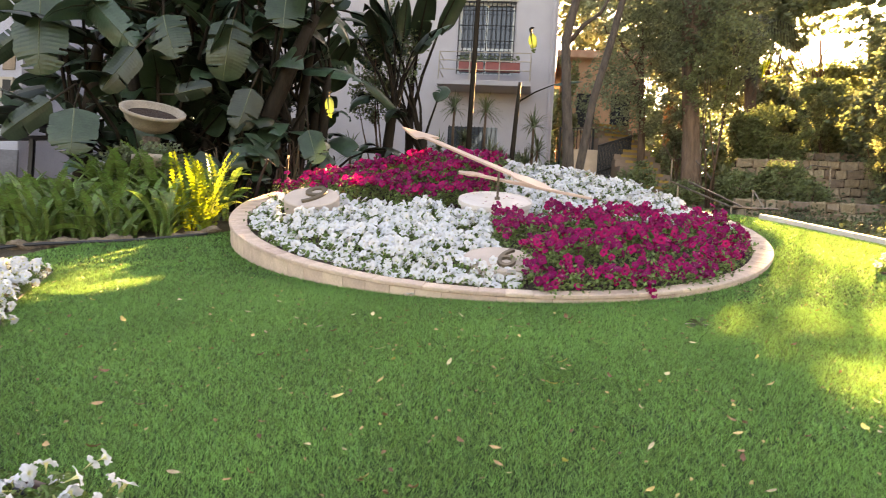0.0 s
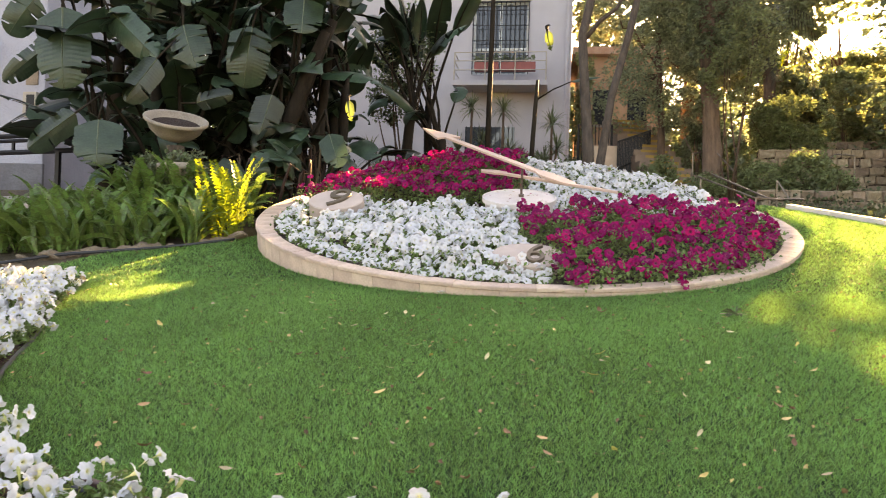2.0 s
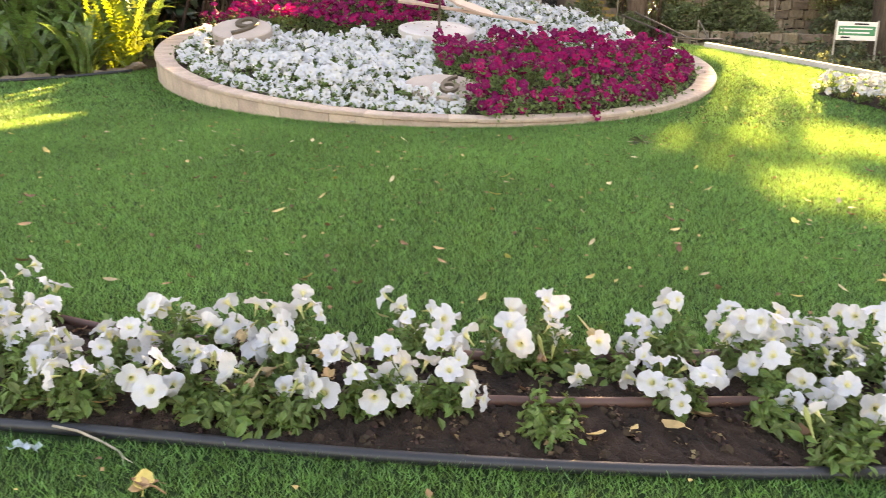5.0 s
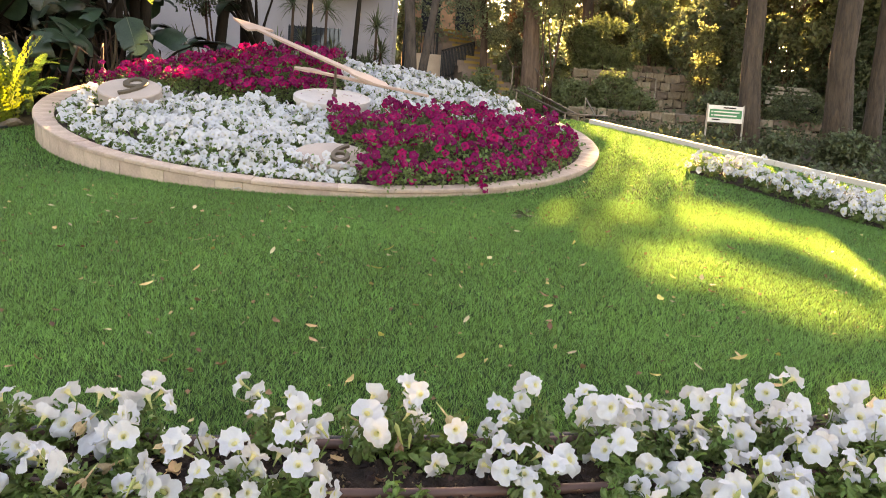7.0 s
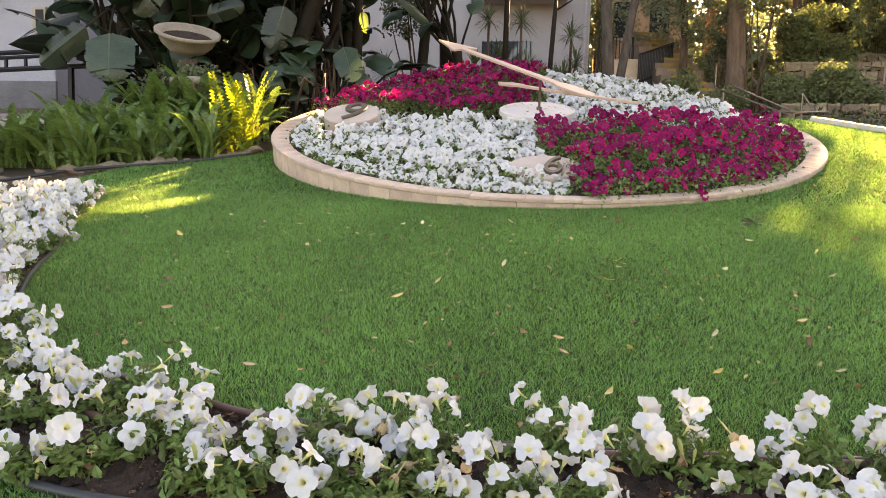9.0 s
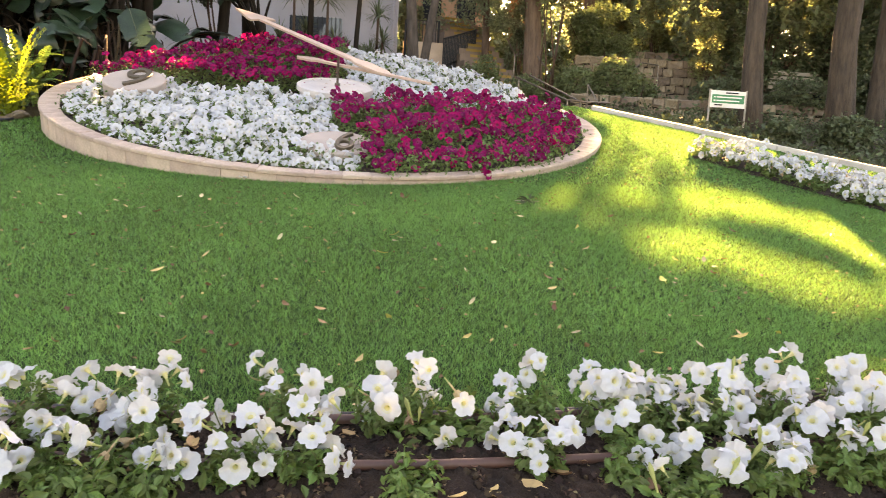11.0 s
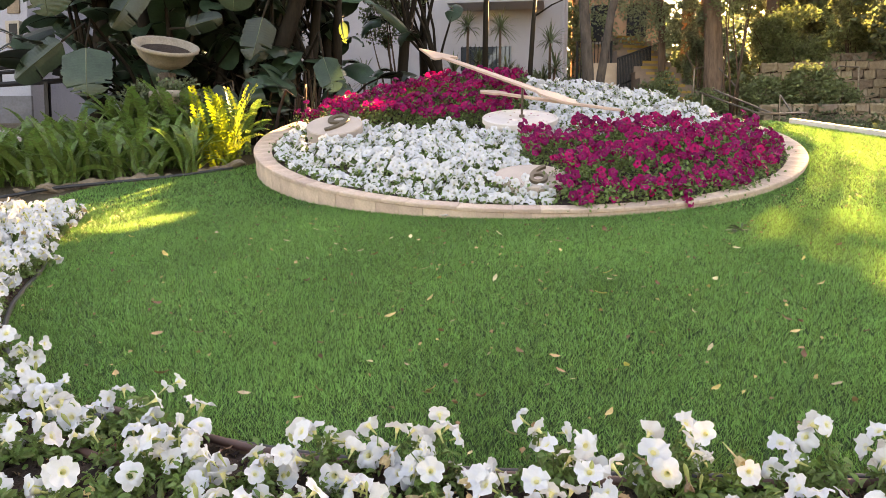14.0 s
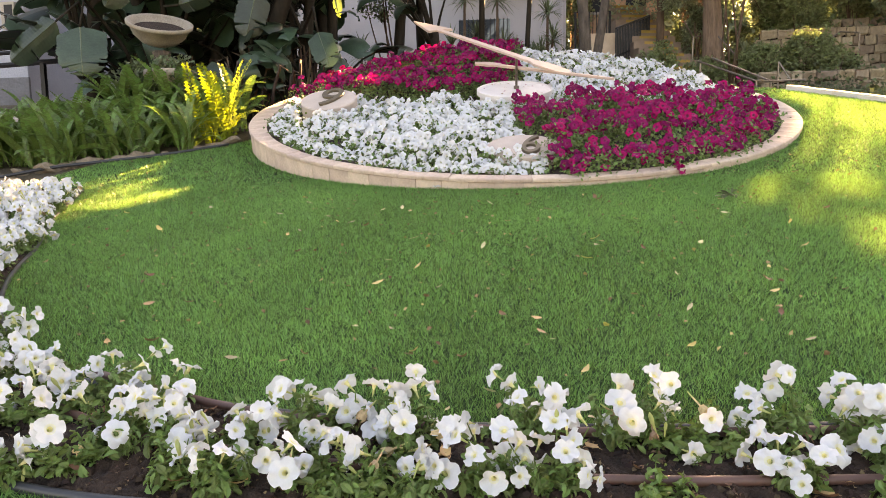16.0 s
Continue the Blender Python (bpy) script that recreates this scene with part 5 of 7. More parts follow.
def hanging_blade(tears, seed):
    """A flat oblong blade along +y, pleated by its side veins, folded at the rib and torn at the margin."""
    gen = np.random.default_rng(seed)
    n, cols = 36, (-1.0, -0.7, -0.36, 0.0, 0.36, 0.7, 1.0)
    V, F = [], []
    torn = {-1: {int(k): gen.integers(0, 2) for k in gen.choice(np.arange(5, n - 2), tears, replace=False)}, 1: {int(k): gen.integers(0, 2) for k in gen.choice(np.arange(5, n - 2), tears, replace=False)}}
    back = {-1: gen.uniform(0.1, 0.3), 1: gen.uniform(0.1, 0.3)}
    curl = gen.uniform(0.08, 0.2)
    rib = []
    for k in range(n + 1):
        u = k / n
        half = 0.3 * min(1.0, u / 0.1 + 0.05) ** 0.55 * max(0.02, 1 - max(0.0, (u - 0.5) / 0.5) ** 2.4) ** 0.62
        zm = -curl * u * u + 0.02 * math.sin(5 * u + seed)
        rib.append((0.0, u, zm + 0.006))
        for s in (-1, 1):
            if k in torn[s]:
                back[s] = gen.uniform(0.02, 0.45)
        for w in cols:
            a = abs(w)
            edge = 1 + (gen.normal(0, 0.025) if a == 1 else 0)
            fold = back[1 if w > 0 else -1]
            V.append((w * half * edge, u + 0.16 * half * a, zm - fold * half * a * (0.5 + 0.5 * a) + 0.0016 * (k % 2) * min(1, a * 3)))
    for k in range(n):
        for c in range(6):
            s, outer = (-1, 2 - c) if c < 3 else (1, c - 3)
            if k in torn[s] and outer > torn[s][k]:
                continue
            a = k * 7 + c
            F.append((a, a + 1, a + 8, a + 7))
    blade = len(F)
    for k in range(0, n, 3):
        b, r = len(V), 0.011 * (1 - 0.7 * k / n)
        for p, q in ((rib[k], r), (rib[k + 3], r * 0.9)):
            V += [(-q, p[1], p[2] - 0.004), (0, p[1], p[2] + q * 0.7), (q, p[1], p[2] - 0.004)]
        F += [(b, b + 1, b + 4, b + 3), (b + 1, b + 2, b + 5, b + 4)]
    return mesh_of(V, F, [M_STRELITZIA, M_RIB], [0] * blade + [1] * (len(F) - blade))


HANGING = [hanging_blade(t, 380 + k) for k, t in enumerate((1, 3, 2, 4))]


def front_clump(x, y, lean, hung):
    """A clump of long arching stalks, each with one hanging blade, about a thick leaning stem."""
    z = gz(x, y)
    ob = thing("strelitzia", pose(x, y, z), "giant bird-of-paradise plant with broad hanging grey-green leaves", "big-leaved plant", "big-leaved plants by the house")
    foot = Vector((x, y, z))
    for top in lean:
        head = Vector(top) - foot
        part("stem", tubed([(0, 0, -0.15), tuple(head * 0.3 + Vector((0, 0, 0.25))), tuple(head * 0.7 + Vector((0, 0, 0.15))), tuple(head)], [0.15, 0.13, 0.11, 0.075], 9), M_STALK, ob, "brown fibrous stem", smooth=True)
    for k, (bx, by, bz, tx, ty, tz, w, rise) in enumerate(hung):
        base, tip = Vector((bx, by, bz)) - foot, Vector((tx, ty, tz)) - foot
        along = tip - base
        n = along.length
        along.normalize()
        facing = Vector((0.25, -1.0, rise))
        across = along.cross(facing).normalized()
        out = across.cross(along)
        m = Matrix.Identity(4)
        for c, axis_v in enumerate((across * (w / 0.6), along * n, out * n)):
            m.col[c][:3] = axis_v
        m.translation = base
        part("leaf", HANGING[(k * 3 + len(hung)) % 4], None, ob).matrix_basis = m
        bend = base - along * 0.35 + Vector((0, 0.12, 0.1))
        part("stalk", tubed([(0.03 * k - 0.1, 0.05, -0.05), tuple(bend * 0.6 + Vector((0, 0.2, 0))), tuple(bend), tuple(base)], [0.04, 0.032, 0.026, 0.017], 6), M_STALK, ob, smooth=True)


front_clump(-7.6, 11.75, [(-7.3, 11.6, 4.6)], [(-7.76, 10.70, 4.94, -7.63, 10.55, 3.67, 0.84, 0.3), (-7.40, 10.60, 3.25, -8.15, 10.45, 2.69, 0.44, 0.05), (-7.98, 10.80, 4.41, -8.75, 10.65, 3.75, 0.36, -0.4), (-8.37, 10.90, 5.18, -8.75, 10.75, 4.56, 0.5, -0.4), (-7.1, 10.9, 4.95, -6.24, 10.75, 4.17, 0.5, -0.25)])
front_clump(-6.4, 11.7, [(-6.7, 11.5, 4.2)], [(-6.94, 10.50, 3.14, -6.87, 10.35, 2.44, 0.74, -0.15), (-6.13, 10.70, 4.11, -6.61, 10.55, 3.47, 0.5, 0.45), (-5.83, 10.90, 4.69, -5.56, 10.75, 4.04, 0.62, -0.25), (-5.58, 10.90, 3.47, -4.99, 10.75, 3.58, 0.28, -0.1), (-5.29, 11.0, 5.42, -5.90, 10.85, 5.09, 0.38, 0.5)])
front_clump(-4.75, 11.8, [(-3.72, 11.5, 4.74), (-3.63, 11.6, 4.95)], [(-4.74, 11.0, 4.68, -4.81, 10.85, 3.76, 0.64, -0.25), (-3.92, 11.0, 5.10, -3.90, 10.85, 4.55, 0.6, 0.6), (-4.39, 11.0, 3.62, -4.52, 10.85, 2.99, 0.47, -0.2), (-4.46, 10.9, 2.37, -4.08, 10.75, 2.02, 0.46, 0.2), (-3.82, 11.3, 5.45, -3.09, 11.15, 5.21, 0.46, 0.1), (-3.6, 11.45, 3.10, -3.38, 11.3, 2.58, 0.4, 0.2)])

# small tips added for sunlit bits of big leaves; sunlight is in the colour
M_LITLEAF = material("sunlit_big_leaf", (0.08, 0.115, 0.03), 0.4, 0.35, 5, 40, 0.2, 0.005, clear=0.45)
TIP = strelitzia_leaf(0.34, 0.15, 0.12, 0.7, 2, 360)
TIP.materials[0] = M_LITLEAF
for clump, m in ((corner_clump, pose(-3.24, 11.2, 3.68, -70, 12, 168)), (slim_clump, pose(-0.3, 15.3, 6.0, -78, 10, 150) @ Matrix.Scale(1.25, 4))):
    part("leaf", TIP, None, clump, "bright leaf tip coloured as lit by the low sun").matrix_basis = clump.matrix_basis.inverted() @ m

# ---- ferns ----
def frond(length, start, end, pairs, pinna, seed):
    """A fern frond growing from the origin, up and towards +y, with pinnae on both sides."""
    gen = np.random.default_rng(seed)
    V, F = [], []
    p, n = np.zeros(3), pairs
    for k in range(n):
        t = k / n
        a = math.radians(start + (end - start) * t ** 1.4)
        d = np.array([0, math.sin(a), math.cos(a)])
        up = np.array([0, math.cos(a), -math.sin(a)])
        q = p + d * length / n
        w = pinna * max(0.12, math.sin(math.pi * (0.10 + 0.86 * t)) ** 0.5) * gen.uniform(0.88, 1.08)
        b = len(V)
        s = np.array([0.004 * (1 - t) + 0.001, 0, 0])
        V += [p - s, p + s, q + s * 0.8, q - s * 0.8]
        F.append((b, b + 1, b + 2, b + 3))
        step = d * length / n
        for side in (-1, 1):
            b = len(V)
            o = np.array([side * w, 0, 0]) + d * w * 0.45 - up * 0.25 * w + up * gen.normal(0.0, 0.10) * w
            V += [p, p + o * 0.6 - step * 0.25, p + o, p + o * 0.55 + step * 0.85]
            F.append((b, b + 1, b + 2, b + 3))
        p = q
    return V, F


def frond_set(mat, sizes, seed):
    return [mesh_of(*frond(l, a, b, 22, w, seed + k), [mat]) for k, (l, a, b, w) in enumerate(sizes)]


def strap_frond(length, start, end, width, seed, mat):
    """A sword-fern frond that reads as a strap: short close pinnae on an arching rib."""
    gen = np.random.default_rng(seed)
    V, F, p, n = [], [], np.zeros(3), 26
    for k in range(n):
        t = k / n
        a = math.radians(start + (end - start) * t ** 1.7)
        d = np.array([0, math.sin(a), math.cos(a)])
        up = np.array([0, -math.cos(a), math.sin(a)])
        q = p + d * length / n
        w = width * min(1.0, 0.25 + 3.2 * t, 4.5 * (1.04 - t)) * gen.uniform(0.85, 1.08)
        for side in (-1, 1):
            b = len(V)
            o = np.array([side * w, 0, 0]) + up * 0.3 * w
            V += [p, p + o * 0.95 + d * w * 0.2, p + (q - p) * 0.62 + o + d * w * 0.35, p + (q - p) * 0.9]
            F.append((b, b + 1, b + 2, b + 3) if side > 0 else (b + 3, b + 2, b + 1, b))
        p = q
    return mesh_of(V, F, [mat])


FRONDS = [strap_frond(l, a, b, w * 1.75, 500 + k, M_FERN) for k, (l, a, b, w) in enumerate([(0.78, 8, 95, 0.03), (0.7, 22, 115, 0.03), (0.85, 5, 75, 0.031), (0.62, 35, 120, 0.028), (0.75, 15, 100, 0.033), (0.8, 3, 55, 0.03)])]
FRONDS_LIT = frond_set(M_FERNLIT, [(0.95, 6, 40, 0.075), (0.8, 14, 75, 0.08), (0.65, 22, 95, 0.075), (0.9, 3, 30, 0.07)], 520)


def fern(x, y, count, fronds, scale, seed, label, z=None):
    gen = np.random.default_rng(seed)
    ob = thing("fern", pose(x, y, gz(x, y) - 0.03 if z is None else z), label, "fern", "ferns of the border")
    for k in range(count):
        o = part("frond", fronds[gen.integers(0, len(fronds))], None, ob)
        o.matrix_basis = pose(gen.normal(0, 0.09), gen.normal(0, 0.09), 0, gen.normal(0, 8), gen.normal(0, 10), gen.uniform(0, 360)) @ Matrix.Scale(scale * gen.uniform(0.7, 1.15), 4)
    return ob


gen = np.random.default_rng(538)
k = 0
for row, (off, c, sc) in enumerate([(0.28, 21, 0.85), (0.62, 21, 0.94), (0.98, 20, 0.96), (1.4, 20, 0.95)]):
    for x in np.arange(-6.75 + 0.15 * (row % 2), -4.25, 0.4):
        y = max(float(np.interp(x, fx[:-1], fy[:-1])), 7.55 if x < -5.8 else 0) + off + gen.normal(0, 0.05)
        fern(x + gen.normal(0, 0.06), y, c, FRONDS, sc * gen.uniform(0.85, 1.1), 540 + k, "arching green sword fern in the shady border")
        k += 1
for x, y in ((-5.6, 10.1), (-5.2, 9.95), (-4.8, 10.1), (-4.5, 9.8), (-5.9, 9.8), (-4.2, 9.6)):
    fern(x, y, 19, FRONDS, 1.1, 600 + k, "arching green sword fern in the shady border")
    k += 1
for x, y in ((-5.75, 9.55), (-5.4, 9.5), (-5.05, 9.45), (-4.75, 9.5)):
    fern(x, y, 20, FRONDS, 1.2, 640 + k, "tall arching sword fern below the bowl")
    k += 1
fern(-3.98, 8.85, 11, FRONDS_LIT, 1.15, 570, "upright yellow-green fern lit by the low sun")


# ---- stones, bowl, pot ----
def rock_mesh(seed):
    bm = bmesh.new()
    bmesh.ops.create_icosphere(bm, subdivisions=3, radius=1.0)
    for v in bm.verts:
        n = noise.noise(v.co * 1.3 + Vector((seed * 7.1, 0, 0))) * 0.45 + noise.noise(v.co * 3.5 + Vector((0, seed * 3.3, 0))) * 0.16
        v.co = v.co * (1 + n)
        v.co.z *= 0.62
    me = bpy.data.meshes.new("rock")
    bm.to_mesh(me)
    bm.free()
    me.materials.append(M_ROCK)
    return me


ROCKS = [rock_mesh(k) for k in range(5)]
gen = np.random.default_rng(600)
line = smooth_line([(-6.6, 6.75), (-6.0, 7.05), (-5.5, 7.68), (-5.0, 7.95), (-4.4, 8.25), (-3.85, 8.7)], 20)
for p in line:
    s = gen.uniform(0.05, 0.14)
    o = new("edging_rock", ROCKS[gen.integers(0, 5)])
    o.matrix_basis = pose(p[0] + gen.normal(0, 0.03), p[1] + gen.normal(0.04, 0.03), gz(*p) - 0.03 * gen.uniform(0, 1), gen.normal(0, 10), gen.normal(0, 10), gen.uniform(0, 360)) @ Matrix.Diagonal((s * 1.35, s, s, 1))
    tagged(o, "rough pale field stone edging the fern bed", "stone", "edging stones")
tagged(part("edging_tube", tubed(on_ground(line + [0.03, -0.14], 0.02).tolist(), 0.018, 8), M_PLASTIC, smooth=True), "black plastic edging below the field stones", "bed edging")

bowl = thing("stone_bowl", pose(-5.4, 10.0, gz(-5.4, 10.0)), "weathered pale concrete bowl planter on a pedestal among ferns", "planter")
bz = 3.07 - gz(-5.4, 10.0)
part("basin_bowl", lathe(bmesh.new(), [(0.12, -0.36), (0.26, -0.31), (0.38, -0.2), (0.435, -0.075), (0.455, -0.07), (0.48, -0.055), (0.485, -0.01), (0.465, 0), (0.42, -0.02), (0.37, -0.14), (0.05, -0.17)], 40, pose(0, 0, bz, 19, 15, 0) @ Matrix.Scale(0.92, 4)), M_BOWL, bowl, smooth=True)
part("pedestal", lathe(bmesh.new(), [(0.2, -0.1), (0.2, 0.06), (0.13, 0.12), (0.10, bz - 0.65), (0.12, bz - 0.5), (0.12, bz - 0.40)], 24), M_DARKBARK, bowl, smooth=True)
part("soil", lathe(bmesh.new(), [(0.375, -0.13), (0.37, -0.1), (0.02, -0.09)], 24, pose(0, 0, bz, 19, 15, 0) @ Matrix.Scale(0.92, 4)), M_SOIL, bowl)
saucer = thing("stone_basin", pose(-5.15, 9.75, gz(-5.15, 9.75)), "low weathered concrete basin half hidden by ferns", "planter")
sz = 2.38 - gz(-5.15, 9.75)
part("basin", lathe(bmesh.new(), [(0.14, -0.1), (0.12, sz - 0.28), (0.3, sz - 0.12), (0.345, sz - 0.08), (0.34, sz - 0.01), (0.3, sz), (0.26, sz - 0.05), (0.02, sz - 0.07)], 32), M_BOWL, saucer, smooth=True)

pot = thing("terracotta_planter", pose(-7.2, 7.6, gz(-7.2, 7.6) + 0.02), "large pale terracotta planter with a young shrub", "planter")
part("vessel", lathe(bmesh.new(), [(0.36, 0), (0.375, 0.02), (0.42, 0.42), (0.415, 0.44), (0.435, 0.45), (0.45, 0.47), (0.455, 0.51), (0.44, 0.54), (0.41, 0.54), (0.39, 0.46), (0.05, 0.46)], 40), M_TERRA, pot, smooth=True)
part("soil", lathe(bmesh.new(), [(0.39, 0.465), (0.38, 0.48), (0.02, 0.50)], 28), M_SOIL, pot)
part("stem", tubed([(0, 0, 0.5), (0.02, 0, 0.8), (-0.01, 0.01, 1.1), (0.02, 0, 1.45)], [0.022, 0.018, 0.014, 0.008], 7), M_BARK, pot, smooth=True)
gen = np.random.default_rng(610)
pts = np.concatenate([gen.normal(0, 1, (420, 3)) * [0.10, 0.10, 0.14] + [0.02, 0, 1.38], gen.normal(0, 1, (320, 3)) * [0.14, 0.13, 0.22] + [0, 0, 0.82]])
part("crown", leaf_mesh(pts, 0.075, gen, M_PETLEAF, keep_sun=False), None, pot)

stand = thing("iron_stand", pose(-6.18, 6.42, gz(-6.18, 6.42)), "black wrought-iron stand with scrolled feet", "iron stand")
part("post", tubed([(0, 0, 0.12), (0, 0, 1.55)], 0.022, 8), M_IRON, stand)
for k, (dx, dy) in enumerate([(-0.5, -0.12), (0.5, 0.05), (-0.42, 0.28), (0.3, -0.3)]):
    pts = []
    for i in range(9):
        t = i / 8
        pts.append((dx * t, dy * t, 0.17 + 0.05 * math.sin(t * 3.0) - 0.16 * t ** 1.6))
    for i in range(9):
        a = -1.57 + i * 0.75
        pts.append((dx * 1.0 + dx * 0.09 * math.cos(a) * (1 - i * 0.07), dy * 1.0 + dy * 0.09 * math.cos(a), 0.065 + 0.05 * math.sin(a) * (1 - i * 0.07)))
    part("scrolled_foot", tubed(pts, 0.011, 6), M_IRON, stand)
part("collar", lathe(bmesh.new(), [(0.04, 0.1), (0.045, 0.14), (0.03, 0.22), (0.023, 0.24)], 12), M_IRON, stand)

# ---- paving, ramp rail and the white building beside the garden ----
M_PAVE = material("paving_stone", (0.30, 0.26, 0.24), 0.85, 0.18, 3, 60, 0.4, 0.006, random_hue=0.12)
pave = tagged(new("pavement"), "grey stone paving beside the fern bed", "pavement", kind="structure")
slab_bm = boxed(-0.345, -0.295, -0.12, 0.345, 0.295, 0.0, 0.006)
slab_me = bpy.data.meshes.new("paving_slab")
slab_bm.to_mesh(slab_me)
slab_bm.free()
slab_me.materials.append(M_PAVE)
for i in range(14):
    for j in range(12):
        x, y = -14.5 + 0.70 * i + 0.35 * (j % 2), 5.05 + 0.60 * j
        if x > min(-6.08 + (y - 5.3) * 0.29, -6.0 - (y - 5.6) * 0.35) or y > 12.5:
            continue
        o = part("paving_slab", slab_me, None, pave)
        o.matrix_basis = pose(x, y, gz(x, y) + 0.015 + random.uniform(-0.003, 0.003), 8.3, -0.6, random.uniform(-0.4, 0.4))
edge_xy = smooth_line([(-5.40, 6.45), (-5.58, 5.8), (-5.75, 5.25), (-6.3, 4.8), (-8.0, 4.75), (-14.5, 4.75)], 40)
tagged(part("trim_board", tubed(on_ground(edge_xy, 0.0).tolist(), 0.05, 6), M_PIPE), "dark brown border strip along the paving", "edging", kind="structure")

rail = thing("ramp_railing", pose(-10, 11.2, gz(-10, 11.2)), "black iron railing with short balusters along the ramp", "railing")


def rail_z(x):
    return 2.93 + (x + 10) * 0.045 - gz(-10, 11.2)


for dz, r in ((0.0, 0.04), (-0.08, 0.032), (-0.27, 0.042)):
    part("rail", tubed([(-5.5, 0, rail_z(-15.5) + dz), (2.3, 0, rail_z(-7.7) + dz)], r, 8), M_IRON, rail)
for k in range(22):
    x = -15.4 + 0.36 * k
    part("baluster", boxed(x + 10 - 0.02, -0.02, rail_z(x) - 0.27, x + 10 + 0.02, 0.02, rail_z(x) - 0.07), M_IRON, rail)
for x in (-14.4, -12.8, -11.2, -9.6, -8.1):
    part("post", boxed(x + 10 - 0.035, -0.035, gz(x, 11.2) - gz(-10, 11.2) - 0.1, x + 10 + 0.035, 0.035, rail_z(x) - 0.27), M_IRON, rail)

annex = thing("white_building", pose(-10.5, 14, 1.4), "white building with rough stucco walls and wall lantern", "building")
M_STUCCO = material("rough_stucco", (0.33, 0.338, 0.385), 0.9, 0.06, 3, 22, 1.0, 0.05)
part("wall", boxed(-7.5, 0, 0, 0.0, 6.5, 9, 0.03), M_STUCCO, annex)
M_MOULD = material("mouldy_stucco", (0.36, 0.36, 0.39), 0.9, 0.5, 2.2, 22, 1.0, 0.04, second=(0.10, 0.10, 0.105))
part("plinth", boxed(-7.52, -0.06, -0.3, 0.05, 0.0, 1.45, 0.02), M_MOULD, annex, "white stucco foot with black mould stains")
plate = part("wall_plate", boxed(-0.42, -0.03, 3.08, -0.15, 0.0, 3.45, 0.004), M_ROCK, annex, "brownish plate")
meter = part("meter_box", boxed(-0.42, -0.10, 2.40, -0.12, 0.0, 2.92, 0.008), M_CONCRETE, annex, "grey box with a dark window")
part("pane", boxed(-0.34, -0.106, 2.46, -0.16, -0.102, 2.86), M_IRON, meter)
lantern = part("wall_lantern", lathe(bmesh.new(), [(0.02, 3.94), (0.19, 3.92), (0.20, 3.89), (0.10, 3.88)], 20, pose(-1.5, -0.3, 0)), M_WALL, annex, "white-capped lantern on a black iron grille")
part("globe", lathe(bmesh.new(), [(0.06, 3.66), (0.12, 3.72), (0.14, 3.8), (0.10, 3.875)], 16, pose(-1.5, -0.3, 0)), M_PLASTIC, lantern, "dark glass", smooth=True)
for x in (-1.36, -1.25, -1.14):
    part("grille_bar", boxed(x - 0.012, -0.35, 2.9, x + 0.012, -0.326, 3.95), M_IRON, lantern)
for z in (2.9, 3.3, 3.58, 3.95):
    part("grille_bar", boxed(-1.55, -0.352, z - 0.012, -1.05, -0.33, z + 0.012), M_IRON, lantern)
part("light_tube", tubed([(-1.45, -0.12, 3.0), (-1.45, -0.12, 3.6)], 0.06, 10), M_WHITESTONE, lantern)

# ---- house behind the clock ----
house = thing("house", pose(0, 22, 4), "white rendered house with a barred balcony window", "house")
WX0, WX1, WZ0, WZ1 = -2.58, -0.93, 2.62, 4.80
part("wall", boxed(-9.5, 0, -3, WX0, 0.3, 11), M_WALL, house)
part("wall", boxed(WX1, 0, -3, 0.33, 0.3, 11), M_WALL, house)
part("wall", boxed(WX0, 0, -3, WX1, 0.3, WZ0), M_WALL, house)
part("wall", boxed(WX0, 0, WZ1, WX1, 0.3, 11), M_WALL, house)
part("wall", boxed(0.03, 0.3, -3, 0.33, 9, 11), M_WALL, house)
part("wall", boxed(-9.5, 0.3, -3, -9.2, 9, 11), M_WALL, house)
part("roof", boxed(-9.7, -0.25, 11, 0.55, 9.2, 11.25), M_TERRA, house)
M_GLASS = material("window_glass", (0.05, 0.06, 0.07), 0.05, 0.1, 2, 10, 0)
M_FRAME = material("window_frame", (0.55, 0.58, 0.56), 0.5, 0.08, 6, 50, 0.1, 0.002)
M_PLANTER = material("red_planter", (0.26, 0.06, 0.05), 0.6, 0.2, 6, 60, 0.2, 0.004)
win = part("window", boxed(WX0, 0.14, WZ1 - 0.08, WX1, 0.2, WZ1), M_FRAME, house, "tall casement window behind iron bars")
for x in (WX0, -1.80, WX1 - 0.07):
    part("window_frame", boxed(x, 0.14, WZ0, x + 0.07, 0.2, WZ1 - 0.08), M_FRAME, win)
for z in (WZ0, WZ0 + 0.75):
    for x0, x1 in ((WX0 + 0.07, -1.80), (-1.73, WX1 - 0.07)):
        part("window_frame", boxed(x0, 0.143, z, x1, 0.197, z + 0.07), M_FRAME, win)
for x0, x1 in ((WX0 + 0.07, -1.80), (-1.73, WX1 - 0.07)):
    part("pane", boxed(x0, 0.165, WZ0 + 0.07, x1, 0.172, WZ1 - 0.08), M_GLASS, win)
part("lintel", boxed(WX0 - 0.06, -0.03, WZ1, WX1 + 0.06, 0.0, WZ1 + 0.1), M_CONCRETE, house, "grey lintel over the window")
grille = part("window_grille", boxed(WX0 - 0.03, -0.06, WZ1 - 0.05, WX1 + 0.03, -0.035, WZ1 - 0.02), M_IRON, house, "black iron bars")
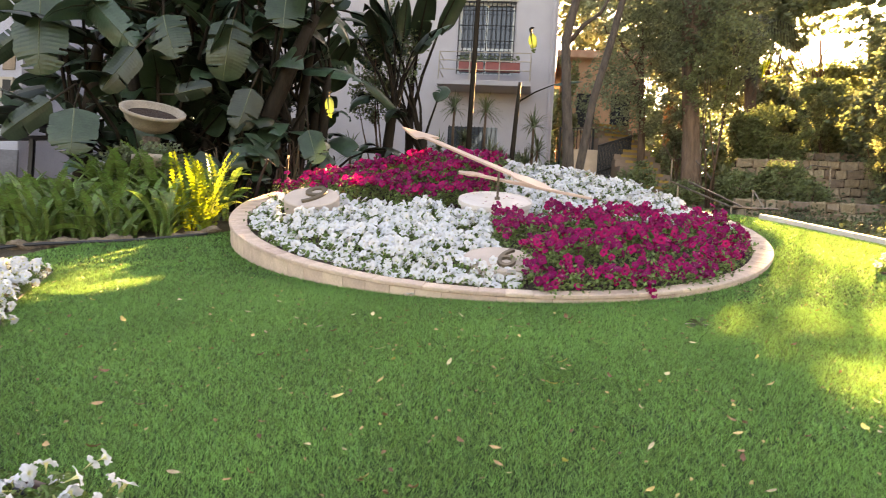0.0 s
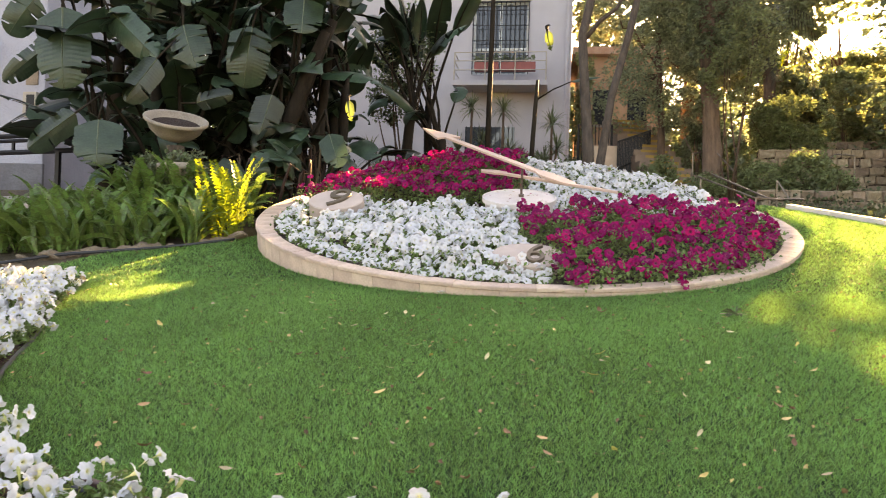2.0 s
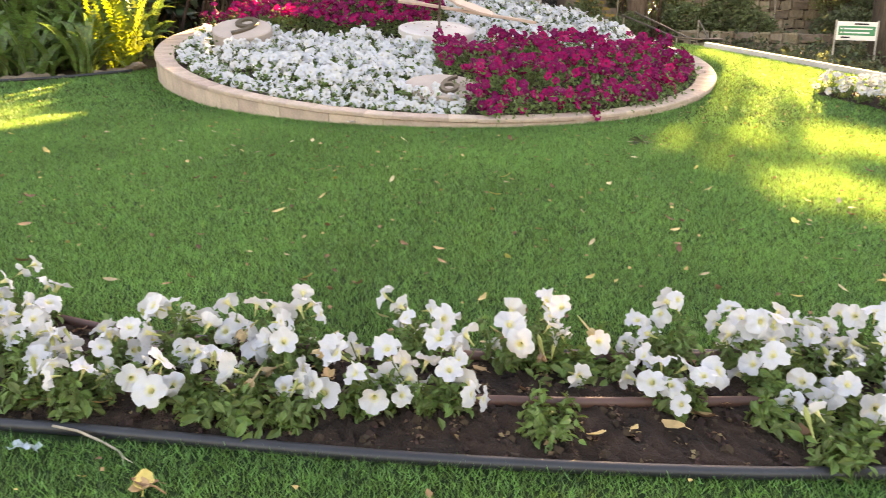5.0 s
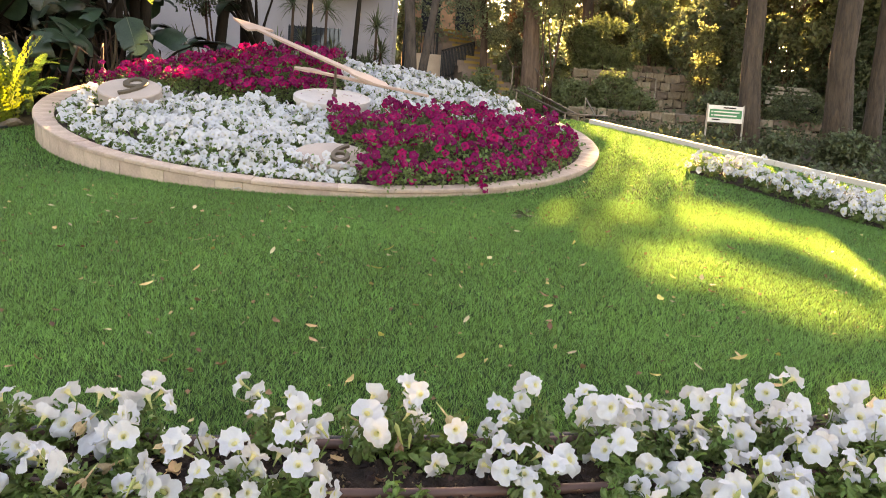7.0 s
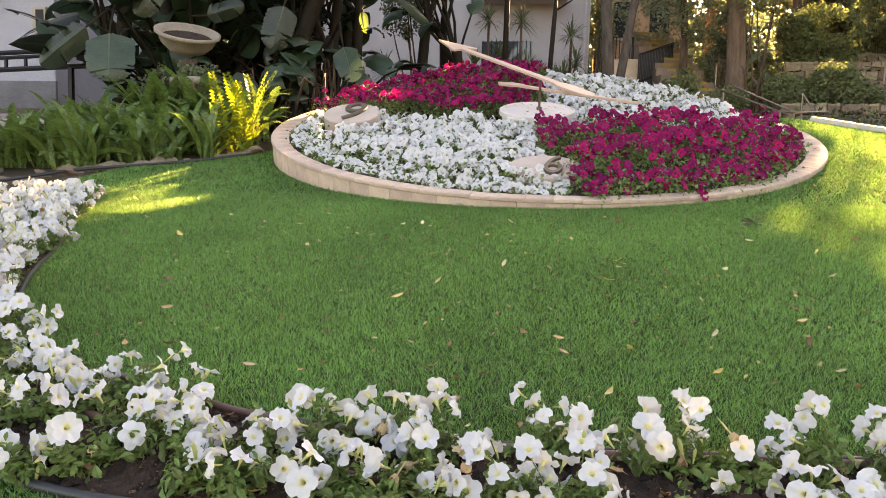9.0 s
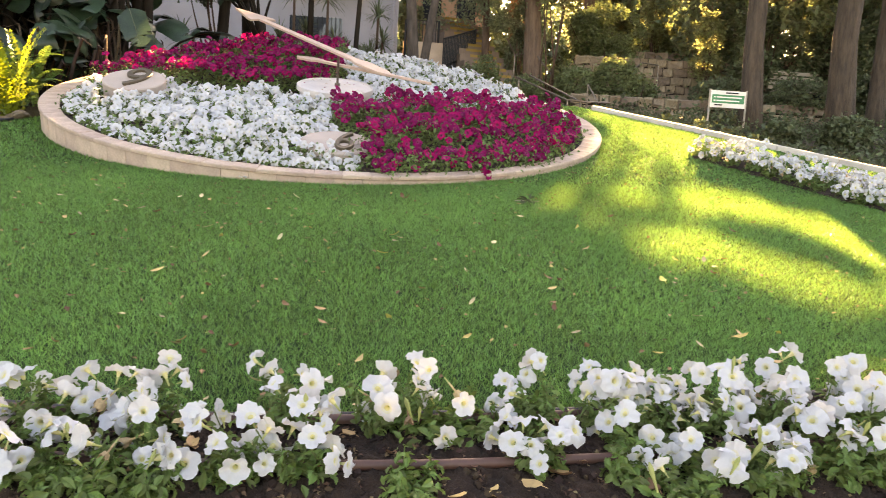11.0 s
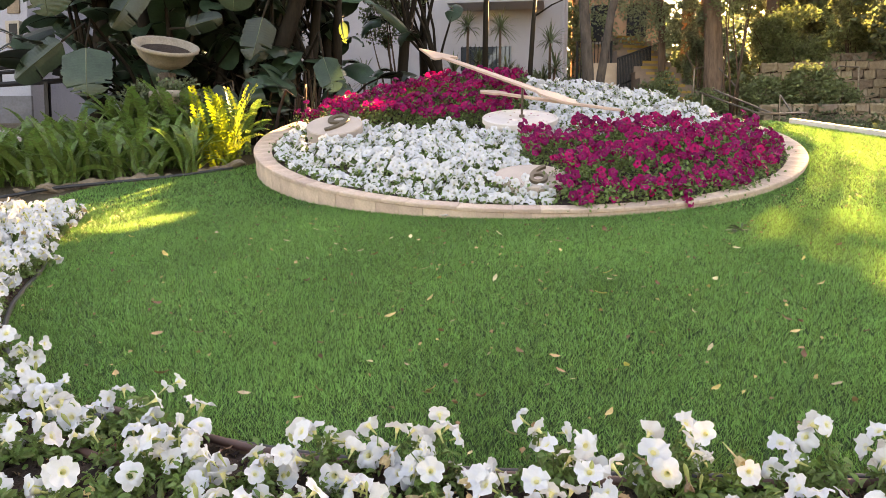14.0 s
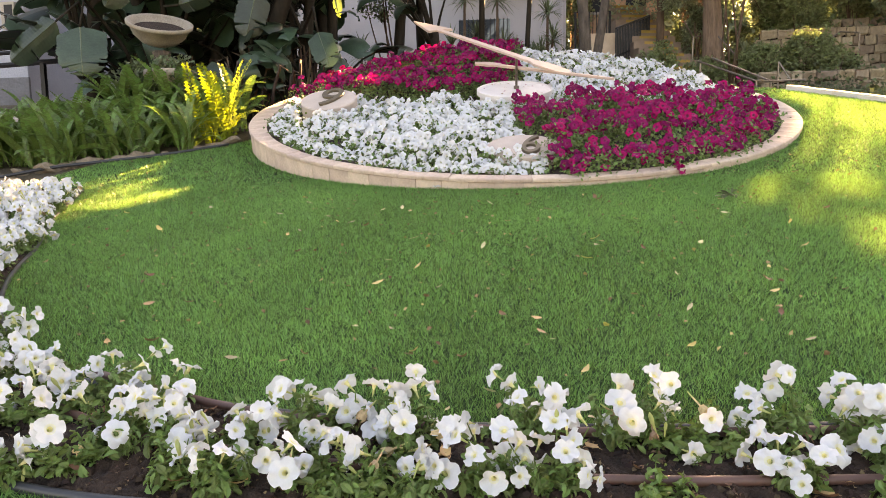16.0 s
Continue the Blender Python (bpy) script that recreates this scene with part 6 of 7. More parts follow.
for k in range(13):
    x = WX0 + (WX1 - WX0) * k / 12
    part("bar", boxed(x - 0.012, -0.058, WZ0, x + 0.012, -0.036, WZ1 - 0.05), M_IRON, grille)
for k in range(5):
    z = WZ0 + 0.1 + 0.45 * k
    part("bar", boxed(WX0, -0.034, z - 0.012, WX1, -0.014, z + 0.012), M_IRON, grille)
balcony = part("balcony", boxed(-3.02, -1.0, 2.08, -0.34, 0.0, 2.22, 0.01), M_WALL, house, "small balcony with a thin painted railing")
for z in (2.52, 2.78, 3.02):
    part("balcony_rail", tubed([(-2.98, 0, z), (-2.98, -0.96, z), (-0.38, -0.96, z), (-0.38, 0, z)], 0.016, 6), M_CONCRETE, balcony)
for x in (-2.98, -2.1, -1.25, -0.38):
    part("balcony_post", tubed([(x, -0.96, 2.2), (x, -0.96, 3.03)], 0.018, 6), M_CONCRETE, balcony)
for x0, x1 in ((-2.42, -1.72), (-1.66, -0.68)):
    box_ob = part("flower_box", boxed(x0, -0.92, 2.52, x1, -0.68, 2.76, 0.015), M_PLANTER, balcony, "dark red flower box")
    g2 = np.random.default_rng(int(abs(x0) * 100))
    part("plant", leaf_mesh(np.column_stack([g2.uniform(x0, x1, 160), g2.normal(-0.8, 0.08, 160), 2.80 + np.abs(g2.normal(0, 0.09, 160))]), 0.08, g2, M_DARKLEAF, keep_sun=False), None, box_ob)["kind"] = "stuff"
vent = part("low_window", boxed(-2.73, -0.02, 0.38, -1.26, 0.0, 1.05), M_GLASS, house, "dark low window with iron bars")
for k in range(12):
    x = -2.7 + 0.125 * k
    part("bar", boxed(x, -0.05, 0.36, x + 0.02, -0.03, 1.07), M_IRON, vent)
part("downpipe", tubed([(0.2, -0.06, -1), (0.2, -0.06, 11)], 0.05, 8), M_WALL, house)


# ---- spiky dracaenas in front of the house ----
def dracaena(x, y, z0, heads, seed):
    gen = np.random.default_rng(seed)
    ob = thing("dracaena", pose(x, y, z0), "thin-stemmed dracaena with spiky leaf heads", "dracaena")
    for hx, hy, hz in heads:
        part("stem", tubed([(hx * 0.2, hy, -0.2), (hx * 0.6, hy, hz * 0.5), (hx, hy, hz)], [0.045, 0.035, 0.025], 7), M_BARK, ob, smooth=True)
        V, F = [], []
        for _ in range(70):
            a, e, l = gen.uniform(0, 6.28), gen.uniform(-0.6, 1.4), gen.uniform(0.35, 0.55)
            d = np.array([math.cos(a) * math.cos(e), math.sin(a) * math.cos(e), math.sin(e)])
            s = np.cross(d, [0, 0, 1.0])
            s = s / (np.linalg.norm(s) + 1e-6) * 0.014
            b, o = len(V), np.array([hx, hy, hz + gen.uniform(-0.1, 0.06)])
            V += [o - s, o + s, o + d * l * 0.6 + s * 0.8, o + d * l * 0.6 - s * 0.8, o + d * l + np.array([0, 0, -0.08])]
            F += [(b, b + 1, b + 2, b + 3), (b + 3, b + 2, b + 4)]
        part("leaf_head", mesh_of(V, F, [M_DARKLEAF]), None, ob)
    return ob


for k, (x, y, heads) in enumerate([(-2.0, 17.2, [(0, 0, 2.0), (0.25, 0.1, 1.2), (-0.3, 0, 1.0)]), (-1.25, 17.0, [(0, 0, 1.9), (0.15, 0, 0.9)]), (-0.15, 17.0, [(0, 0, 1.6), (0.12, 0, 1.0), (-0.15, 0.1, 0.7)]),
                                   (-0.85, 16.6, [(0, 0, 0.7), (0.3, 0, 0.5)]), (-1.7, 16.4, [(0, 0, 0.6)]), (-4.3, 16.8, [(0, 0, 0.9), (0.2, 0, 0.5)])]):
    dracaena(x, y, gz(x, y), heads, 700 + k)
shrub(-3.3, 15.6, [(0, 0, 3.0, 0.8, 0.6, 0.9), (-0.3, 0, 1.9, 0.5, 0.4, 0.5)], 4200, 0.075, M_DARKLEAF, "small-leaved evergreen shrub against the house", 720)
shrub(-1.0, 15.6, [(0, 0, 0.3, 1.0, 0.5, 0.3), (-1.6, 0.2, 0.3, 0.9, 0.5, 0.35)], 4500, 0.07, M_DARKLEAF, "low dark green planting at the foot of the house", 721)
shrub(0.75, 22.6, [(0, 0, 2.2, 0.3, 0.3, 1.4), (0.05, 0, 4.6, 0.3, 0.3, 1.5)], 3600, 0.1, M_SUNLEAF, "sunlit climber at the corner of the house", 722)

# ---- kerb, steps, rails and sign past the lawn ----
kerb_dir = (KERB_B - KERB_A).normalized()
kerb_len = (KERB_B - KERB_A).length
M_KERB = material("kerb_stone", (0.55, 0.50, 0.44), 0.7, 0.15, 4, 60, 0.3, 0.006, random_hue=0.08)
kerb = tagged(new("kerb"), "pale stone kerb along the edge of the lawn", "kerb", kind="structure")
ang = math.degrees(math.atan2(kerb_dir.y, kerb_dir.x))
NK = 12
for k in range(NK):
    a, b = KERB_A + kerb_dir * (kerb_len * k / NK), KERB_A + kerb_dir * (kerb_len * (k + 1) / NK)
    za, zb = gz(a.x, a.y), gz(b.x, b.y)
    l = (b - a).length
    o = part("kerb_stone", boxed(0.003, 0.0, -0.3, math.hypot(l, zb - za) - 0.003, 0.11, 0.06, 0.012), M_KERB, kerb)
    o.matrix_basis = Matrix.Translation((a.x, a.y, za)) @ pose(0, 0, 0, 0, 0, ang) @ pose(0, 0, 0, 0, -math.degrees(math.atan2(zb - za, l)), 0)

sign = thing("garden_sign", pose(5.65, 12.0, gz(5.65, 12)), "green and white direction sign on two thin posts", "sign")
zs = 2.55 - gz(5.65, 12)
M_SIGNW = material("sign_white", (0.72, 0.70, 0.64), 0.5, 0.08, 6, 40, 0)
M_SIGNG = material("sign_green", (0.03, 0.22, 0.09), 0.5, 0.08, 6, 40, 0)
for x in (-0.31, 0.30):
    part("post", tubed([(x, 0, -0.2), (x, 0, zs + 0.02)], 0.016, 8), M_CONCRETE, sign)
board = part("board", boxed(-0.30, -0.012, zs - 0.27, 0.29, 0.012, zs, 0.004), M_SIGNW, sign)
part("green_field", boxed(-0.275, -0.018, zs - 0.20, 0.265, -0.0125, zs - 0.065), M_SIGNG, board)
for z0, x0, x1 in ((-0.115, -0.2, 0.22), (-0.17, -0.2, 0.18), (-0.045, -0.05, 0.16), (-0.24, -0.23, -0.1)):
    part("text_bar", boxed(x0, -0.022, zs + z0, x1, -0.0185, zs + z0 + 0.02), M_SIGNW if z0 < -0.1 and z0 > -0.2 else M_IRON, board)
for z0 in (-0.115, -0.17):
    part("text_bar", boxed(-0.25, -0.022, zs + z0, -0.22, -0.0185, zs + z0 + 0.02), M_SIGNW, board)

# steps with yellow edges, climbing behind the clock
M_STEP = material("step_stone", (0.20, 0.14, 0.105), 0.85, 0.25, 4, 50, 0.4, 0.01)
M_YELLOW = material("yellow_paint", (0.30, 0.18, 0.03), 0.6, 0.15, 8, 60, 0.2, 0.003)
stairs = tagged(new("stairs"), "stone steps with yellow-painted edges", "stairs", kind="structure")
sm = Matrix.Translation((2.75, 15.9, 2.47)) @ pose(0, 0, 0, 0, 0, 15)
for k in range(14):
    o = part("step", boxed(-0.55, 0.3 * k, -0.5, 0.55, 0.3 * k + 0.297, 0.17 * (k + 1), 0.008), M_STEP, stairs)
    o.matrix_basis = sm
    e = part("yellow_edge", boxed(-0.30, 0.3 * k - 0.006, 0.17 * (k + 1) - 0.055, 0.36, 0.3 * k + 0.03, 0.17 * (k + 1) + 0.004), M_YELLOW, o)


def pipe_rail(name, label, runs, posts, mat=None, r=0.017):
    ob = thing(name, pose(*runs[0][0]), label, "handrail")
    o0 = np.array(runs[0][0])
    for run in runs:
        part("rail", tubed([tuple(np.array(p) - o0) for p in run], r, 8), mat or M_STEEL, ob)
    for x, y, z in posts:
        part("post", tubed([(x - o0[0], y - o0[1], gz(x, y) - 0.2 - o0[2]), (x - o0[0], y - o0[1], z - o0[2])], r, 8), mat or M_STEEL, ob)
    return ob


pipe_rail("handrail", "dark metal pipe handrail along the steps", [[(2.51, 14, 2.79), (3.28, 13.2, 2.36), (3.7, 13.1, 2.33)], [(2.74, 14, 2.84), (3.63, 13.6, 2.38), (4.18, 13.6, 2.39)]], [(2.55, 14, 2.8), (3.3, 13.2, 2.36), (3.63, 13.6, 2.38)])
pipe_rail("handrail", "dark metal pipe handrail along the steps", [[(2.74, 17, 3.98), (2.94, 17, 3.64), (3.34, 17, 3.69), (3.39, 16.9, 3.67), (3.77, 16.4, 3.07)]], [(2.94, 17, 3.64), (3.34, 17, 3.69)])
pipe_rail("handrail", "dark metal pipe handrail at the stone wall", [[(5.07, 16.6, 3.08), (5.88, 17, 3.65), (6.26, 17, 3.62)]], [(6.26, 17, 3.62), (5.07, 16.6, 3.1)])
pipe_rail("handrail", "short dark metal pipe rail by the steps", [[(3.86, 14, 2.74), (4.03, 13.9, 2.43)]], [(3.86, 14, 2.74)])

fence = thing("iron_fence", pose(1.34, 17.2, 3.2), "black iron bar fence climbing beside the steps", "fence")
F0, F1 = Vector((0, 0, 0.08)), Vector((0.86, 1.3, 0.55))
for k in range(23):
    q = F0.lerp(F1, k / 22)
    part("bar", boxed(q.x - 0.014, q.y - 0.014, q.z - 0.35, q.x + 0.014, q.y + 0.014, q.z + 0.63), M_IRON, fence)
for dz in (0.03, 0.63):
    part("rail", tubed([F0 + Vector((0, 0, dz)), F1 + Vector((0, 0, dz))], 0.022, 6), M_IRON, fence)
M_CREAMWALL = material("cream_render", (0.44, 0.33, 0.24), 0.9, 0.2, 4, 40, 0.4, 0.01)
cheek = tagged(part("retaining_wall", boxed(0.62, 17.35, 2.4, 1.34, 18.6, 3.84, 0.02), M_CREAMWALL), "low cream-coloured wall beside the steps", "wall", kind="structure")
far_house = thing("house", pose(0.6, 24.5, 3.2), "warm plastered house seen between the trees", "house")
M_WARM = material("warm_plaster", (0.42, 0.25, 0.15), 0.9, 0.2, 2, 30, 0.4, 0.01)
part("wall", boxed(0, 0, -1, 2.6, 4, 4.6, 0.02), M_WARM, far_house)
part("roof", boxed(-0.2, -0.3, 4.6, 2.8, 4.2, 4.85, 0.03), M_TERRA, far_house)
for x in (0.5, 1.6):
    w = part("window", boxed(x, -0.03, 2.4, x + 0.6, -0.004, 3.5), M_IRON, far_house)
    part("sill", boxed(x - 0.06, -0.1, 2.3, x + 0.66, -0.004, 2.38), M_CONCRETE, w)
gate = thing("iron_gate", pose(1.0, 18.6, gz(1.0, 18.6)), "tall black iron gate with close bars", "gate")
part("gate_frame", tubed([(-0.5, 0, 0), (-0.5, 0, 1.7), (0.3, 0, 1.7), (0.3, 0, 0)], 0.03, 6), M_IRON, gate)
for k in range(9):
    part("bar", boxed(-0.42 + 0.08 * k, -0.01, 0.05, -0.40 + 0.08 * k, 0.01, 1.7), M_IRON, gate)

# terraced stone walls
M_WALLSTONE = material("wall_stone", (0.24, 0.185, 0.13), 0.9, 0.35, 5, 40, 0.7, 0.02, random_hue=0.25)


def stone_wall(name, x0, y0, x1, y1, z0, rows, label, seed):
    gen = np.random.default_rng(seed)
    ob = tagged(new(name), label, "stone wall", kind="structure")
    d = Vector((x1 - x0, y1 - y0, 0))
    l, a = d.length, math.degrees(math.atan2(d.y, d.x))
    ob.matrix_basis = pose(x0, y0, z0, 0, 0, a)
    part("core", boxed(0, 0.06, -0.6, l, 0.5, rows * 0.2 - 0.03), M_SOIL, ob)
    stones = []
    for s in range(4):
        bm = boxed(-0.5, 0, 0.012, 0.5, 0.2, 0.19, 0.03)
        for v in bm.verts:
            v.co += Vector(gen.normal(0, 0.02, 3))
        me = bpy.data.meshes.new("stone")
        bm.to_mesh(me)
        bm.free()
        me.materials.append(M_WALLSTONE)
        stones.append(me)
    for r in range(rows):
        x = -gen.uniform(0, 0.2)
        while x < l - 0.1:
            w = gen.uniform(0.16, 0.42)
            o = part("stone", stones[gen.integers(0, 4)], None, ob)
            o.matrix_basis = pose(x + w / 2, gen.uniform(-0.02, 0.02), r * 0.2) @ Matrix.Diagonal((w - 0.015, 1, 1, 1))
            x += w
    return ob


stone_wall("terrace_wall", 4.6, 18.0, 10.8, 17.4, gz(7, 17.7) - 0.15, 6, "rough brown stone terrace wall", 800)
stone_wall("terrace_wall", 5.6, 20.3, 12.0, 19.6, gz(8, 20) + 0.6, 4, "upper rough brown stone terrace wall", 801)
stone_wall("terrace_wall", 4.0, 15.0, 9.6, 14.6, gz(7, 14.8) - 0.1, 2, "low stone edging of the planted terrace", 802)

bench = thing("park_bench", pose(9.4, 16.6, gz(9.4, 16.6)), "pale slatted park bench on the terrace", "bench")
for k in range(4):
    part("back_slat", boxed(-0.6, 0.2, 0.5 + 0.11 * k, 0.6, 0.225, 0.58 + 0.11 * k, 0.004), M_CONCRETE, bench)
for k in range(3):
    part("seat_slat", boxed(-0.6, -0.2 + 0.13 * k, 0.42, 0.6, -0.1 + 0.13 * k, 0.445, 0.004), M_CONCRETE, bench)
for x in (-0.5, 0.5):
    part("leg", boxed(x - 0.03, -0.2, -0.05, x + 0.03, 0.24, 0.42, 0.006), M_IRON, bench)

side = thing("side_building", pose(11.75, 15.2, 2.2), "old beige building with a dark tiled roof behind the trees", "building")
M_OLD = material("old_render", (0.17, 0.135, 0.1), 0.9, 0.3, 2, 30, 0.5, 0.02)
M_ROOF = material("dark_roof", (0.05, 0.035, 0.026), 0.85, 0.4, 6, 40, 0.6, 0.02)
part("wall", boxed(0, 0, -0.3, 6, 0.9, 2.55), M_OLD, side)
roof = bmesh.new()
box(roof, -0.12, -0.35, 2.55, 6.4, 1.2, 2.72, 0.02)
box(roof, 0.1, 0.0, 2.72, 6.2, 1.0, 3.5, 0.3)
part("roof", roof, M_ROOF, side)
part("downpipe", tubed([(0.08, -0.08, 0.9), (0.12, -0.08, 2.55)], 0.06, 8), M_CONCRETE, side)
part("window_frame", boxed(0.62, -0.05, 1.3, 1.68, -0.004, 2.35, 0.01), M_ROOF, side)
part("pane", boxed(0.7, -0.06, 1.38, 1.6, -0.052, 2.28), M_GLASS, side)
part("ledge", boxed(-0.1, -0.3, 0.9, 6, -0.004, 1.02), M_CONCRETE, side)


def yucca(x, y, s, seed):
    gen = np.random.default_rng(seed)
    ob = thing("yucca", pose(x, y, gz(x, y) - 0.02), "small spiky yucca with striped leaves", "yucca")
    V, F = [], []
    for _ in range(34):
        a, e, l = gen.uniform(0, 6.28), gen.uniform(0.2, 1.4), s * gen.uniform(0.7, 1.1)
        d = np.array([math.cos(a) * math.cos(e), math.sin(a) * math.cos(e), math.sin(e)])
        w = np.cross(d, [0, 0, 1.0])
        w = w / (np.linalg.norm(w) + 1e-6) * 0.03 * s * 2
        b = len(V)
        V += [-w * 0.5, w * 0.5, d * l * 0.55 + w * 0.6, d * l * 0.55 - w * 0.6, d * l + np.array([0, 0, -0.12 * s])]
        F += [(b, b + 1, b + 2, b + 3), (b + 3, b + 2, b + 4)]
    part("rosette", mesh_of(V, F, [M_SUNLEAF]), None, ob)


yucca(8.05, 11.3, 0.5, 820)
yucca(6.5, 13.6, 0.45, 821)
yucca(5.4, 12.4, 0.3, 822)
palm = thing("palm", pose(6.6, 24, gz(6.6, 24)), "palm with a dark trunk and sunlit hanging fronds", "palm")
part("trunk", tubed([(0, 0, -0.2), (0.05, 0, 2.0), (0.0, 0, 3.9)], [0.2, 0.17, 0.24], 10), M_BARK, palm, smooth=True)
gen = np.random.default_rng(830)
for k in range(26):
    # every third frond takes the fern colour with sunlight put into it
    o = part("frond", FRONDS_LIT[gen.integers(0, 4)] if k % 3 == 0 else FRONDS[gen.integers(0, 5)], None, palm)
    o.matrix_basis = pose(0, 0, 3.8, 0, 0, gen.uniform(0, 360)) @ pose(0, 0, 0, gen.uniform(-75, 20), 0, 0) @ Matrix.Scale(gen.uniform(1.3, 2.0), 4)

# ---- fallen leaves ----
M_DRY = [material("dry_leaf_" + n, c, 0.7, 0.25, 20, 90, 0.2, 0.003, random_hue=0.25) for n, c in (("tan", (0.45, 0.29, 0.13)), ("yellow", (0.55, 0.42, 0.12)), ("brown", (0.20, 0.10, 0.05)), ("pale", (0.42, 0.34, 0.19)))]


def dry_leaf(length, width, curl, mat, seed):
    gen = np.random.default_rng(seed)
    V, F, n = [], [], 6
    for k in range(n + 1):
        t = k / n
        w = width * math.sin(math.pi * (0.04 + 0.94 * t)) ** 0.8
        z = curl * (t - 0.5) ** 2 * 4
        for s in (-1, 0, 1):
            V.append((s * w * 0.5 + gen.normal(0, width * 0.03), (t - 0.5) * length, z + abs(s) * curl * 0.6 * gen.uniform(0.6, 1.2)))
    for k in range(n):
        for s in (0, 1):
            a = 3 * k + s
            F.append((a, a + 1, a + 4, a + 3))
    b = len(V)
    V += [(0, -0.5 * length, curl), (0.003, -0.5 * length, curl), (0.003, -0.75 * length, curl * 0.4), (0, -0.75 * length, curl * 0.4)]
    F.append((b, b + 1, b + 2, b + 3))
    return mesh_of(V, F, [mat], smooth=True)


DRY = [dry_leaf(l, w, c, M_DRY[m], 900 + k) for k, (l, w, c, m) in enumerate([(0.075, 0.04, 0.006, 0), (0.085, 0.045, 0.009, 1), (0.06, 0.038, 0.012, 2), (0.09, 0.036, 0.005, 3), (0.055, 0.034, 0.008, 0), (0.07, 0.045, 0.012, 2), (0.05, 0.03, 0.006, 3)])]


def in_beds(x, y):
    """Whether a place lies in a bed or under the clock."""
    if math.hypot(x + 0.464, (y - 9.44) * 1.03) < 3.3:
        return True
    d = np.hypot((b_out[:, 0] + b_in[:, 0]) / 2 - x, (b_out[:, 1] + b_in[:, 1]) / 2 - y).min()
    e = np.hypot((R_OUT[:, 0] + R_IN[:, 0]) / 2 - x, (R_OUT[:, 1] + R_IN[:, 1]) / 2 - y).min()
    return d < 0.3 or e < 0.3


gen = np.random.default_rng(950)
SEEN_LEAVES = [(0.53, 3.06, 1), (0.22, 3.26, 1), (-0.35, 3.34, 6), (-1.26, 2.86, 3), (-0.89, 3.82, 0), (-2.04, 5.48, 3), (-1.96, 3.48, 0), (-0.15, 4.49, 0), (1.34, 6.16, 2), (-0.64, 4.82, 5), (0.18, 4.27, 1), (-0.05, 3.18, 0), (-0.67, 3.43, 0), (0.0, 3.10, 6)]
places = [(x, y, k) for x, y, k in SEEN_LEAVES]
while len(places) < 190:
    x, y = gen.normal(0.3, 1.7), 2.3 + 5.0 * gen.uniform(0, 1)
    if is_lawn(np.array(x), np.array(y)) and not in_beds(x, y):
        places.append((x, y, int(gen.integers(0, 7))))
for x, y, k in places:
    o = new("fallen_leaf", DRY[k])
    o.matrix_basis = pose(x, y, gz(x, y) + 0.031, 12 + gen.normal(0, 14), gen.normal(0, 14), gen.uniform(0, 360)) @ Matrix.Scale(gen.uniform(0.45, 0.9), 4)
    tagged(o, "dry curled leaf fallen on the turf", "fallen leaf", "fallen leaves")
# dry leaves and chips on the soil of the near bed
for _ in range(105):
    i, w = gen.integers(10, 62), gen.uniform(0.1, 0.9)
    p = b_out[i] * (1 - w) + b_in[i] * w
    o = new("fallen_leaf", DRY[[0, 2, 5, 4][gen.integers(0, 4)]])
    o.matrix_basis = pose(p[0], p[1], gz(*p) + 0.05, gen.normal(0, 15), gen.normal(0, 15), gen.uniform(0, 360)) @ Matrix.Scale(gen.uniform(0.4, 0.95), 4)
    tagged(o, "dry brown leaf lying on the bed's soil", "fallen leaf", "dry leaves in the bed")
n = 5200
i, w = gen.integers(0, NB, n), gen.uniform(0.03, 0.97, n)[:, None]
xy = b_out[i] * (1 - w) + b_in[i] * w + gen.normal(0, 0.01, (n, 2))
cz = np.column_stack([xy, lawn_z(xy[:, 0], xy[:, 1]) + 0.035 * np.sin(np.pi * w[:, 0]) + 0.014])
v, f, _ = scattered((SMALL_V * [1, 1, 1.5] - [0, 0.5, 0], SMALL_F, np.zeros(2)), cz, turned(gen.normal(0, 0.6, (n, 3)) + [0, 0, 0.7], gen.uniform(0, 6.28, n)), gen.uniform(0.006, 0.022, n))
M_CHIP = material("bark_chip", (0.12, 0.068, 0.042), 0.9, 0.4, 20, 100, 0, random_hue=0.7, islands=True)
tagged(part("bark_chips", quads_mesh(v, f, [M_CHIP]), None), "crumbs of bark and soil on the bed", "mulch", kind="stuff")

# crumbs of soil on the near bed
n = 5200
i, w = gen.integers(0, NB, n), gen.uniform(0.03, 0.97, n)[:, None]
xy = b_out[i] * (1 - w) + b_in[i] * w + gen.normal(0, 0.012, (n, 2))
cz = np.column_stack([xy, lawn_z(xy[:, 0], xy[:, 1]) + 0.03 * np.sin(np.pi * w[:, 0]) + 0.012])
CLOD_V = np.array([(-1, -0.8, -0.6), (0.9, -1, -0.5), (1, 0.8, -0.6), (-0.8, 1, -0.5), (-0.6, -0.5, 0.5), (0.5, -0.7, 0.65), (0.7, 0.5, 0.5), (-0.5, 0.6, 0.7)]) * 0.5
CLOD_F = np.array([(3, 2, 1, 0), (4, 5, 6, 7), (0, 1, 5, 4), (1, 2, 6, 5), (2, 3, 7, 6), (3, 0, 4, 7)])
v, f, _ = scattered((CLOD_V, CLOD_F, np.zeros(6)), cz, turned(gen.normal(0, 0.6, (n, 3)) + [0, 0, 0.7], gen.uniform(0, 6.28, n)), 0.006 + 0.024 * gen.uniform(0, 1, n) ** 3)
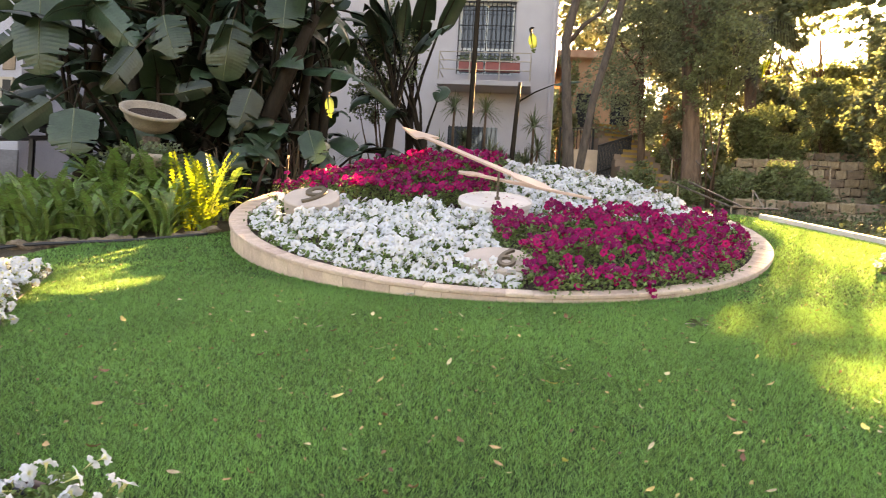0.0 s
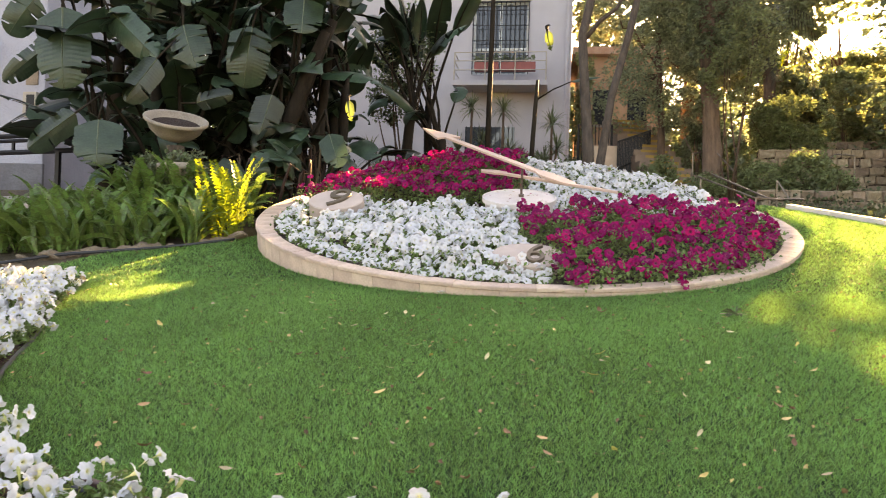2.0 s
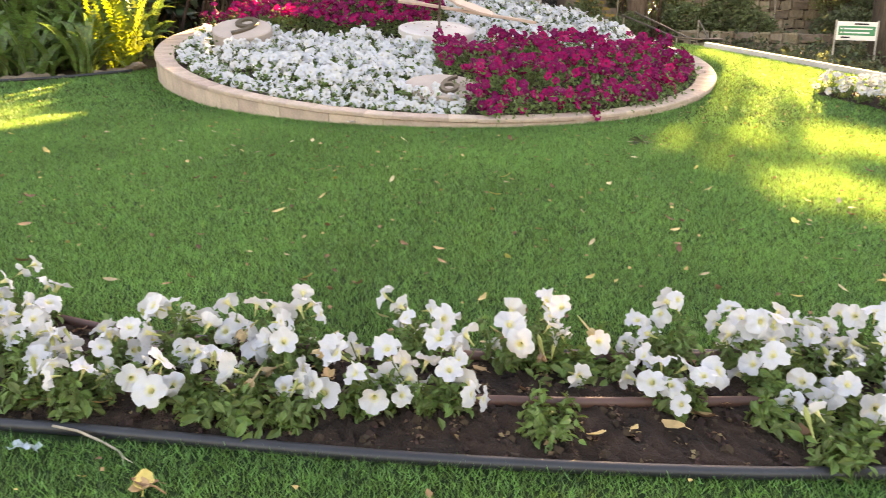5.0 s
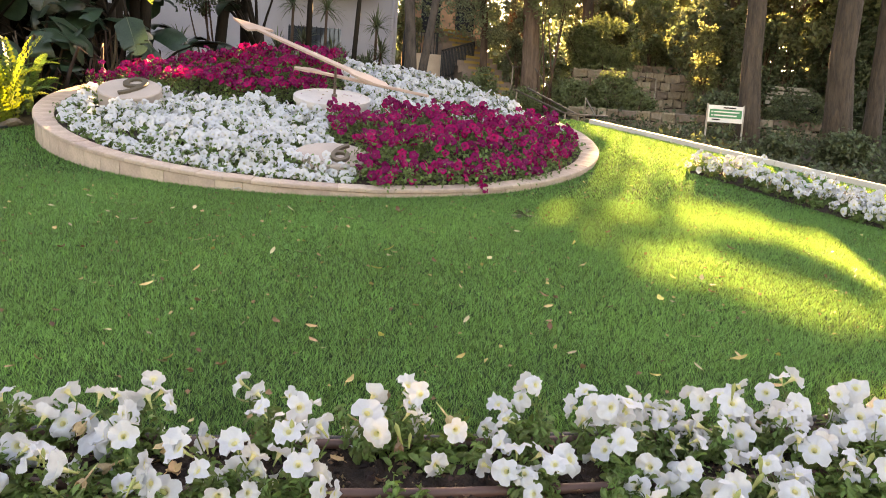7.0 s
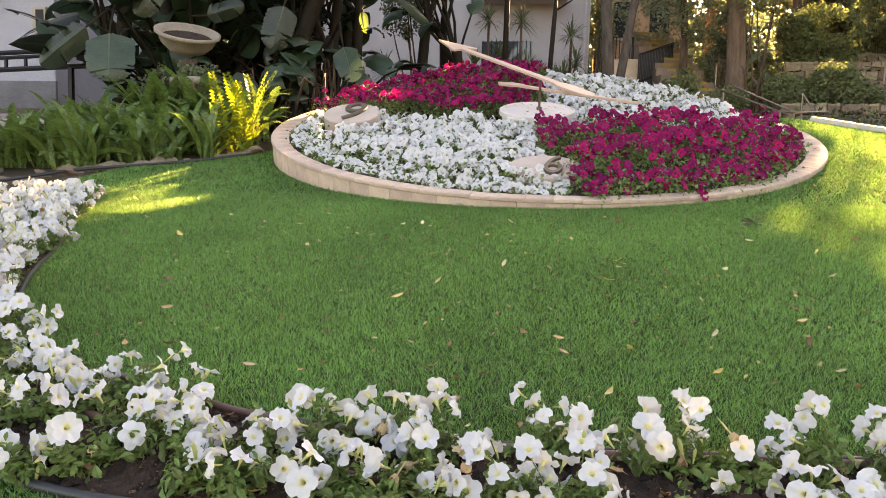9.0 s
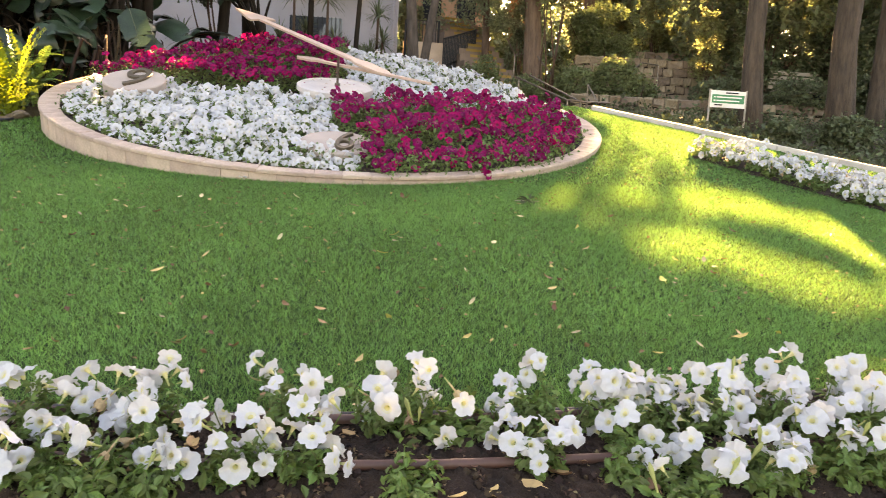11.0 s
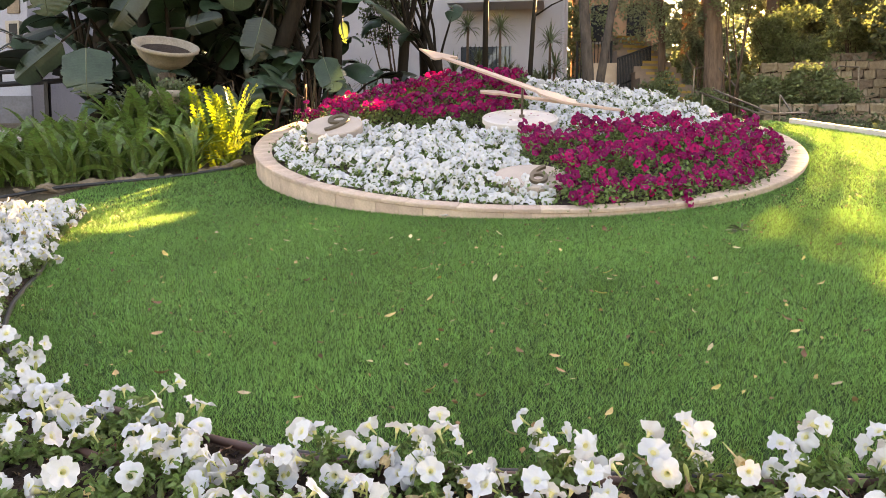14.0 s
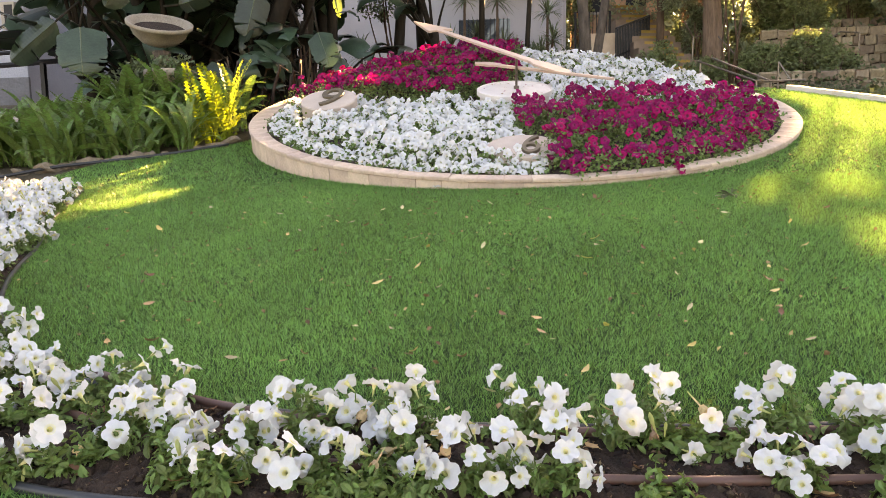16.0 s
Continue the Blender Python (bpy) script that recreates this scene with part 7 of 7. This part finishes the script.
tagged(part("soil_crumbs", quads_mesh(v, f, [M_CLOD]), None), "loose dark crumbs of soil on the bed", "soil", kind="stuff")
# bits of leaf strewn over the turf
bits = [(gen.uniform(-4.6, 4.6), 1.0 + 8.5 * gen.uniform(0, 1)) for _ in range(1500)]
bits = np.array([(x, y) for x, y in bits if is_lawn(np.array(x), np.array(y)) and not in_beds(x, y)])
n = len(bits)
v, f, _ = scattered((SMALL_V * [1.2, 1, 1] - [0, 0.5, 0], SMALL_F, np.zeros(2)), np.column_stack([bits, lawn_z(bits[:, 0], bits[:, 1]) + 0.024]), turned(gen.normal(0, 0.3, (n, 3)) + [0, -0.1, 0.9], gen.uniform(0, 6.28, n)), gen.uniform(0.012, 0.034, n))
M_BIT = material("leaf_bit", (0.30, 0.19, 0.085), 0.8, 0.3, 30, 90, 0, random_hue=0.6, islands=True)
tagged(part("leaf_litter", quads_mesh(v, f, [M_BIT]), None), "small bits of dry leaf strewn over the turf", "leaf litter", kind="stuff")

# ---- turf ----
def blades(n, x0, x1, y0, y1, high, wide, seed):
    gen = np.random.default_rng(seed)
    x, y = gen.uniform(x0, x1, n), gen.uniform(y0, y1, n)
    local = np.column_stack([x, y, lawn_z(x, y)]) @ np.array(CLOCK_M.inverted().to_3x3()).T + np.array(CLOCK_M.inverted().translation)
    ok = is_lawn(x, y) & (np.hypot(local[:, 0], local[:, 1]) > CLOCK_R - 0.02)
    cx, cy = (b_out + b_in).T / 2
    near = np.zeros(n, dtype=bool)
    half = np.hypot(*(b_out - b_in).T) / 2
    for k in range(0, NB):
        near |= np.hypot(x - cx[k], y - cy[k]) < half[k] * 0.97
    x, y = x[ok & ~near], y[ok & ~near]
    n = len(x)
    root = np.column_stack([x, y, lawn_z(x, y)])
    a = gen.uniform(0, 6.28, n)
    s = np.column_stack([np.cos(a), np.sin(a), np.zeros(n)]) * (wide * gen.uniform(0.6, 1.2, n) * 0.5)[:, None]
    tip = root + np.column_stack([gen.normal(0, 0.55, n), gen.normal(-0.1, 0.55, n), np.ones(n)]) * (high * gen.uniform(0.6, 1.25, n))[:, None]
    v = np.stack([root - s, root + s, tip], 1).reshape(-1, 3)
    return v, np.arange(3 * n).reshape(-1, 3)


for name, args in (("turf_behind", (220000, -7.2, 8.6, -4.0, 0.7, 0.027, 0.016, 4)), ("turf_side", (80000, -7.2, -3.3, 0.7, 3.6, 0.026, 0.01, 5)), ("turf_side", (100000, 3.3, 8.6, 0.7, 3.6, 0.026, 0.01, 6)), ("turf_side", (80000, 4.8, 8.0, 3.6, 6.8, 0.026, 0.01, 7)), ("turf_near", (390000, -3.3, 3.3, 0.7, 3.6, 0.024, 0.0036, 1)), ("turf_mid", (450000, -5.6, 4.8, 3.6, 6.8, 0.024, 0.0053, 2)), ("turf_far", (330000, -6.0, 6.4, 6.8, 11.6, 0.024, 0.009, 3))):
    v, f = blades(*args)
    tagged(part("turf_blades", quads_mesh(v, f, [M_BLADE]), None), "short upright green turf blades", "grass", kind="stuff")

# ---- things lying at the foot of the bed ----
M_TWIG = material("dry_twig", (0.36, 0.31, 0.24), 0.8, 0.3, 30, 120, 0.3, 0.002)
TWIG_STEM = [(-0.93, 1.905, 0.033), (-0.86, 1.893, 0.03), (-0.785, 1.872, 0.016), (-0.738, 1.848, 0.012), (-0.718, 1.826, 0.012)]
TWIG_TIPS = [(-0.703, 1.796, 0.014), (-0.682, 1.80, 0.016)]
SCRAP_AT, BIG_LEAF_AT = (-0.96, 1.845), (-0.628, 1.715)


def on_turf(x, y, lift):
    return (x, y, gz(x, y) + lift)


twig = thing("twig", pose(0, 0, 0), "thin dry forked twig leaning on the bed edging", "twig")
part("stem", tubed([on_turf(*p) for p in TWIG_STEM], [0.0034, 0.0033, 0.003, 0.0028, 0.0026], 7), M_TWIG, twig, smooth=True)
for fork_tip in TWIG_TIPS:
    part("branch", tubed([on_turf(*TWIG_STEM[-1]), on_turf(*fork_tip)], [0.0022, 0.001], 6), M_TWIG, twig, smooth=True)
M_SCRAP = material("paper_scrap", (0.34, 0.46, 0.38), 0.5, 0.2, 30, 90, 0.2, 0.002, second=(0.42, 0.50, 0.58))
scrap = bmesh.new()
sgen = np.random.default_rng(970)
bmesh.ops.create_grid(scrap, x_segments=10, y_segments=5, size=0.5)
for v in scrap.verts:
    v.co = Vector((v.co.x * 0.075 * (1 + 0.2 * math.sin(9 * v.co.y)), v.co.y * 0.028 * (1 - 0.5 * math.exp(-(v.co.x / 0.12) ** 2)), 0.006 * math.sin(14 * v.co.x + 5 * v.co.y) + sgen.normal(0, 0.002)))
scrap_ob = part("paper_scrap", scrap, M_SCRAP, smooth=True)
scrap_ob.matrix_basis = pose(*on_turf(*SCRAP_AT, 0.016), 8, 0, -8)
tagged(scrap_ob, "small crumpled pale green scrap of paper on the turf", "litter")
big = thing("fallen_leaf", pose(*on_turf(*BIG_LEAF_AT, 0.02), 6, 0, 0), "large curled brown and yellow leaf on the turf", "fallen leaf")
for mat, a, s in ((M_DRY[1], 20, 1.15), (M_DRY[2], 95, 1.0), (M_DRY[0], 200, 1.1)):
    lobe = part("lobe", dry_leaf(0.07, 0.045, 0.007, mat, int(960 + a)), None, big)
    lobe.matrix_basis = pose(0.012 * math.cos(a), 0.012 * math.sin(a), 0.002, 6, 8, a) @ Matrix.Scale(s * 0.85, 4)
part("stalk", tubed([(0, 0, 0.005), (0.04, -0.01, 0.008), (0.07, -0.025, 0.002)], [0.003, 0.0025, 0.002], 6), M_DRY[2], big, smooth=True)

# a broken sprig on the turf and a crimson flower that has dropped onto the rim
sprig = thing("sprig", pose(*on_turf(1.29, 5.95, 0.02)), "broken sprig of dark green leaves lying on the turf", "sprig")
sprig_gen = np.random.default_rng(980)
part("stem", tubed([(-0.09, 0, 0.004), (0, 0.01, 0.012), (0.1, -0.01, 0.006)], [0.003, 0.0025, 0.0015], 5), M_TWIG, sprig, smooth=True)
v, f, _ = scattered(LEAF, sprig_gen.uniform([-0.1, -0.02, 0.0], [0.1, 0.02, 0.02], (14, 3)), turned(sprig_gen.normal(0, 0.5, (14, 3)) + [0, -0.3, 0.7], sprig_gen.uniform(0, 6.28, 14)), sprig_gen.uniform(0.05, 0.09, 14))
part("leaves", quads_mesh(v, f, [M_DARKLEAF]), None, sprig)
for x, y, z, s in ((1.56, -2.83, -0.005, 1.0), (1.52, -2.8, 0.02, 0.8)):
    v, f, ix = flower_parts(15, 0.05, 0.22, int(990 + 100 * s), 0.25)
    fallen = part("fallen_flower", quads_mesh(v, f, CRIMSON, ix, True), None)
    fallen.matrix_basis = CLOCK_M @ pose(x, y, z, 75, 20, 40 * s) @ Matrix.Scale(s, 4)
    tagged(fallen, "crimson petunia flower dropped over the stone rim", "flower", "dropped flowers")
# white petals below the rim, and dry ones on the dial plate
for k in range(9):
    x, y = -0.95 + 0.03 * (k % 4) + sprig_gen.normal(0, 0.03), 6.4 + 0.02 * k + sprig_gen.normal(0, 0.03)
    petal = part("fallen_petal", quads_mesh(LEAF_V * [1.6, 1, 1.5], LEAF_F, [M_WHITE]), None)
    petal.matrix_basis = pose(*on_turf(x, y, 0.026), sprig_gen.normal(0, 20), sprig_gen.normal(0, 20), sprig_gen.uniform(0, 360)) @ Matrix.Scale(0.04, 4)
    tagged(petal, "white petunia petal lying on the turf", "petal", "fallen petals")
for k in range(16):
    a, r = sprig_gen.uniform(0, 6.28), 0.4 * math.sqrt(sprig_gen.uniform(0.1, 1))
    petal = part("fallen_petal", quads_mesh(LEAF_V * [1.3, 1, 1], LEAF_F, [M_CRIMSON if k % 3 == 0 else M_WILT]), None)
    petal.matrix_basis = CLOCK_M @ pose(-0.02 + r * math.cos(a), -0.05 + r * math.sin(a), 0.232 + 0.052 * r * math.sin(a), 3 + sprig_gen.normal(0, 8), 0, sprig_gen.uniform(0, 360)) @ Matrix.Scale(0.035, 4)
    tagged(petal, "dry petal lying on the clock's dial plate", "petal", "fallen petals")
